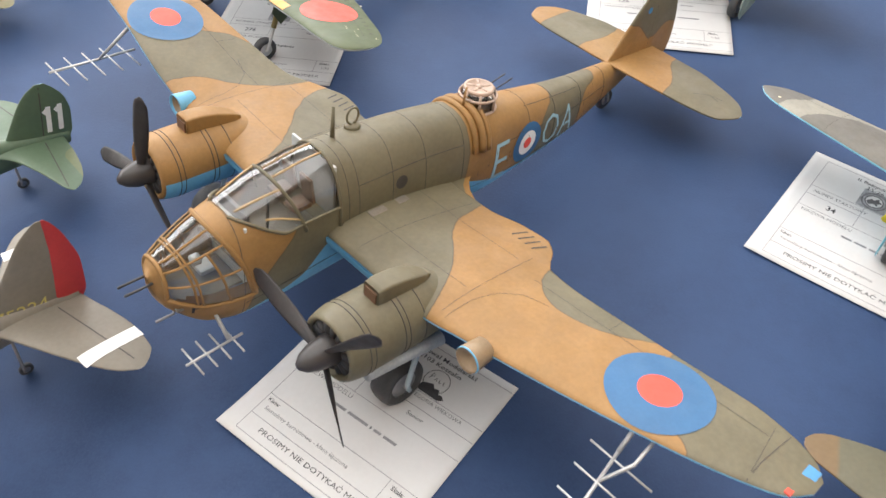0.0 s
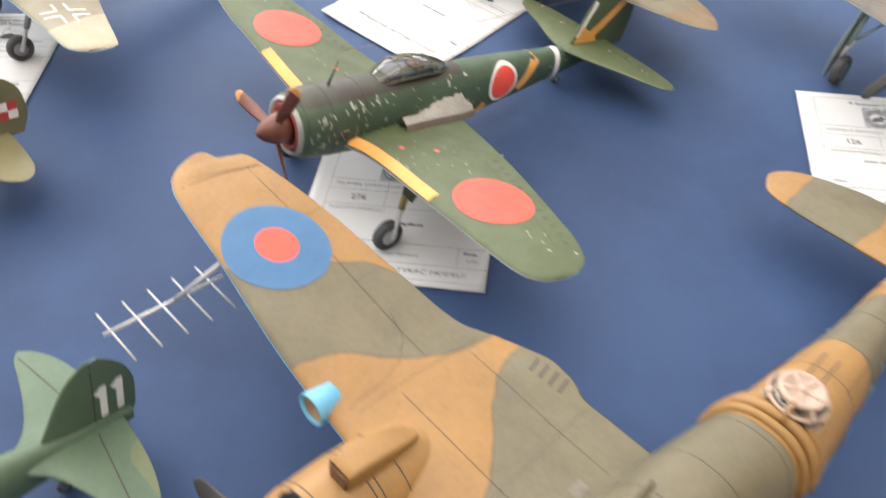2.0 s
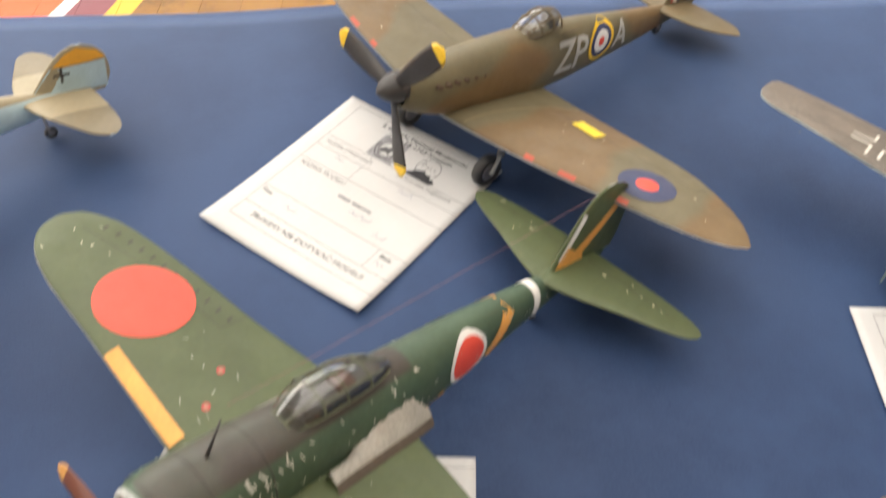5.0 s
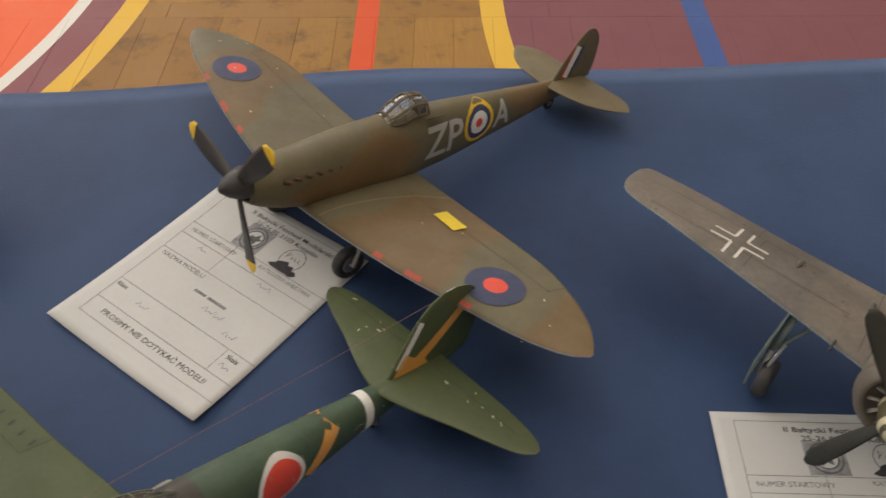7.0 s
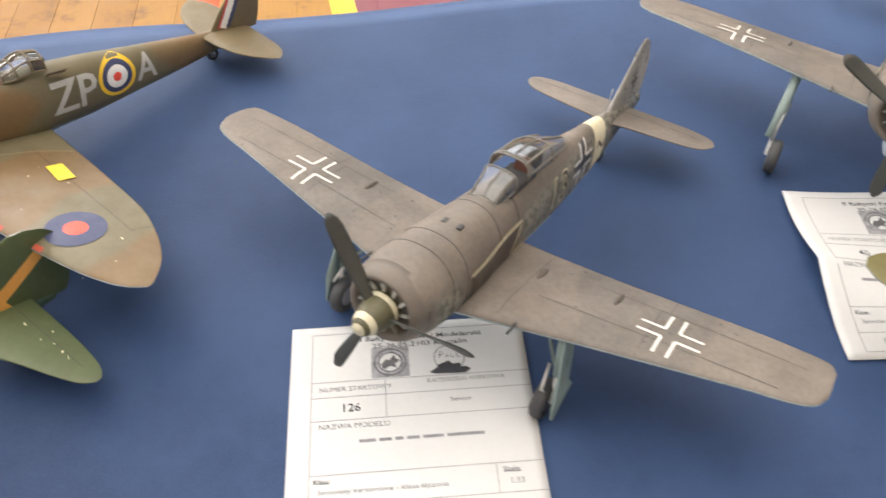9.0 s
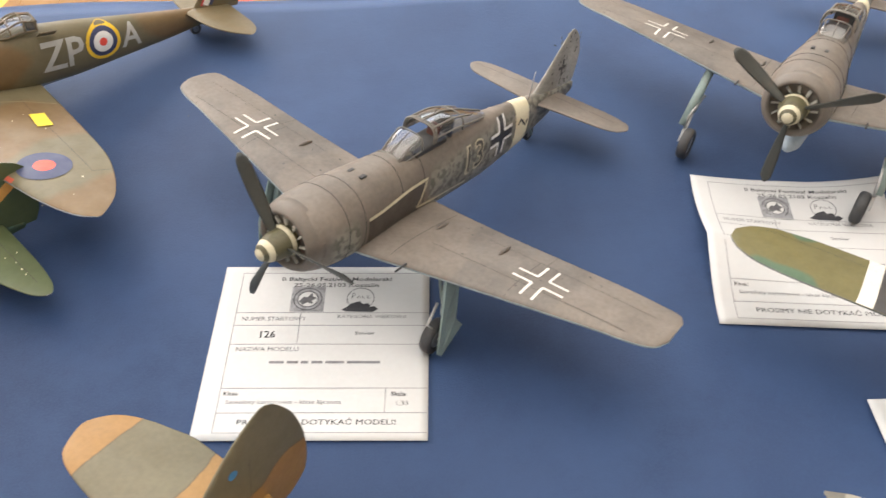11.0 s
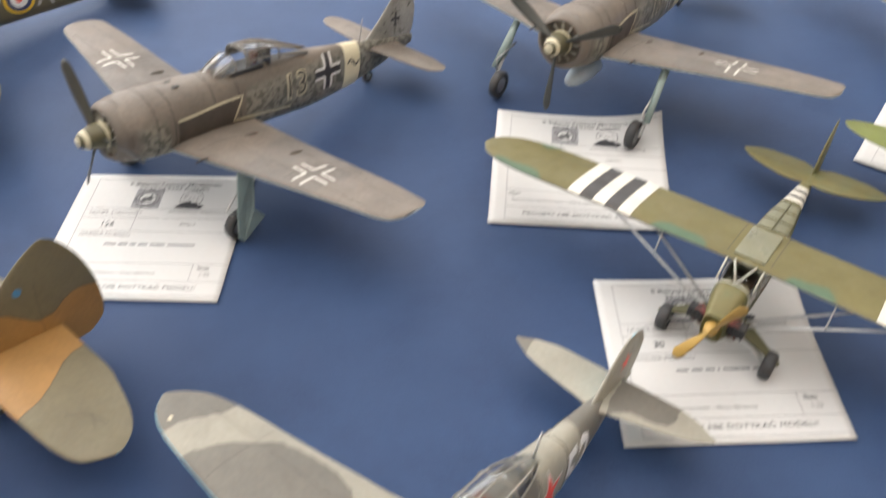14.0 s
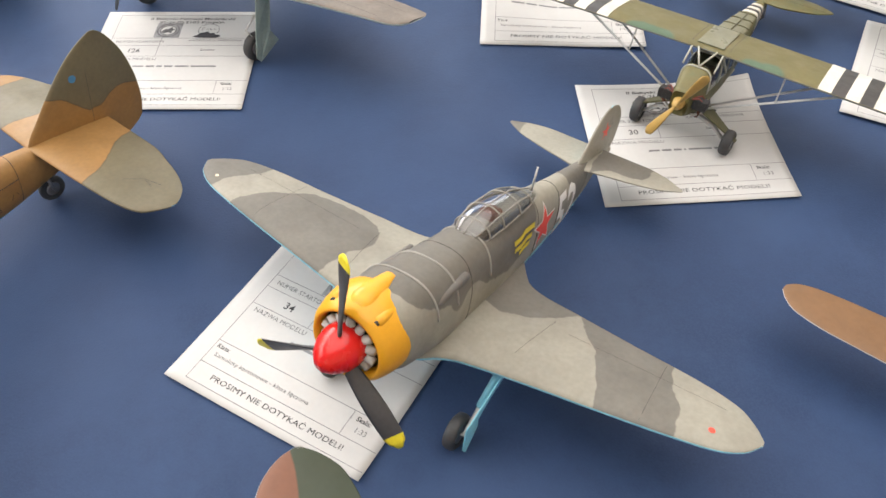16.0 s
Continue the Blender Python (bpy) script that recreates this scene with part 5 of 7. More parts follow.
for sd in (1, -1):
    w, k = H.wing[sd], sd
    rings("red_disc", on_wing(w), (4 if sd > 0 else 1, k * (104 if sd > 0 else 100)), [21.5], [REDM], H.root, "red disc marking", 40)
    yel = [[(float(w.le(v)) - 0.9 if sd > 0 else 34.5 - 0.062 * v, k * v) for v in np.linspace(15 if sd > 0 else 32, 84, 14)]]
    ribbons("leading_edge_band", lambda u, v, w=w: (u - 2.8, v, float(w.top(np.minimum(u - 2.8, w.le(abs(v)) - 0.4), v, 0.6))), yel, 6.6, ORANGEY, H.root, "orange-yellow leading edge band", 6)
    if sd > 0:
        chips(H, on_wing(w), (-26, 26, 26, 60), 8, SCUFF, 4, wide=0.3)
    chips(H, on_wing(w), (-20, 22, min(k * 25, k * 78), max(k * 25, k * 78)), 9, SCUFF, 5 + sd, (1, 3.2), 0.3)
    chips(H, on_wing(w), (-8, 20, min(k * 132, k * 158), max(k * 132, k * 158)), 6, CREAM, 9 + sd, (1, 2.2), 0.5)
    for u, v in ((12.8, 38), (-2.7, 50)):
        rings("filler_cap", on_wing(w, 0.3), (u, k * v), [1.9, 1.0], [REDDULL, plain("cap_pink", (0.40, 0.22, 0.15), 0.6)], H.root, "small red and cream cap", 14)
    panel(H, on_wing(w, 0.28), [[(float(w.te(v)) + 15, k * v) for v in (70, 100, 130, 154)], [(float(w.te(70)) + 15, k * 70), (float(w.te(70)) + 1, k * 70)]], 0.3)
    for v in range(72, 156, 7):
        panel(H, on_wing(w, 0.28), [[(float(w.te(v)) + 10, k * v), (float(w.te(v)) + 6.5, k * (v + 1))]], 1.1, 3, "hinge")
    sw = on_wing(H.stab[sd])
    chips(H, sw, (-186, -165, min(k * 15, k * 60), max(k * 15, k * 60)), 6, CREAM, 15 + sd, (1, 3), 0.5)
    panel(H, on_wing(H.stab[sd], 0.28), [[(-182, k * 10), (-181, k * 66)]], 0.3)
    sf = on_side(H.body, sd)
    rings("exhaust_port", sf, (37, -1), [3.0], [BLACK], H.root, "sooty dark exhaust port", 16)
    rings("red_disc", sf, (-88, 1 if sd > 0 else -2.5), [12.8, 10.6], [WHITE, REDM], H.root, "red disc with white border")
    chips(H, sf, (-60, 55, -12, 14), 80, SCUFF, 25 + sd, (0.8, 3.8), 0.42)
    chips(H, sf, (46, 57, -10, 15), 9, plain("worn_silver_lip", (0.30, 0.31, 0.29), 0.5, 0.5), 205 + sd, (1.5, 5), 1.3)
    chips(H, sf, (14, 46, 2, 14), 5, SCUFF, 215 + sd, (2, 5), 1.0)
    chips(H, sf, (-150, -60, -8, 8), 24, SCUFF, 35 + sd, (1, 3), 0.4)
    fillet = []
    for i, x in enumerate(np.linspace(-1, -56, 32)):
        jag = 0.7 * math.sin(2.3 * i) + 0.6 * math.sin(5.1 * i + 1)
        z_up = float(np.interp(x, [-57, -51, -32, -16, -1], [-6, 4, 4, -1, -12])) + jag
        edge = 23.2 + 0.03 * (x + 26)
        z_in = float(w.top(x, k * 21, 0))
        fillet.append([(x, k * float(H.body.side(x, z_up, 0.5)) + H.lay(x), z_up), (x, k * 19.5, z_in + 6.5), (x, k * edge, z_in + 3.6), (x + 0.6, k * (edge + 2.6), z_in + 0.5)])
    # The outermost face is dark brown to paint the shade under the fillet's edge.
    put_mesh("wing_root_fillet", np.array(fillet).reshape(-1, 3) * MM, [(4 * i + j, 4 * i + j + 1, 4 * i + j + 5, 4 * i + j + 4) for i in range(31) for j in range(3)],
             [plain("bare_metal_worn", (0.29, 0.275, 0.24), 0.5, 0.25), plain("fillet_edge_shade", (0.085, 0.065, 0.048), 0.6, 0.2)], H.root, "bare worn metal wing root fillet with shade painted on its edge", index=[1 if j == 2 else 0 for i in range(31) for j in range(3)])
    ribbons("sash", sf, [[(-120, 10.2), (-117, 7.5), (-110, 0), (-103, -7)]], 7.0, ORANGEY, H.root, "orange-yellow diagonal sash", 3)
    ribbons("sash", sf, [[(-74, -10), (-67, -18)]], 6.4, ORANGEY, H.root, "orange-yellow diagonal sash", 3)
    polygon("fin_arrow", on_fin(H.fin, sd), [(-158, 7), (-166, 22), (-172, 17.5), (-200, 37), (-207, 34), (-179, 13.5), (-183, 7)], ORANGEY, H.root, "orange-yellow arrow", 2)
    ribbons("fin_edge", on_fin(H.fin, sd), [[(-162, 14), (-174, 38)]], 2.8, WHITE, H.root, "white arrow edge", 4)
H.body.mesh("tail_band", WHITE, H.root, "white fuselage band", -143.5, -138.5, 1.5, out=0.35, caps=(False, False))
hoops(H, (58, 42, 20), r=0.25)
# The fuselage is not cut open; a black block paints the cockpit's shade.
box("cockpit_tub", (36, 13, 3), (-18, H.lay(-18), 19.6), BLACK, H.root, "black block for the shaded cockpit opening", bevel=1)
canopy(H, [(6, 6, 20, 14), (0, 8.6, 24.5, 13), (-7, 9.8, 28, 12), (-20, 9.7, 28, 12), (-34, 8, 24.5, 12), (-47, 3.5, 17.5, 13)], (6, -7, -18, -31), [(90, -46, -7), (62, -7, 6), (118, -7, 6), (40, -40, -7), (140, -40, -7), (0, -46, 6), (180, -46, 6)], plain("hood_frame_green", (0.125, 0.14, 0.09), 0.55, 0.25), frame_r=0.42)
box("seat", (8, 9, 9), (-22, 0, 19), plain("seat_brown", (0.09, 0.03, 0.02), 0.6), H.root)
lathe("cowling_lip", [(61, 17.0), (62, 16.6), (63.1, 15.8), (63.3, 14.8), (61, 13.6)], [plain("worn_silver_lip", (0.24, 0.25, 0.235), 0.5, 0.5)], H.root, (0, H.lay(62), 1.2), 'x', 32, "worn silver cowling lip")
lathe("oil_cooler_ring", [(60, 14.0), (62.6, 13.6), (63.4, 12), (62, 10.5)], plain("ring_red_brown", (0.30, 0.06, 0.045), 0.5), H.root, (0, H.lay(62), 1.2), 'x', 28, "red-brown ring in the cowling")
lathe("spinner", [(62, 9.2), (66, 9.0), (72, 7.4), (77, 4.6), (80, 1.6), (80.6, 0)], BROWNP, H.root, (0, H.lay(62), 1.2), 'x', 26, "brown spinner")
propeller(H, (69, H.lay(69), 1.2), 41.5, 60, 6.2, BROWNP, plain("tip_orange", (0.5, 0.25, 0.07), 0.5), root=0.2)
tube("aerial_mast", [(36, -4, 20), (29, -5.5, 33)], [0.8, 0.4], BLACK, H.root)
lathe("exhaust_port", [(0, 3.6), (1.5, 3.4), (1.6, 0)], BLACK, H.root, (26, 18.6, -8), 'y', 16)
LEGY = plain("leg_yellow_green", (0.28, 0.20, 0.06), 0.5, 0.2)
undercarriage(H, 26, 56, 9.5, 7, (10, 48, -6), mat=LEGY, door=None, rim=ALU)
for sd in (1, -1):
    plate("undercarriage_door", [(0, 0), (10, -2), (12, -14), (4, -24), (-2, -18)], 0.7, JADEP, H.root, place=Matrix.Translation((10, sd * 54, -6)) @ Matrix.Rotation(radians(90), 4, 'X'))
tail_wheel(H, -152, 3.2, 2.5, top=-8)
tube("aerial_wire", [(26, -6, 38), (-200, 0, 40)], 0.12, plain("thread", (0.25, 0.12, 0.12), 0.7), H.root)

# fighter in brown and grey green with elliptical wings
SPITC = paint("faded_earth_and_green", (0.132, 0.113, 0.063), (0.155, 0.098, 0.042), (0.33, 0.36, 0.38), soft=3.0, wobble=2.5, blotch=0.15)
S = Craft("fighter_model", "faded brown and grey-green elliptical-wing fighter model with yellow-tipped propeller", 0.0729, 1.093, 0.7922, 214.7, 12.5)
s_body = [(72, 8, 16, -2), (66, 10, 18, -6), (40, 13, 21, -15), (10, 14.5, 24, -20), (-20, 14.5, 25, -21), (-60, 12.5, 24, -18), (-110, 9, 20, -10), (-150, 6, 17, -3), (-180, 3, 15, 3), (-200, 1.2, 12, 6)]
s_wing = [(0, 40, -42, -15), (25, 38.5, -41, -13), (79, 33.5, -38, -7.5), (123, 25.5, -34.5, -3), (150, 19, -27, -1), (168, 12, -18, 0), (178, 6, -9, 1), (183, 0, -3, 1.5)]
s_stab = [(0, -158, -197, 14), (17, -160, -197, 14), (31, -164, -197, 14), (43, -172, -195, 14), (50, -180, -190, 14), (52.5, -184, -187, 14)]
s_fin = [(12, -165, -206, 0), (25, -172, -208, 0), (38, -181, -207, 0), (46, -188, -202, 0), (49, -193, -197, 0)]
s_brown = patches([(60, 20), (10, 40), (-20, 30), (-60, 60), (-60, 95), (-10, 90), (20, 110), (60, 100)], [(60, -60), (20, -70), (-10, -100), (-50, -100), (-50, -140), (0, -150), (60, -130)], [(60, 150), (0, 155), (-40, 140), (-40, 200), (60, 200)])
fighter(S, SPITC, s_body, s_wing, s_stab, s_fin, camo=s_brown, body_camo=lambda x, y, z: patches([(70, -20), (50, 2), (20, 8), (-10, 26), (-40, 10), (-10, -25)], [(-110, 30), (-125, 5), (-160, -10), (-170, 30)])(x, z), body_under=lambda x, y, z: z + 14 + 0.1 * np.minimum(x + 60, 0) * -1)
GREYL = plain("code_letter_grey", (0.42, 0.42, 0.39), 0.6)
for sd in (1, -1):
    w, k = S.wing[sd], sd
    rings("roundel", on_wing(w), (3, k * 123), [15.5, 6.2], [NAVY, REDM], S.root, "dark blue and red roundel", 36)
    sf = on_side(S.body, sd)
    rings("roundel", sf, (-89, 8.8 if sd > 0 else 5.5), [13.2, 10.7, 7.4, 3.0], [YELLOW, NAVY, WHITE, REDM], S.root, "yellow-ringed roundel")
    order = [("ZP", -59), ("A", -111)] if sd > 0 else [("A", -62), ("ZP", -114)]
    for text, u in order:
        lettering("code_letter", sf, text, (u, -3.5 if text == "ZP" else 1), 20.5 if text == "ZP" else 17, GREYL, S.root, mirror=sd > 0, anchor='mid', wide=0.9, bold=0.022)
    for v in (68, 92, 124):
        ln = 3.0 if v != 92 else 5.0
        ribbons("gun_port_patch", lambda u, q, w=w: (u, q, float(w.top(np.minimum(u, w.le(abs(q)) - 0.3), q, 0.35))), [[(float(w.le(v - ln)) - 1.6, k * (v - ln)), (float(w.le(v + ln)) - 1.6, k * (v + ln))]], 2.6,
                plain("faded_red_patch", (0.42, 0.075, 0.04), 0.55, 0.15), S.root, "faded red gun port patch", 2)
    fl = on_fin(S.fin, sd)
    for j, wd, mt in ((1.8, 1.8, REDDULL), (5.2, 5.0, WHITE), (9.4, 3.4, NAVY)):
        ribbons("fin_flash", fl, [[(-171 - j, 17), (-171 - j - 9, 38)]], wd, mt, S.root, "fin flash stripe", 4)
    panel(S, on_wing(w, 0.28), [[(-20, k * 30), (-18, k * 140)], [(-18, k * 140), (-30, k * 142)]], 0.3)
    chips(S, on_wing(w), (-25, 20, min(k * 40, k * 165), max(k * 40, k * 165)), 9, CREAM, 45 + sd, (0.8, 2), 0.5)
    for j in range(6):
        tube("exhaust_stub", [(54 - j * 6.5, k * 11.2, 10.5), (50.5 - j * 6.5, k * 13.2, 9.8)], [1.2, 1.0], plain("exhaust_brown", (0.08, 0.045, 0.028), 0.7), S.root, flat=1.3)
ribbons("paper_tag", on_wing(S.wing[1], 0.8), [[(-20, 56), (-18, 75)]], 9.5, plain("yellow_tag", (0.78, 0.58, 0.04), 0.6), S.root, "yellow paper tag on the wing", 2)
ribbons("fillet_edge", on_wing(S.wing[1], 0.3), [[(37, 21), (20, 24), (0, 28), (-20, 34), (-38, 44)]], 1.2, plain("fillet_line_pale", (0.22, 0.18, 0.10), 0.6), S.root, "pale line along the fillet edge", 4)
canopy(S, [(-18, 6, 25, 20), (-26, 9, 30, 18), (-36, 9.5, 34.5, 18), (-46, 9, 33, 18)], (-20, -28, -37, -45), [(90, -45, -18), (45, -45, -20), (135, -45, -20), (0, -45, -18), (180, -45, -18)], plain("hood_frame_earth", (0.13, 0.10, 0.06), 0.5), frame_r=0.65)
box("seat", (7, 9, 10), (-44, 0, 26), BLACK, S.root)
box("cockpit_door", (12, 0.8, 8), (-50, 12.5, 24), plain("hood_frame_earth", (0.13, 0.10, 0.06), 0.5), S.root, rot=(-50, 0, 0))
lathe("spinner", [(70, 9), (75, 8.2), (81, 5.5), (85, 2), (86, 0)], BLACK, S.root, (0, 0, 9), 'x', 24)
for turn in (50, 170, 290):
    blade(S, (75, 0, 9), 50, turn, 10.6, plain("propeller_grey_black", (0.035, 0.032, 0.030), 0.5, 0.2), YELLOW, root=0.15, pitch=(22, 2))
undercarriage(S, 25, 40, 10, 7, (12, 36, -12), mat=STEEL, rim=STEEL)
plate("undercarriage_door", [(-8, 0), (9, 0), (11, -12), (7, -26), (-5, -26), (-9, -12)], 0.8, plain("pale_sky", (0.50, 0.53, 0.54), 0.5), S.root, "pale grey undercarriage door", Matrix.Translation((20, -31, -14)) @ Matrix.Rotation(radians(68), 4, 'X'))
tail_wheel(S, -168, 4.5, 3.5, top=0)

# two grey-brown radial fighters
DUN, DUNB, PALE = (0.148, 0.126, 0.104), (0.118, 0.103, 0.088), (0.30, 0.36, 0.37)
LEGG = plain("leg_grey_green", (0.22, 0.28, 0.26), 0.5, 0.15)
f_body = [(72, 17, 22, -12), (68, 19, 24, -14), (55, 20.5, 26, -17), (30, 20, 26, -19), (0, 17, 26, -21), (-30, 15, 25, -21), (-80, 11, 23, -22), (-120, 7.5, 19, -17), (-150, 5, 16, -10), (-180, 2.5, 13, -1), (-195, 1, 11, 4)]
f_wing = [(0, 45, -28, -10), (20, 40, -27, -9), (63, 30, -26, -6), (107, 20, -27, -3), (140, 12.5, -28, -1), (160, 8, -27.5, 0), (166.5, 4, -26, 0.5), (169.5, -3, -21, 0.8)]
f_stab = [(0, -143, -172, 10), (9, -145, -173, 10), (40, -149, -173, 10), (54, -152, -171, 10), (60, -157, -168, 10), (62, -161, -164, 10)]
f_fin = [(8, -138, -190, 0), (15, -143, -195, 0), (30, -157, -196, 0), (42, -167, -192, 0), (50, -174, -186, 0), (53, -178, -181, 0)]
f_dark = patches([(60, 60), (20, 66), (-10, 50), (-60, 45), (-60, 100), (-20, 118), (60, 112)], [(60, -50), (10, -62), (-60, -55), (-60, -110), (10, -100), (60, -118)])
FWSKIN = paint("grey_brown_card", DUN, DUNB, PALE, soft=2.0, mottle=((0.215, 0.205, 0.170), (0.102, 0.098, 0.078)), blotch=0.3, var=0.2)
FINGREY = plain("fin_pale_grey", (0.285, 0.278, 0.252), 0.55, 0.3)
WORN = plain("worn_cream", (0.50, 0.46, 0.33), 0.6, 0.15)
for label, where, start in (("grey-brown radial-engined fighter model numbered 13 with open canopy", (0.3388, 0.9290, 0.8021, 225.3, 13.0), 5), ("grey-brown radial-engined fighter model with long legs and white crosses", (0.6210, 1.0026, 0.8019, 230.2, 13.0), 30)):
    c = Craft("fighter_model", label, *where)
    one = start == 5
    fighter(c, FWSKIN, f_body, f_wing, f_stab, f_fin, camo=f_dark, lean=(-2.5, -0.045) if one else smooth_curve([-195, -90, 0, 95], [6, 2, 0, 0]), body_under=lambda x, y, z: z + 17 - 0.1 * np.maximum(x - 10, 0), body_c3=lambda x, y, z: np.minimum(np.minimum(62 - x, 13 - z - 0.03 * x), np.where((x > -18) & (x < 40) & (z > -14), -9.0, 9.0)), fin_c3=9.0)
    for ob in c.root.children_recursive:
        if ob.name.split(".")[0] in ("fin", "rudder"):
            ob.data.materials[0] = FINGREY
    for sd in (1, -1):
        w, k = c.wing[sd], sd
        cross_marking(c, on_wing(w), (2, k * 101), 14.6, 3.3, 1.5, plain("cross_white", (0.62, 0.60, 0.54), 0.6))
        panel(c, on_wing(w, 0.28), [[(-14, k * 60), (-14, k * 158)], [(-14, k * 96), (-27, k * 96)], [(34, k * 30), (-24, k * 32)], [(12, k * 40), (6, k * 150)], [(22, k * 92), (-14, k * 92)]], 0.3)
        # Blisters share the wing's paint; their shade is mixed into a darker colour.
        for bx, by in ((-10, 72), (-6, 34)):
            tube("wing_blister", [(x, k * by, float(w.top(x, by)) + 0.1) for x in np.linspace(bx - 6, bx + 6, 7)], [0.3, 1.1, 1.5, 1.6, 1.5, 1.1, 0.3], plain("blister_shaded", (0.098, 0.083, 0.069), 0.6), c.root, "narrow wing blister with shade in its colour")
        tube("wing_gun", [(30, k * 40, -6), (42, k * 40, -6)], 0.6, DARK, c.root)
        sf = on_side(c.body, sd)
        text = on_side(c.body, sd, 0.65)
        lettering("number_marking", text, "13", (-66, -3.0), 17, plain("number_dark_grey", (0.065, 0.06, 0.052), 0.6), c.root, mirror=sd > 0, anchor='mid', wide=0.95, bold=-0.004)
        lettering("number_marking", sf, "13", (-66, -3.9), 18.8, WORN, c.root, mirror=sd > 0, anchor='mid', wide=0.95, bold=0.055)
        cross_marking(c, sf, (-97, 6), 13, 3.4, 2.0, WHITE, black=BLACK)
        polygon("exhaust_panel", sf, [(36, 9), (36, -9), (-12, -10), (-8, -4), (-16, 10), (0, 11)], plain("soot_brown", (0.060, 0.050, 0.042), 0.6, 0.2), c.root, "dark sooty exhaust panel", 3)
        ribbons("white_flash", text, [[(36, 10), (0, 11.5), (-16, 11.5), (-8, -4), (-60, -10)]], 1.7, WORN, c.root, "white edged flash", 4)
        ribbons("wave_marking", text, [[(-118, 6), (-121, 9), (-124, 6), (-127, 3), (-130, 6)]], 1.6, BLACK, c.root, "black wavy line", 2)
        ribbons("tail_marking", on_fin(c.fin, sd), [[(-168, 28), (-178, 28)], [(-173, 22), (-173, 34)]], 2.2, BLACK, c.root, "dark tail marking", 3)
        chips(c, on_fin(c.fin, sd), (-193, -160, 12, 50), 34, plain("fin_mottle", (0.085, 0.086, 0.068), 0.6), 60 + sd, (1.2, 2.8), 1.15)
        chips(c, on_wing(w), (-24, 26, min(k * 24, k * 158), max(k * 24, k * 158)), 12, BLACK, 70 + sd, (0.8, 2.4), 0.6)
        panel(c, on_wing(c.stab[sd], 0.28), [[(-163, k * 10), (-163, k * 56)]], 0.35)
    c.body.mesh("tail_band", CREAM, c.root, "cream fuselage band", -132, -115, 2.0, out=0.35, caps=(False, False))
    hoops(c, (50, 38, 6, -14), r=0.25)
    for u in (27,):
        for sy in (-6, 2):
            box("gun_bulge", (4.4, 2.4, 1.4), (u, sy, 25.6), BLACK, c.root, bevel=0.5)
    glass_frame = plain("hood_frame_grey", (0.16, 0.15, 0.13), 0.5)
    back = -24 if one else -15
    canopy(c, [(-1, 7.5, 25.5, 20), (-8, 8.4, 30.5, 18), (back + 8, 9.2, 34.5, 18)], (0, back + 8), [(90, back + 8, 0), (50, back + 8, 0), (130, back + 8, 0), (0, back + 8, 0), (180, back + 8, 0)], glass_frame, n=3.6, frame_r=0.45, label="clear framed windscreen")
    canopy(c, [(back, 10.5, 38, 18), (back - 14, 10.4, 38.2, 18), (back - 30, 9, 35, 18), (back - 46, 6.5, 29.5, 18), (back - 60, 3, 24, 18)], (back, back - 2, back - 28), [(8, back - 58, back), (172, back - 58, back), (52, back - 40, back), (128, back - 40, back), (90, back - 58, back)],
           glass_frame, n=3.4, frame_r=0.6, label="clear boxy sliding canopy")
    # Head armour, kept black and bulky to paint the shade inside the hood.
    box("head_armour", (3, 13, 13), (back - 22, c.lay(back - 22), 29), BLACK, c.root, "black head armour plate that also stands for shade in the hood", bevel=1)
    # Black block in place of the shade in an open cockpit.
    box("cockpit_rim", (28, 15, 3), (-26, 0, 24), BLACK, c.root, "black block for the shaded cockpit opening", bevel=1)
    box("seat_back", (2, 8, 12), (-36, 0, 27), plain("seat_brown", (0.09, 0.03, 0.02), 0.6), c.root, rot=(0, -12, 0))
    cz = 5
    lathe("cowling_lip", [(66, 20.0), (71, 18.8), (74.5, 16.5), (75, 14.8), (72, 13.6), (66, 13.4)], plain("dun_card", DUN, 0.55), c.root, (0, c.lay(75), cz), 'x', 36)
    fan = lathe("cooling_fan", [(68, 13.6), (68.5, 9), (72, 8)], DARK, c.root, (0, c.lay(75), cz), 'x', 30)
    for j in range(12):
        a = 2 * math.pi * j / 12
        tube("fan_blade", [(73, c.lay(75) + 8 * math.cos(a), cz + 8 * math.sin(a)), (72.5, c.lay(75) + 13.2 * math.cos(a + 0.12), cz + 13.2 * math.sin(a + 0.12))], [0.9, 1.2], plain("fan_pale", (0.35, 0.34, 0.30), 0.5), fan, flat=0.25)
    lathe("spinner", [(70, 8.6), (74, 8.6), (76.5, 8.2), (82, 7.2), (86, 6.2), (89, 4.8), (91, 3.2), (91.5, 0)], [plain("spinner_olive", (0.075, 0.068, 0.035), 0.45, 0.2), WORN], c.root, (0, c.lay(75), cz), 'x', 28, "olive spinner with cream rings", index=[0, 1, 0, 0, 1, 0, 1])
    propeller(c, (78, c.lay(78), cz), 48, start, 6.6, plain("propeller_black_green", (0.035, 0.036, 0.030), 0.5, 0.2), root=0.15)
    undercarriage(c, 26 if one else 46, 64 if one else 61, 10.5, 7, (23, 60, -7), mat=LEGG, door=14 if one else None, rim=STEEL)
    for sd in (1, -1):
        if one:
            tube("retraction_strut", [(14, sd * 46, -8), (24, sd * 61, -30)], 1.0, LEGG, c.root)
        tube("torque_link", [(26, sd * 58, -26), (36 if one else 48, sd * 60, -34), (27 if one else 44, sd * 61, -44)], 0.8, ALU, c.root)
        if not one:
            tube("undercarriage_door", [(23, sd * 60, -8), (45, sd * 63, -42)], [2.8, 2.4], LEGG, c.root, flat=0.5)
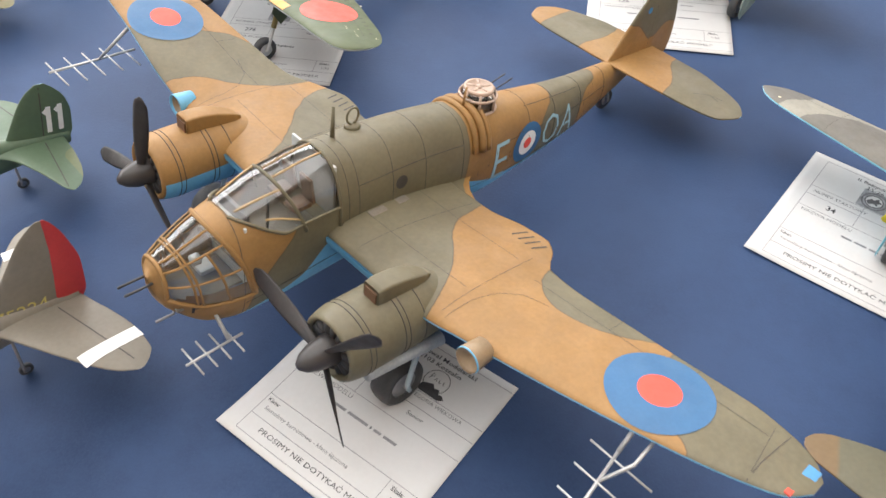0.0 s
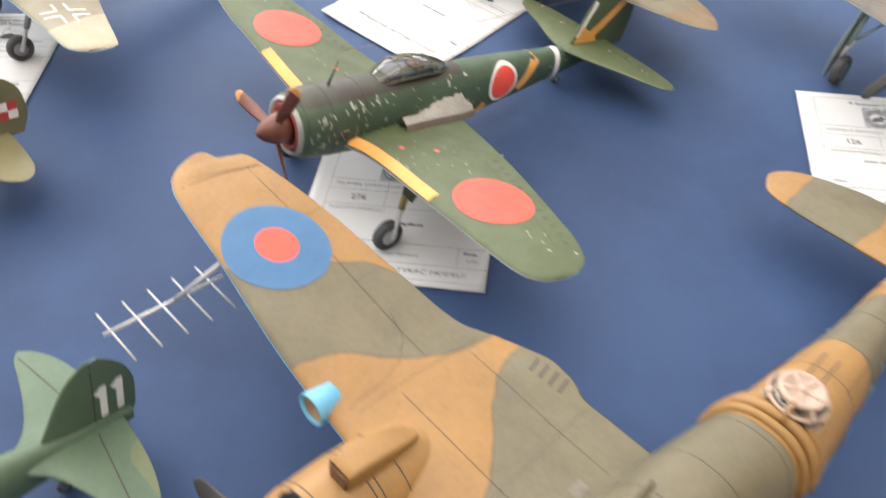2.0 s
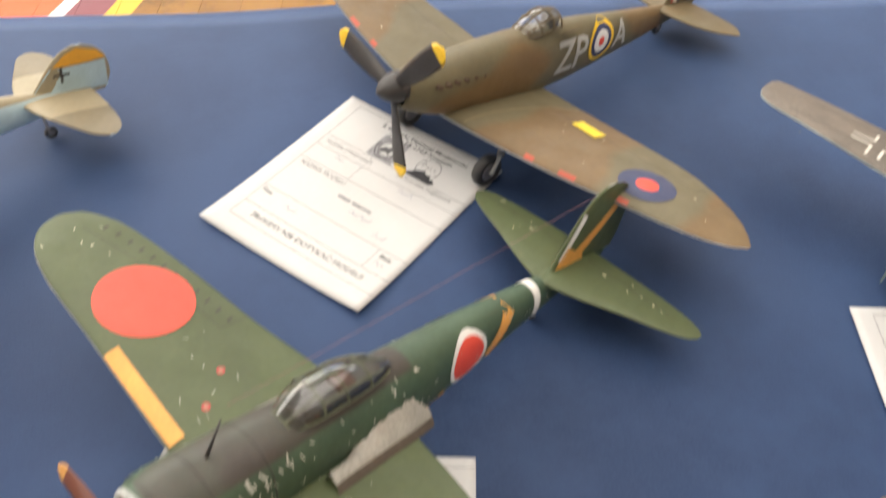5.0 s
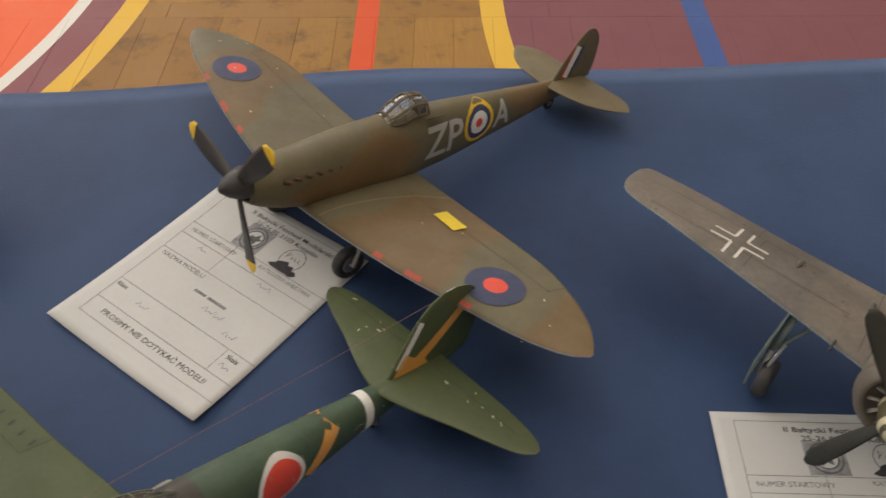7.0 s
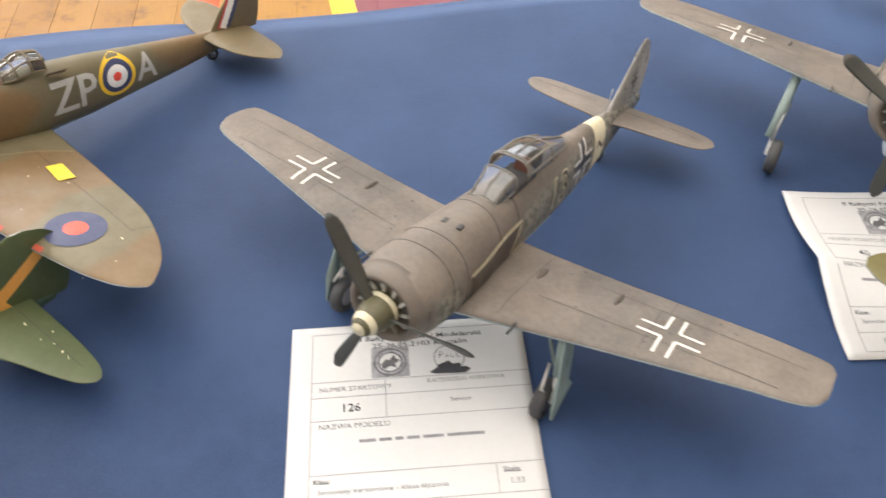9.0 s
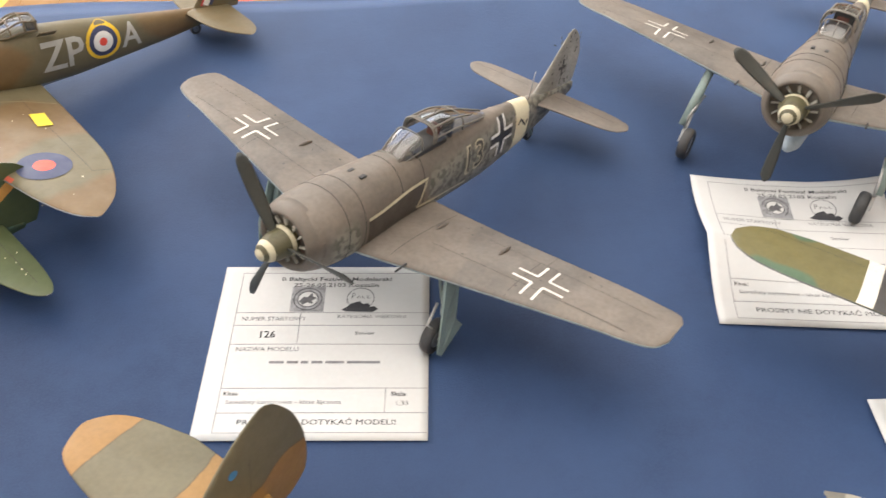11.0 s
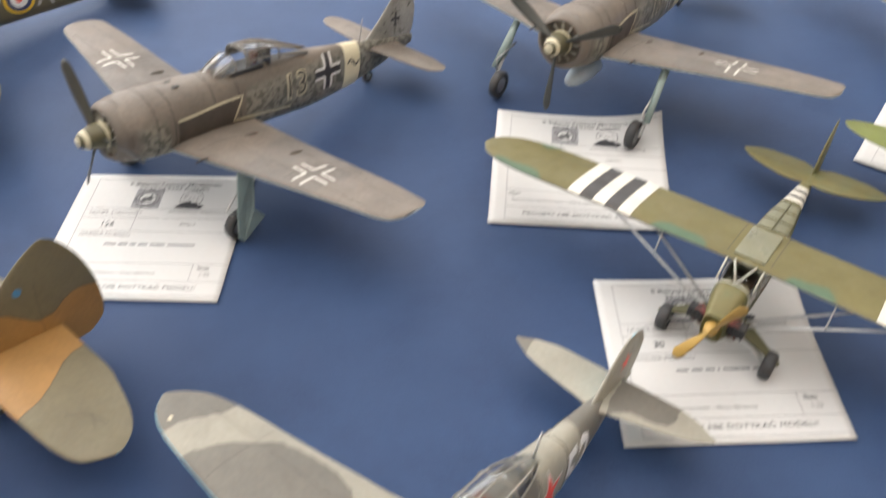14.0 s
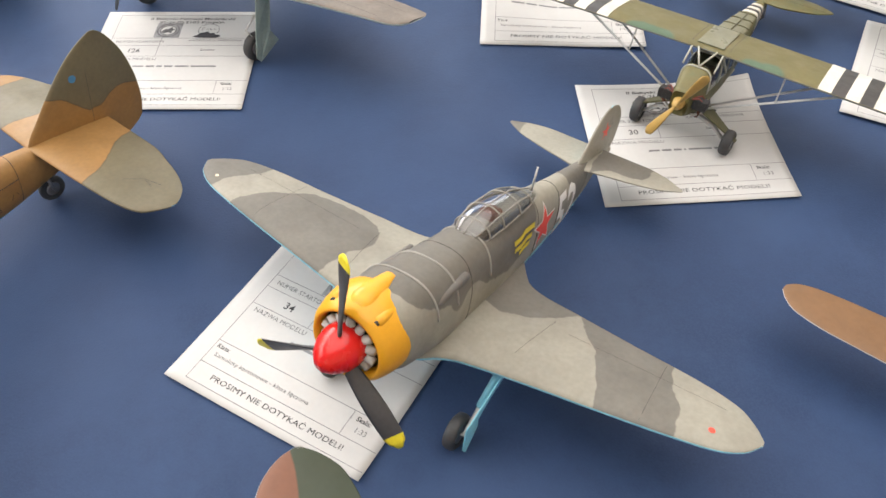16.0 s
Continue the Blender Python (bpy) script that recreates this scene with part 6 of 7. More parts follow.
    if not one:
        lathe("bomb_rack", [(6, 1), (12, 5.6), (30, 7.4), (46, 6.6), (55, 4), (58, 1)], plain("pale_grey_blue", (0.33, 0.38, 0.42), 0.5), c.root, (0, 4, -27), 'x', 20, "pale grey-blue belly pod")
    tail_wheel(c, -148, 5, 3.5, top=-3, mat=LEGG)
    tube("aerial_post", [(-134, 6, 14), (-136, 6, 36)], 0.3, STEEL, c.root)

# fighter in two greys with a yellow cowling
PALEG, DARKG, AZURE = (0.262, 0.250, 0.205), (0.132, 0.124, 0.105), (0.22, 0.55, 0.68)
LAV = paint("two_grey_card", PALEG, DARKG, AZURE, wobble=3.2, soft=0.3, var=0.13)
L = Craft("fighter_model", "two-tone grey fighter model with yellow cowling and red spinner", 0.4584, 0.6002, 0.795, 229.5, 14.0)
LEAN_L = (2.5, -0.05)
l_body = [(66, 15, 31, 0), (58, 19.6, 35.8, -4.5), (44, 20.6, 36.4, -6.8), (34, 20, 35, -9.5), (10, 17.5, 33, -15), (-20, 15.5, 31, -19), (-60, 12, 27, -20), (-100, 8.5, 20, -15), (-135, 5, 16, -6), (-160, 2, 12, 5), (-172, 1, 10, 7)]
l_wing = [(0, 46, -66, -8), (12, 43, -62, -8), (20, 36, -50, -8), (30, 31, -39, -8), (60, 26, -33, -6), (90, 21, -29.5, -4.8), (125, 14.5, -26, -3.6), (144, 9.5, -21.5, -3), (154, 3, -14, -2.6), (159, -5, -8, -2.4)]
l_stab = [(0, -126, -158, 14), (10, -129, -158, 14), (30, -134, -158, 14), (45, -139, -155, 14), (53, -144, -151, 14), (57, -147, -149, 14)]
l_fin = [(6, -118, -170, 0), (18, -128, -176, 0), (28, -136, -177, 0), (36, -143, -173, 0), (41, -149, -167, 0), (43, -154, -161, 0)]
l_dark = patches([(-45, 55), (-32.7, 60.7), (-17, 70), (-10, 79), (15, 89), (40, 95), (40, 128), (13, 124), (-3, 124), (-12, 114), (-26, 111), (-45, 112)],
                 [(9, -126), (-6, -116), (-25, -97), (-27, -62), (-12, -46), (12, -56), (40, -56), (40, -128)], [(40, -150), (6, -145), (-16, -133), (-45, -131), (-45, -170), (40, -170)], [(-60, -12), (-42, -14), (-14, 8), (-6, 20), (-9, 34), (-20, 50), (-31, 59), (-60, 60)])
fighter(L, LAV, l_body, l_wing, l_stab, l_fin, n=2.6, camo=l_dark, lean=LEAN_L, long_right=[(y * 1.03, le, te, z + 0.006 * max(y - 30, 0)) for y, le, te, z in l_wing], body_under=lambda x, y, z: z + 8 + 0.085 * np.minimum(x + 60, 0),
        body_camo=lambda x, y, z: np.maximum(patches([(64, 60), (52, 29), (44, 27), (33, 24), (27, 14), (20, 12), (12, 18), (4, 19), (-12, 7), (-40, 2), (-60, 14), (-66, 60)])(x, z), patches([(-110, 40), (-104, 8), (-125, -4), (-150, 40)])(x, z)),
        stab_camo=patches([(-120, 16), (-135, 20), (-140, 46), (-170, 44), (-170, 10)], [(-120, -34), (-170, -40), (-170, -70), (-120, -70)]))
YEL = plain("cowling_yellow", (0.74, 0.36, 0.014), 0.38, 0.05)
lax, laz = 72, 15.6


def lay(x):
    return LEAN_L[0] + LEAN_L[1] * x - (2.5 if x > 50 else 0.0)


lathe("cowling", [(53, 20.6), (55, 21.3), (60, 21.8), (66, 21.2), (72, 19.6), (75, 17.6), (75, 16.4), (70, 15.6), (62, 15.6)], YEL, L.root, (0, lay(62), laz), 'x', 40, "glossy yellow cowling")
bump_b = Body([(46, 3.5, laz + 21.5, laz + 14), (56, 5.2, laz + 22.6, laz + 14), (64, 5.8, laz + 22.8, laz + 15), (70, 5, laz + 20.2, laz + 16)], 2.2, (lay(60), 0))
bump_b.mesh("cowling_intake", YEL, L.root, na=24)
for sy in (-11, 11):
    lathe("gun_trough", [(52, 0.8), (58, 2.2), (66, 2.6), (70, 2.2), (71, 0)], [YEL], L.root, (0, lay(62) + sy, laz + 16), 'x', 14)
    lathe("gun_muzzle", [(70.4, 1.3), (71.4, 1.2), (71.4, 0)], BLACK, L.root, (0, lay(62) + sy, laz + 16), 'x', 12)
radial_engine(L, (78, lay(72), laz), 15.4, 14, plain("pale_metal", (0.5, 0.5, 0.48), 0.4, 0.2))
lathe("spinner", [(72, 10.6), (77, 10.6), (82, 9.6), (87, 7.0), (90.4, 3.6), (91.5, 0)], plain("spinner_red", (0.62, 0.012, 0.010), 0.25, 0.05), L.root, (0, lay(82), laz), 'x', 30, "glossy red spinner")
for turn in (90, 209, 315):
    blade(L, (79, lay(79), laz), 50, turn, 8.5, plain("propeller_dark_grey", (0.055, 0.054, 0.055), 0.45, 0.15), plain("tip_yellow", (0.72, 0.62, 0.03), 0.5), root=0.2, hand=-1)
for sd in (1, -1):
    w, k = L.wing[sd], sd
    sf = on_side(L.body, sd)
    s3 = on_side(L.body, sd, 0.5)
    star = [(-70 + r * math.cos(a), 8 + r * math.sin(a)) for r, a in ((12.5 if i % 2 == 0 else 4.9, math.pi / 2 + i * math.pi / 5) for i in range(10))]
    edge = [(-70 + r * math.cos(a), 8 + r * math.sin(a)) for r, a in ((14.4 if i % 2 == 0 else 5.9, math.pi / 2 + i * math.pi / 5) for i in range(10))]
    polygon("star_marking", sf, edge, WHITE, L.root, "white star border", 2)
    polygon("star_marking", s3, star, REDM, L.root, "red star", 2)
    lettering("number_marking", sf, "52", (-102, -11), 27, WHITE, L.root, mirror=sd > 0, anchor='mid', wide=0.72, bold=0.03)
    ribbons("side_emblem", sf, [[(-33, 17), (-40, 16.2), (-46, 17.6), (-57, 16)], [(-34, 12.4), (-42, 11.4), (-48, 12.6), (-54, 11.6)], [(-40, 7.6), (-46, 8.4), (-52, 7.8)]], 2.7, plain("emblem_yellow", (0.62, 0.50, 0.03), 0.5), L.root, "yellow painted script bars", 3)
    panel(L, on_wing(w, 0.28), [[(16, k * 110), (-26, k * 108)], [(-14, k * 62), (-15, k * 140)], [(14, k * 48), (-20, k * 53)]], 0.2)
    fst = [(-153.5 + r * math.cos(a), 29 + r * math.sin(a)) for r, a in ((6 if i % 2 == 0 else 2.3, math.pi / 2 + i * math.pi / 5) for i in range(10))]
    polygon("star_marking", on_fin(L.fin, sd), fst, REDM, L.root, "red star", 1)
    tube("exhaust_cover", [(40, k * 16 + lay(40), 26), (14, k * 15 + lay(14), 26)], [2.6, 2.2], plain("exhaust_grey", (0.15, 0.14, 0.125), 0.55), L.root)
    box("hatch", (6, 0.6, 7), (52, k * 20.2 + lay(52), 8), plain("pale_grey_card", PALEG, 0.5), L.root, bevel=0.1)
rings("wing_lamp", on_wing(L.wing[1], 0.3), (2, 138), [1.6], [REDM], L.root, "small red lamp", 12)
rings("wing_lamp", on_wing(L.wing[-1], 0.3), (3, -148), [1.1], [CREAM], L.root, "small white lamp", 12)
hoops(L, (42, 24, -8), 10, 170, 0.6, plain("strap_grey", (0.30, 0.29, 0.26), 0.5))
hoops(L, (10, -62, -90), r=0.2)
canopy(L, [(-4, 6, 31, 24), (-12, 9.5, 36, 22), (-24, 10.5, 38.5, 22), (-40, 10, 38, 22), (-58, 7, 32, 22), (-70, 3, 27, 21)], (-4, -13, -24, -40, -56), [(90, -68, -4), (45, -60, -5), (135, -60, -5), (0, -68, -4), (180, -68, -4)], plain("hood_frame_two_grey", (0.26, 0.25, 0.22), 0.5), frame_r=0.45)
box("seat", (8, 9, 9), (-28, lay(-28), 30), plain("seat_red_brown", (0.12, 0.035, 0.022), 0.6), L.root)
tube("aerial_mast", [(-70, lay(-70), 25), (-72, lay(-70), 39)], [0.7, 0.5], ALU, L.root)
undercarriage(L, 36, 41, 9.5, 6.5, (18, 46, -7), mat=plain("azure_card", AZURE, 0.5), door=11, rim=STEEL)
tail_wheel(L, -128, 3.5, 3, top=-2, mat=plain("azure_card", AZURE, 0.5))

# high-wing light aircraft
CUBC = paint("olive_drab_card", (0.122, 0.107, 0.036), (0.065, 0.115, 0.065), (0.16, 0.17, 0.16), wobble=2.0, soft=1.2)
CHALK = plain("stripe_chalk", (0.60, 0.58, 0.51), 0.6, 0.12)
CUBP = plain("olive_drab_plain", (0.085, 0.080, 0.036), 0.55)
C = Craft("light_aircraft_model", "olive high-wing light aircraft model with black and white stripes", 0.6305, 0.741, 0.758, 229.6, 13.0)
c_body = [(30, 5.5, 35, 20), (20, 7.6, 39, 17), (6, 9.6, 44, 14), (-30, 10.6, 48, 15), (-60, 10, 48, 20), (-100, 6, 48, 30), (-140, 2.5, 47, 40), (-158, 1, 47, 44)]
c_wing = [(0, -2, -46, 51), (60, -1, -46, 50.5), (130, -1, -45, 49.5), (154, -3, -42, 49), (168, -9, -34, 49), (174, -17, -26, 49)]
c_stab = [(0, -128, -152, 47), (12, -126, -158, 47), (28, -131, -158, 47), (40, -138, -154, 47), (47, -146, -149, 47)]
c_fin = [(44, -140, -172, 0), (55, -144, -174, 0), (68, -151, -172, 0), (75, -156, -169, 0), (79, -160, -166, 0)]
c_edge = patches([(10, -168), (10, -120), (-6, -126), (-8, -140), (-5, -150), (-9, -160)], [(10, -20), (-10, -24), (-7, -40), (-10, -50), (10, -60)], [(10, 18), (-9, 22), (-7, 34), (-12, 42), (10, 52)], [(-60, -150), (-38, -148), (-40, -134), (-60, -130)])
c_open = lambda x, y, z: not (-58 < x < 8 and z > 31)
fighter(C, CUBC, c_body, c_wing, c_stab, c_fin, n=4.0, thick=0.10, camo=c_edge, keep=c_open)
c_glass = C.body.mesh("cabin_glazing", GLASS, C.root, "clear cabin glazing", -58, 9, 4.0, na=44, keep=lambda x, y, z: z > 31, caps=(False, False))
cab = [[tuple(C.body.at(x, a, 0.1)) for a in np.linspace(0, 180, 18)] for x in (-58, -40, -24, -10, 8)]
cab += [[(8, k * 10, 43), (-2, k * 10, 51)] for k in (1, -1)] + [[(8, 0, 44), (-2, k * 6, 52)] for k in (1, -1)] + [[(-2, k * 10.5, 50), (-24, k * 11, 33)] for k in (1, -1)]
tubes("cabin_frame", cab, 0.6, plain("frame_grey_green", (0.40, 0.40, 0.34), 0.5), c_glass)
box("cabin_floor", (64, 20, 1.2), (-26, 0, 22), plain("cabin_olive", (0.24, 0.23, 0.14), 0.6), C.root, bevel=0.2)
box("cabin_seat", (9, 12, 10), (-22, 0, 28), plain("seat_leather", (0.10, 0.055, 0.03), 0.6, 0.2), C.root)
box("instrument_panel", (2, 18, 8), (4, 0, 36), plain("panel_olive_dark", (0.09, 0.09, 0.06), 0.6), C.root)
box("roof_panel", (34, 17, 0.8), (-23, 0, float(C.wing[1].top(-23, 2)) + 0.2), plain("greenish_acetate", (0.15, 0.148, 0.09), 0.35, 0.15), C.root, "dull greenish roof glazing", bevel=0.2)
for sd in (1, -1):
    w, k = C.wing[sd], sd
    for j, mt in enumerate((CHALK, BLACK, CHALK, BLACK, CHALK)):
        v = 71 + j * 8.0
        ribbons("invasion_stripe", on_wing(w), [[(w.le(v) - 0.2, k * v), (w.te(v) + 0.3, k * v)]], 7.9, mt, C.root, ("white" if mt is CHALK else "black") + " wing stripe", 2.5)
    panel(C, on_wing(w, 0.28), [[(-36, k * 62), (-36, k * 160)], [(-1, k * 12), (-46, k * 12)]], 0.3)
    for x0, x1 in ((-8, 2), (-34, -4)):
        tube("wing_strut", [(x0, k * 84, 50), (x1, k * 11, 17)], 0.9, plain("strut_grey_white", (0.45, 0.46, 0.46), 0.5), C.root, flat=0.6)
    tube("jury_strut", [(-7, k * 48, 50.5), (-2, k * 48, 34)], 0.5, plain("strut_grey_white", (0.45, 0.46, 0.46), 0.5), C.root)
    wz = C.ground(0, 0) + 8.3
    wheel(C, (1, k * 30.5, wz), 8.3, 6.5, STEEL)
    plate("undercarriage_leg", [(8, 0), (-6, 0), (-1.2, -29), (1.6, -29)], 1.2, CUBP, C.root, place=Matrix.Translation((0, k * 10, 17)) @ Matrix.Rotation(radians(90 + k * 60), 4, 'X'))
    tube("shock_strut", [(1, k * 2, 12), (1, k * 18, 8), (1, k * 28, wz)], [1.2, 1.6, 0.9], ALU, C.root)
    e = box("engine_cylinder", (7, 9, 6), (22, k * 11, 28), DARK, C.root, bevel=0.8)
    for j in range(4):
        box("fin", (7.6, 0.6, 6.8), (22, k * (8 + j * 2.2), 28), DARK, e, bevel=0.1)
    tube("exhaust_pipe", [(24, k * 12, 25), (18, k * 10, 18), (10, k * 6, 14)], 1.0, plain("rust_brown", (0.13, 0.045, 0.02), 0.7), C.root)
    for j in (0, 1):
        tube("ignition_lead", [(28, k * 4, 31), (25 - j * 5, k * 10, 32.5), (23 - j * 4, k * 14, 29)], 0.4, plain("lead_dark_red", (0.22, 0.05, 0.04), 0.6), C.root, "dull red ignition lead")
    tube("intake_pipe", [(20, k * 14, 24), (22, k * 9, 20), (18, k * 3, 18)], 0.9, plain("pale_metal", (0.5, 0.5, 0.48), 0.4, 0.2), C.root)
    chips(C, on_side(C.body, k), (-92, -62, 36, 47), 4, CUBP, 90 + sd, (1, 2), 0.6)
for j, mt in enumerate((CHALK, BLACK, CHALK, BLACK, CHALK)):
    x0 = -96 - j * 4.6
    C.body.mesh("invasion_stripe", mt, C.root, ("white" if mt is CHALK else "black") + " fuselage stripe", x0 - 4.5, x0, 1.5, out=0.35, caps=(False, False))
roof = Body([(-48, 9, 49.6, 44), (-56, 9, 49.2, 44), (-92, 6.2, 48.6, 44)], 4.0)
roof.mesh("rear_roof_glazing", plain("greenish_acetate", (0.15, 0.16, 0.11), 0.25, 0.1), C.root, "dull greenish roof glazing", arc=(20, 160), na=14)
tubes("roof_glazing_frame", [[tuple(roof.at(x, a, 0.15)) for a in np.linspace(20, 160, 12)] for x in (-50, -64, -78, -91)] + [[tuple(roof.at(x, 90, 0.15)) for x in (-50, -91)]], 0.5, CUBP, C.root)
lathe("spinner", [(30, 4), (34, 3.2), (37, 0)], plain("yellowish_wood", (0.42, 0.27, 0.07), 0.5), C.root, (0, 0, 28), 'x', 18)
for turn in (62, 242):
    blade(C, (35, 0, 28), 27, turn, 5.4, plain("yellowish_wood", (0.42, 0.27, 0.07), 0.45, 0.15), root=0.03)
panel(C, on_wing(C.stab[1], 0.28), [[(-141, 4), (-143, 44)]], 0.35)
panel(C, on_wing(C.stab[-1], 0.28), [[(-141, -4), (-143, -44)]], 0.35)
tail_wheel(C, -150, 2.6, 2, top=42, lean=2)


# ---- aircraft that only reach into the view ----
def simple_fighter(label, where, skin, body, wing, stab, fin, r=9.5, gear=(28, 42), spin=None, prop=True, tail=36, **kw):
    c = Craft("fighter_model", label, *where)
    fighter(c, skin, body, wing, stab, fin, **kw)
    nose = max(row[0] for row in body)
    zc = sum(body[0][2:4]) / 2
    if prop:
        lathe("spinner", [(nose - 2, 9), (nose + 4, 8.5), (nose + 12, 5), (nose + 16, 0)], spin or BLACK, c.root, (0, 0, zc), 'x', 22)
        propeller(c, (nose + 5, 0, zc), 45, 70, 8.5, BLACK, root=0.15)
    undercarriage(c, gear[0], gear[1], r, 7, (gear[0] - 14, gear[1] - 2, -8), mat=STEEL)
    tail_wheel(c, body[-1][0] + tail, 4, 3, top=-2)
    canopy(c, [(2, 6, 27, 20), (-10, 9.5, 35, 19), (-32, 9, 34, 19), (-56, 3, 25, 19)], (2, -10, -32), [(0, -54, 2), (180, -54, 2), (90, -54, 2)], STEEL)
    return c


g_body = [(70, 15, 18, -14), (60, 18, 22, -18), (20, 18, 24, -20), (-30, 14, 24, -18), (-80, 10, 20, -12), (-130, 6, 15, -5), (-165, 2, 11, 2)]
g_wing = [(0, 42, -40, -10), (60, 30, -34, -4), (110, 20, -28, 0), (135, 12, -22, 2), (146, 2, -12, 3), (149, -4, -7, 3)]
g_stab = [(0, -128, -172, 9), (15, -132, -172, 9), (40, -144, -170, 9), (50, -150, -166, 9), (54, -156, -161, 9)]
g_fin = [(6, -132, -182, 0), (20, -140, -186, 0), (34, -148, -184, 0), (44, -156, -177, 0), (48, -163, -169, 0)]


def shorten(rows, k):
    return [(y * k, le, te, z) for y, le, te, z in rows]


# green fighter with a white number on its rudder
TURF = paint("leaf_green_card", (0.075, 0.118, 0.070), (0.115, 0.135, 0.065), (0.25, 0.45, 0.6))
e_stab = [(0, -104, -160, 9), (15, -121, -159, 9), (30, -128, -157, 9), (47, -133, -152.5, 9), (58, -136, -146, 9), (62, -139, -141, 9)]
e_fin = [(2, -112, -161, 0), (12, -121, -167.5, 0), (26, -128, -168, 0), (38, -134, -165, 0), (46, -140, -159, 0), (51, -147, -153, 0)]
g11 = simple_fighter("green fighter model with white number 11 on the rudder", (-0.258, 0.552, 0.803, 225.0, 13.0), TURF, g_body, shorten(g_wing, 0.8), e_stab, e_fin,
                     stab_camo=patches([(-150, 20), (-150, 70), (-190, 70), (-190, 10)]))
for sd in (1, -1):
    for u in (-152, -160):
        ribbons("number_marking", on_fin(g11.fin, sd), [[(u, 14.5), (u - 0.8, 34)], [(u - 0.6, 32), (u + 2.6, 29.5)]], 3.4, WHITE, g11.root, "white numeral 1", 2)
    panel(g11, on_fin(g11.fin, sd, 0.15), [[(-147, 8), (-149, 49)]], 0.7)
    panel(g11, on_wing(g11.stab[sd], 0.28), [[(-146, sd * 6), (-138, sd * 58)]], 0.7)

# olive fighter with a red rudder
p_stab = [(0, -112, -166, 8), (13, -121, -170, 8), (21, -126, -173, 8), (45, -141, -178, 8), (58, -150, -177.5, 8), (65, -157, -173, 8), (69, -164, -168, 8)]
p_fin = [(2, -108, -166, 0), (20, -119, -167, 0), (42, -131, -166, 0), (57, -140, -159, 0), (64, -147, -154, 0), (66, -150, -153, 0)]
DRAB = paint("grey_olive_card", (0.175, 0.158, 0.125), None, (0.33, 0.34, 0.35))
p47 = simple_fighter("grey-olive fighter model with red rudder and white tail stripe", (-0.198, 0.403, 0.812, 225.0, 12.0), DRAB, g_body, shorten(g_wing, 0.85), p_stab, p_fin)
rud = Wing([(2, -151, -165, 0), (12, -151, -170, 0), (30, -152, -169.5, 0), (50, -152.5, -164, 0), (62, -153, -158, 0), (66, -153, -154.5, 0)], 1, 0.16, upright=True, belly=1.0)
rud.mesh("rudder", plain("rudder_red", (0.40, 0.030, 0.032), 0.5, 0.1), p47.root, "red rudder")
for sd in (1, -1):
    ribbons("tail_stripe", on_wing(p47.stab[sd]), [[(-143.5, sd * 49.5), (-178, sd * 44.5)]], 8.5, WHITE, p47.root, "white tail stripe", 3)
    lettering("serial_marking", on_fin(p47.fin, sd), "275224", (-131, 9), 8.0, plain("serial_yellow", (0.5, 0.42, 0.12), 0.5), p47.root, mirror=sd > 0, anchor='mid', wide=1.0)
    panel(p47, on_wing(p47.stab[sd], 0.28), [[(-151, sd * 6), (-166, sd * 62)]], 0.7)

# khaki fighter with a chequered marking
KHAKI = paint("khaki_card", (0.165, 0.150, 0.072), None, (0.30, 0.36, 0.38))
pol = simple_fighter("khaki fighter model with red and white chequers on the rudder", (-0.395, 0.745, 0.803, 225.0, 13.0), KHAKI, g_body, shorten(g_wing, 0.7), g_stab, g_fin)
for sd in (1, -1):
    for i in range(2):
        for j in range(2):
            u, v = -168 - i * 6, 18 + j * 6
            polygon("chequer", on_fin(pol.fin, sd), [(u, v), (u - 6, v), (u - 6, v + 6), (u, v + 6)], WHITE if (i + j) % 2 else REDDULL, pol.root, "chequered marking square", 1)

# sand and pale blue fighter
SAND = paint("sand_and_pale_blue", (0.32, 0.275, 0.178), (0.19, 0.16, 0.10), (0.42, 0.56, 0.60))
s_b = [(70, 12, 14, -14), (60, 15, 18, -18), (20, 15, 22, -20), (-30, 13, 22, -18), (-80, 10, 18, -12), (-130, 6, 14, -5), (-165, 2, 11, 2)]
s_w = [(0, 40, -36, -10), (60, 32, -23, -5), (110, 27, -13, -1), (138, 24, -8, 1), (145, 20, -6, 2), (148, 14, -1, 2)]
sand = simple_fighter("sand and pale blue fighter model with outline crosses", (-0.304, 1.026, 0.802, 218.0, 13.0), SAND, s_b, s_w, g_stab, [(z * 0.78 + 1, le, te, q) for z, le, te, q in g_fin],
                      camo=patches([(60, 20), (60, 110), (20, 112), (-10, 96), (-60, 98), (-60, 20)], [(60, -20), (60, -110), (-60, -96), (-60, -20)]), body_under=lambda x, y, z: z - 12, stab_camo=patches([(-100, 25), (-200, 25), (-200, 70), (-100, 70)], [(-100, -25), (-200, -25), (-200, -70), (-100, -70)]),
                      fin_camo=None, tail=20)
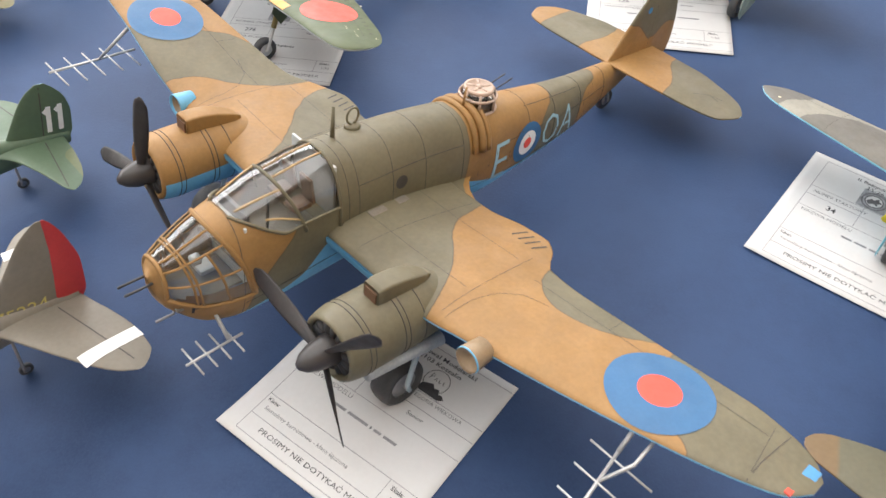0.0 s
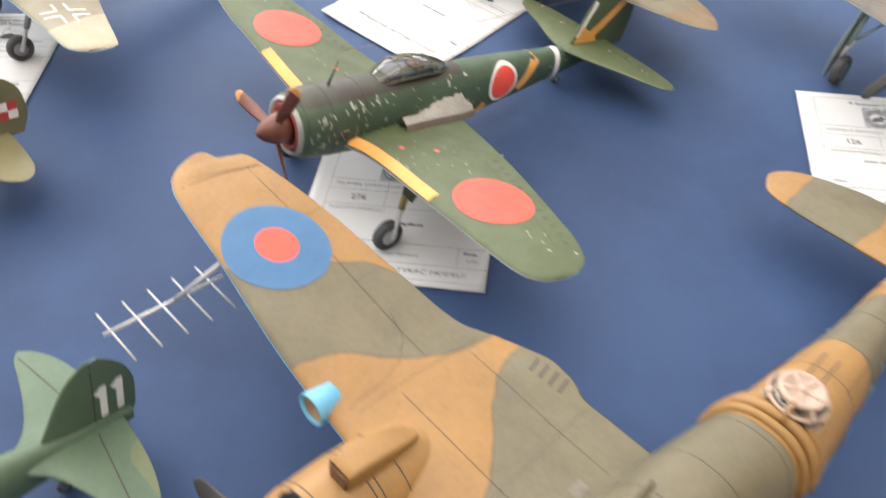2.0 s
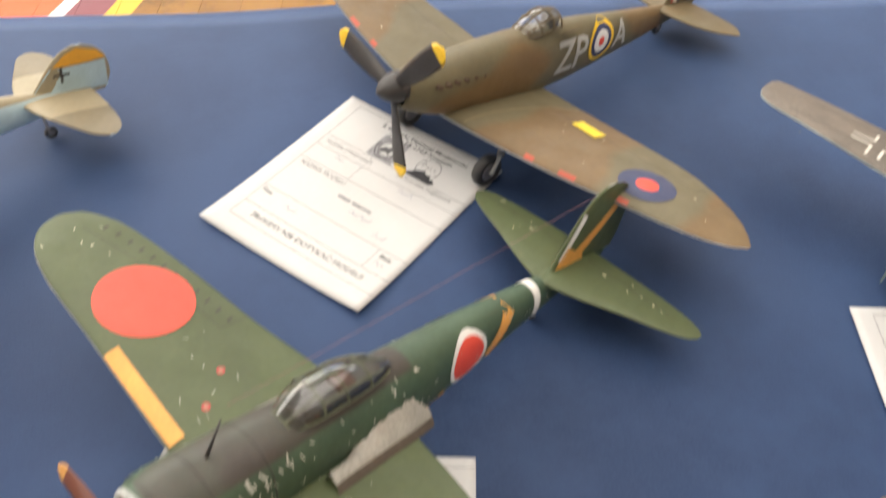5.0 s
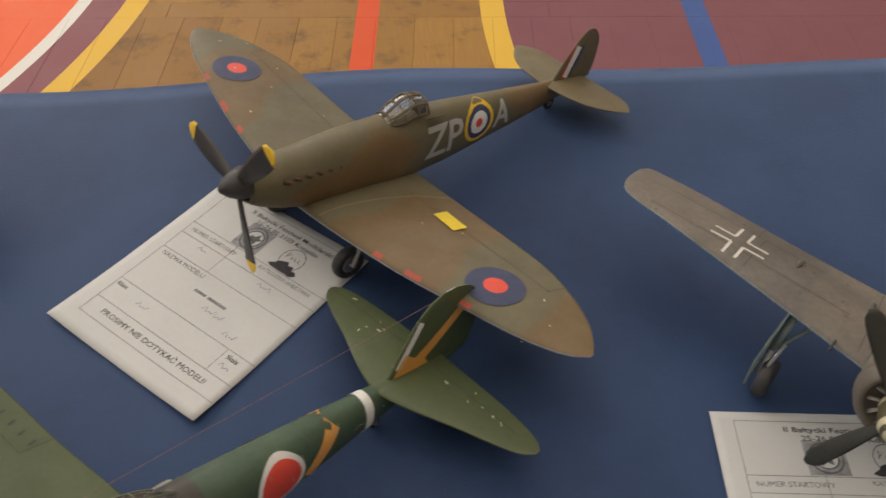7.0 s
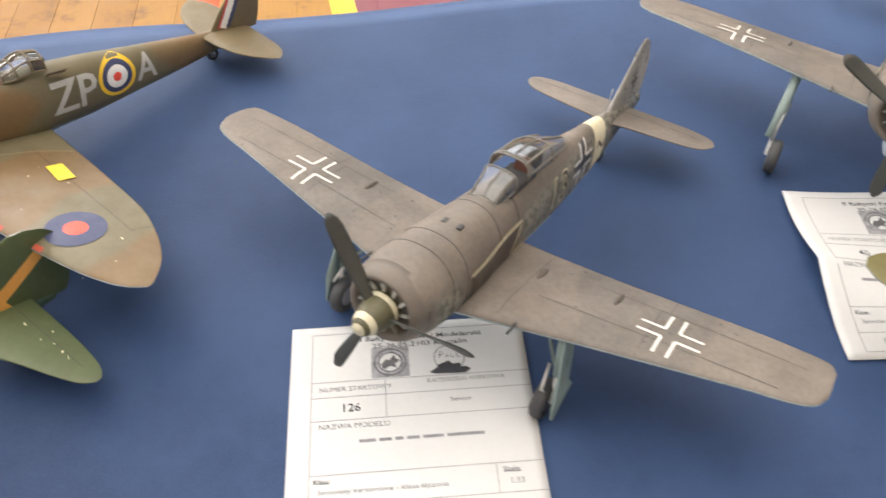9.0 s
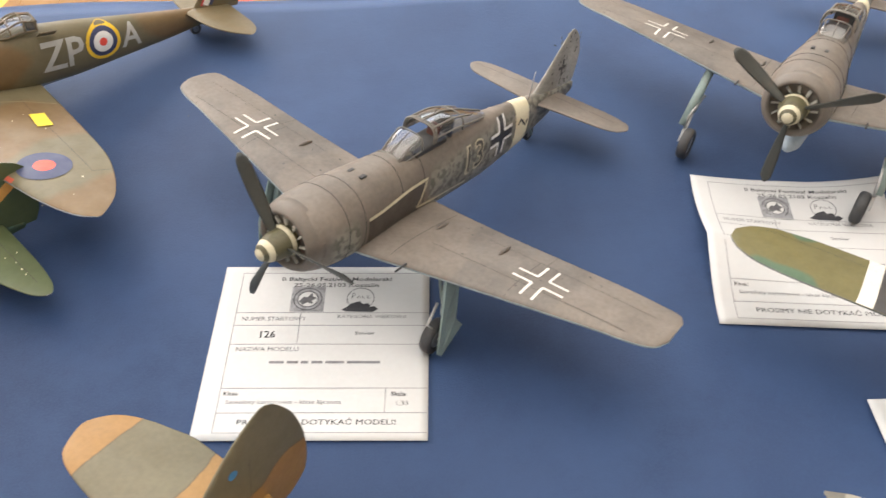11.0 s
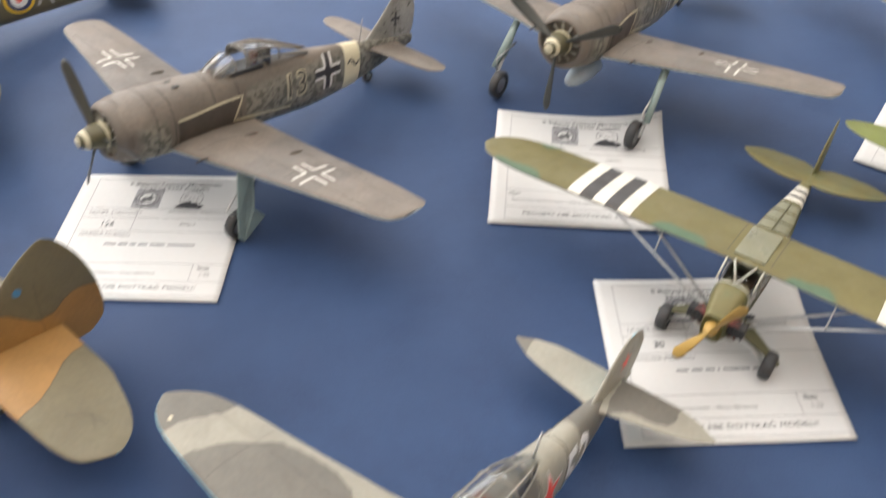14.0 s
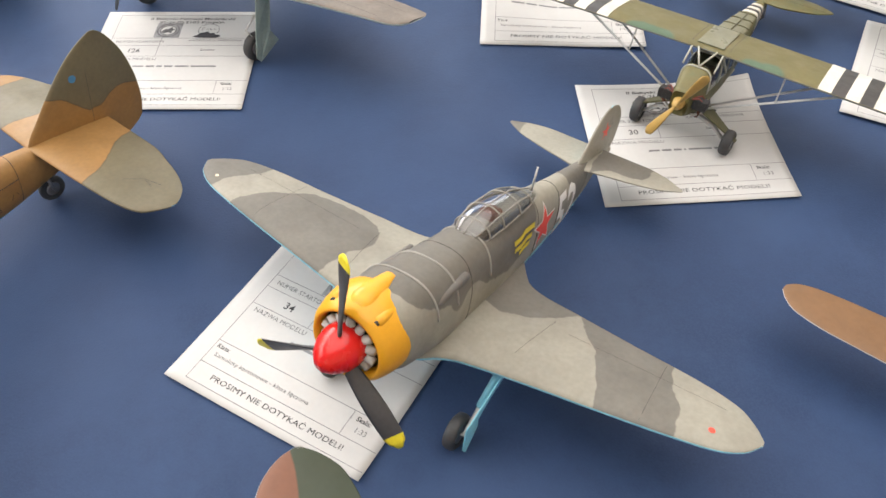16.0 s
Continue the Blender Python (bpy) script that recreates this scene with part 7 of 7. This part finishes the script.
for sd in (1, -1):
    cross_marking(sand, on_wing(sand.wing[sd]), (9, sd * 92), 15, 4, 1.6, WHITE)
    cross_marking(sand, on_side(sand.body, sd), (-78, 3), 10, 3, 2.0, WHITE, black=BLACK)
    lettering("number_marking", on_side(sand.body, sd), "13", (-48, -5), 15, WHITE, sand.root, mirror=sd > 0, anchor='mid')
    polygon("fin_panel", on_fin(sand.fin, sd), [(-150, 27), (-158, 34), (-166, 37), (-178, 33), (-184, 27)], plain("orange_yellow_tip", (0.75, 0.36, 0.03), 0.5), sand.root, "orange-yellow fin tip", 2)
    polygon("fin_panel", on_fin(sand.fin, sd), [(-134, 8), (-148, 26), (-183, 26), (-184, 8)], plain("pale_blue_paint", (0.42, 0.56, 0.60), 0.5), sand.root, "pale blue fin side", 2)
    ribbons("tail_marking", on_fin(sand.fin, sd, 0.5), [[(-150, 22), (-160, 22)], [(-155, 17), (-155, 27)]], 1.6, BLACK, sand.root, "dark tail marking", 3)

# patched green and ochre aircraft with ribbed wings
OCHRE = paint("pale_green_card", (0.158, 0.166, 0.100), (0.098, 0.092, 0.056), (0.40, 0.44, 0.42), soft=0.2)
r_wing = [(0, 27, -27, 0), (60, 27, -27, 0), (160, 27, -27, 0), (178, 24, -25, 0), (186, 17, -20, 0), (190, 5, -9, 0)]
o_body = [(22, 8, 12, -8), (12, 13, 18, -14), (-30, 14, 22, -17), (-80, 10, 20, -12), (-130, 6, 15, -5), (-165, 2, 11, 2)]
och = simple_fighter("pale green and ochre aircraft model with ribbed fabric wings", (0.897, 0.938, 0.792, 199.0, 8.0), OCHRE, o_body, r_wing, g_stab, g_fin, gear=(8, 80), r=8.5, thick=0.08, prop=False,
                     camo=patches([(60, -130), (10, -145), (-8, -136), (-60, -152), (-60, 20), (60, 20)]))
polygon("ochre_patch", on_wing(och.wing[-1]), [(25, -60), (25, -114), (12, -123), (0, -114), (-12, -110), (-19, -96), (-13, -80), (-18, -62), (-8, -50), (8, -58)], plain("ochre_paint", (0.42, 0.245, 0.08), 0.55), och.root, "ochre camouflage patch", 4)
for v in (112, 86, 60):
    ribbons("wing_rib", on_wing(och.wing[-1], 0.5), [[(24, -v), (-25, -v)]], 1.0, plain("rib_brown", (0.20, 0.13, 0.05), 0.6), och.root, "raised fabric rib", 5)
tube("wing_skid", [(24, -162, -1), (30, -162, -20)], 0.8, plain("strut_grey_white", (0.45, 0.46, 0.46), 0.5), och.root)

# bright olive aircraft with a red marking
LIME = paint("bright_olive_card", (0.135, 0.160, 0.035), None, (0.25, 0.28, 0.2))
lime_wing = [(0, 18, -20, 2), (60, 18, -18, 2), (105, 16, -14, 2), (124, 11, -10, 2), (133, 5, -5, 2), (136, 0, -2, 2)]
lime = simple_fighter("bright olive aircraft model with a red wing marking", (0.855, 0.792, 0.786, 226.0, 8.0), LIME, g_body, lime_wing, shorten(g_stab, 0.8), g_fin, gear=(22, 34), thick=0.09)
polygon("red_marking", on_wing(lime.wing[-1]), [(10, -74), (-9, -74), (-9, -60), (10, -58)], REDM, lime.root, "red wing marking", 2)
panel(lime, on_wing(lime.wing[-1], 0.28), [[(14, -104), (-13, -104)], [(15, -86), (-15, -86)], [(-4, -40), (-4, -126)]], 0.4)

# brown aircraft and two more whose tips only show
BROWNC = paint("plain_brown_card", (0.165, 0.085, 0.035), None, (0.40, 0.40, 0.38))
w_b = [(0, 16, -22, 0), (60, 15, -18, 0), (110, 14, -15, 0), (128, 11, -12, 0), (136, 5, -8, 0), (139, 0, -4, 0)]
simple_fighter("plain brown aircraft model with pale wing edges", (0.728, 0.490, 0.780, 225.0, 8.0), BROWNC, g_body, w_b, shorten(g_stab, 0.8), g_fin, gear=(22, 34), thick=0.09)
EARTH = paint("grey_green_earth_card", (0.150, 0.098, 0.045), (0.105, 0.098, 0.062), (0.42, 0.42, 0.40), soft=1.0)
simple_fighter("earth and grey-green fighter model in camouflage", (0.290, 0.277, 0.805, 246.0, 12.0), EARTH, g_body, shorten(g_wing, 0.7), g_stab, g_fin, stab_camo=patches([(-120, -36), (-190, -40), (-190, 0), (-120, 0)]))
RUSS = paint("red_brown_dark_green_card", (0.150, 0.060, 0.030), (0.030, 0.042, 0.022), (0.3, 0.4, 0.45), soft=0.4)
simple_fighter("red-brown and dark green fighter model in camouflage", (0.409, 0.364, 0.815, 190.0, 9.0), RUSS, g_body, g_wing, g_stab, g_fin, camo=patches([(-2, -170), (-3, -128), (4, -100), (-60, -95), (-60, -170)], [(60, -150), (12, -140), (16, -120), (60, -110)]))

# ---- floor boards, last ----
def board(wide, long):
    bm = bmesh.new()
    bmesh.ops.create_cube(bm, size=1.0, matrix=Matrix.Translation((0, 0, -0.0065)) @ Matrix.Diagonal((wide - 0.0006, long - 0.0005, 0.013, 1)))
    bmesh.ops.bevel(bm, geom=[e for e in bm.edges if min(w.co.z for w in e.verts) > -0.001], offset=0.0003, segments=1, affect='EDGES')
    return part("plank", bm, FLOOR, floor)


slant = Matrix.Translation((0.04, 2.4, 0.0)) @ Matrix.Rotation(-math.atan(0.105), 4, 'Z')
bw, bl, cross = 0.095, 0.85, 0.072
first = board(bw, bl)
painted = board(bw + 0.0005, bl + 0.0004)
strip = board(0.95, cross)
used = set()
for gy in range(-1, 3):
    y0 = gy * (bl + cross) + 0.24
    for gx in range(-16, 34):
        spot = slant @ Vector((gx * bw, y0 + bl / 2, 0))
        kind = painted if math.hypot(spot.x - 2.22, spot.y - 2.45) < 1.7 else first
        ob = kind if kind not in used else new("plank", kind.data)
        used.add(kind)
        ob.parent = floor
        ob.matrix_basis = slant @ Matrix.Translation((gx * bw, y0 + bl / 2, 0))
    for gx in range(-2, 4):
        ob = strip if "strip" not in used else new("plank", strip.data)
        used.add("strip")
        ob.parent = floor
        ob.matrix_basis = slant @ Matrix.Translation((gx * 0.95, y0 - cross / 2, 0))
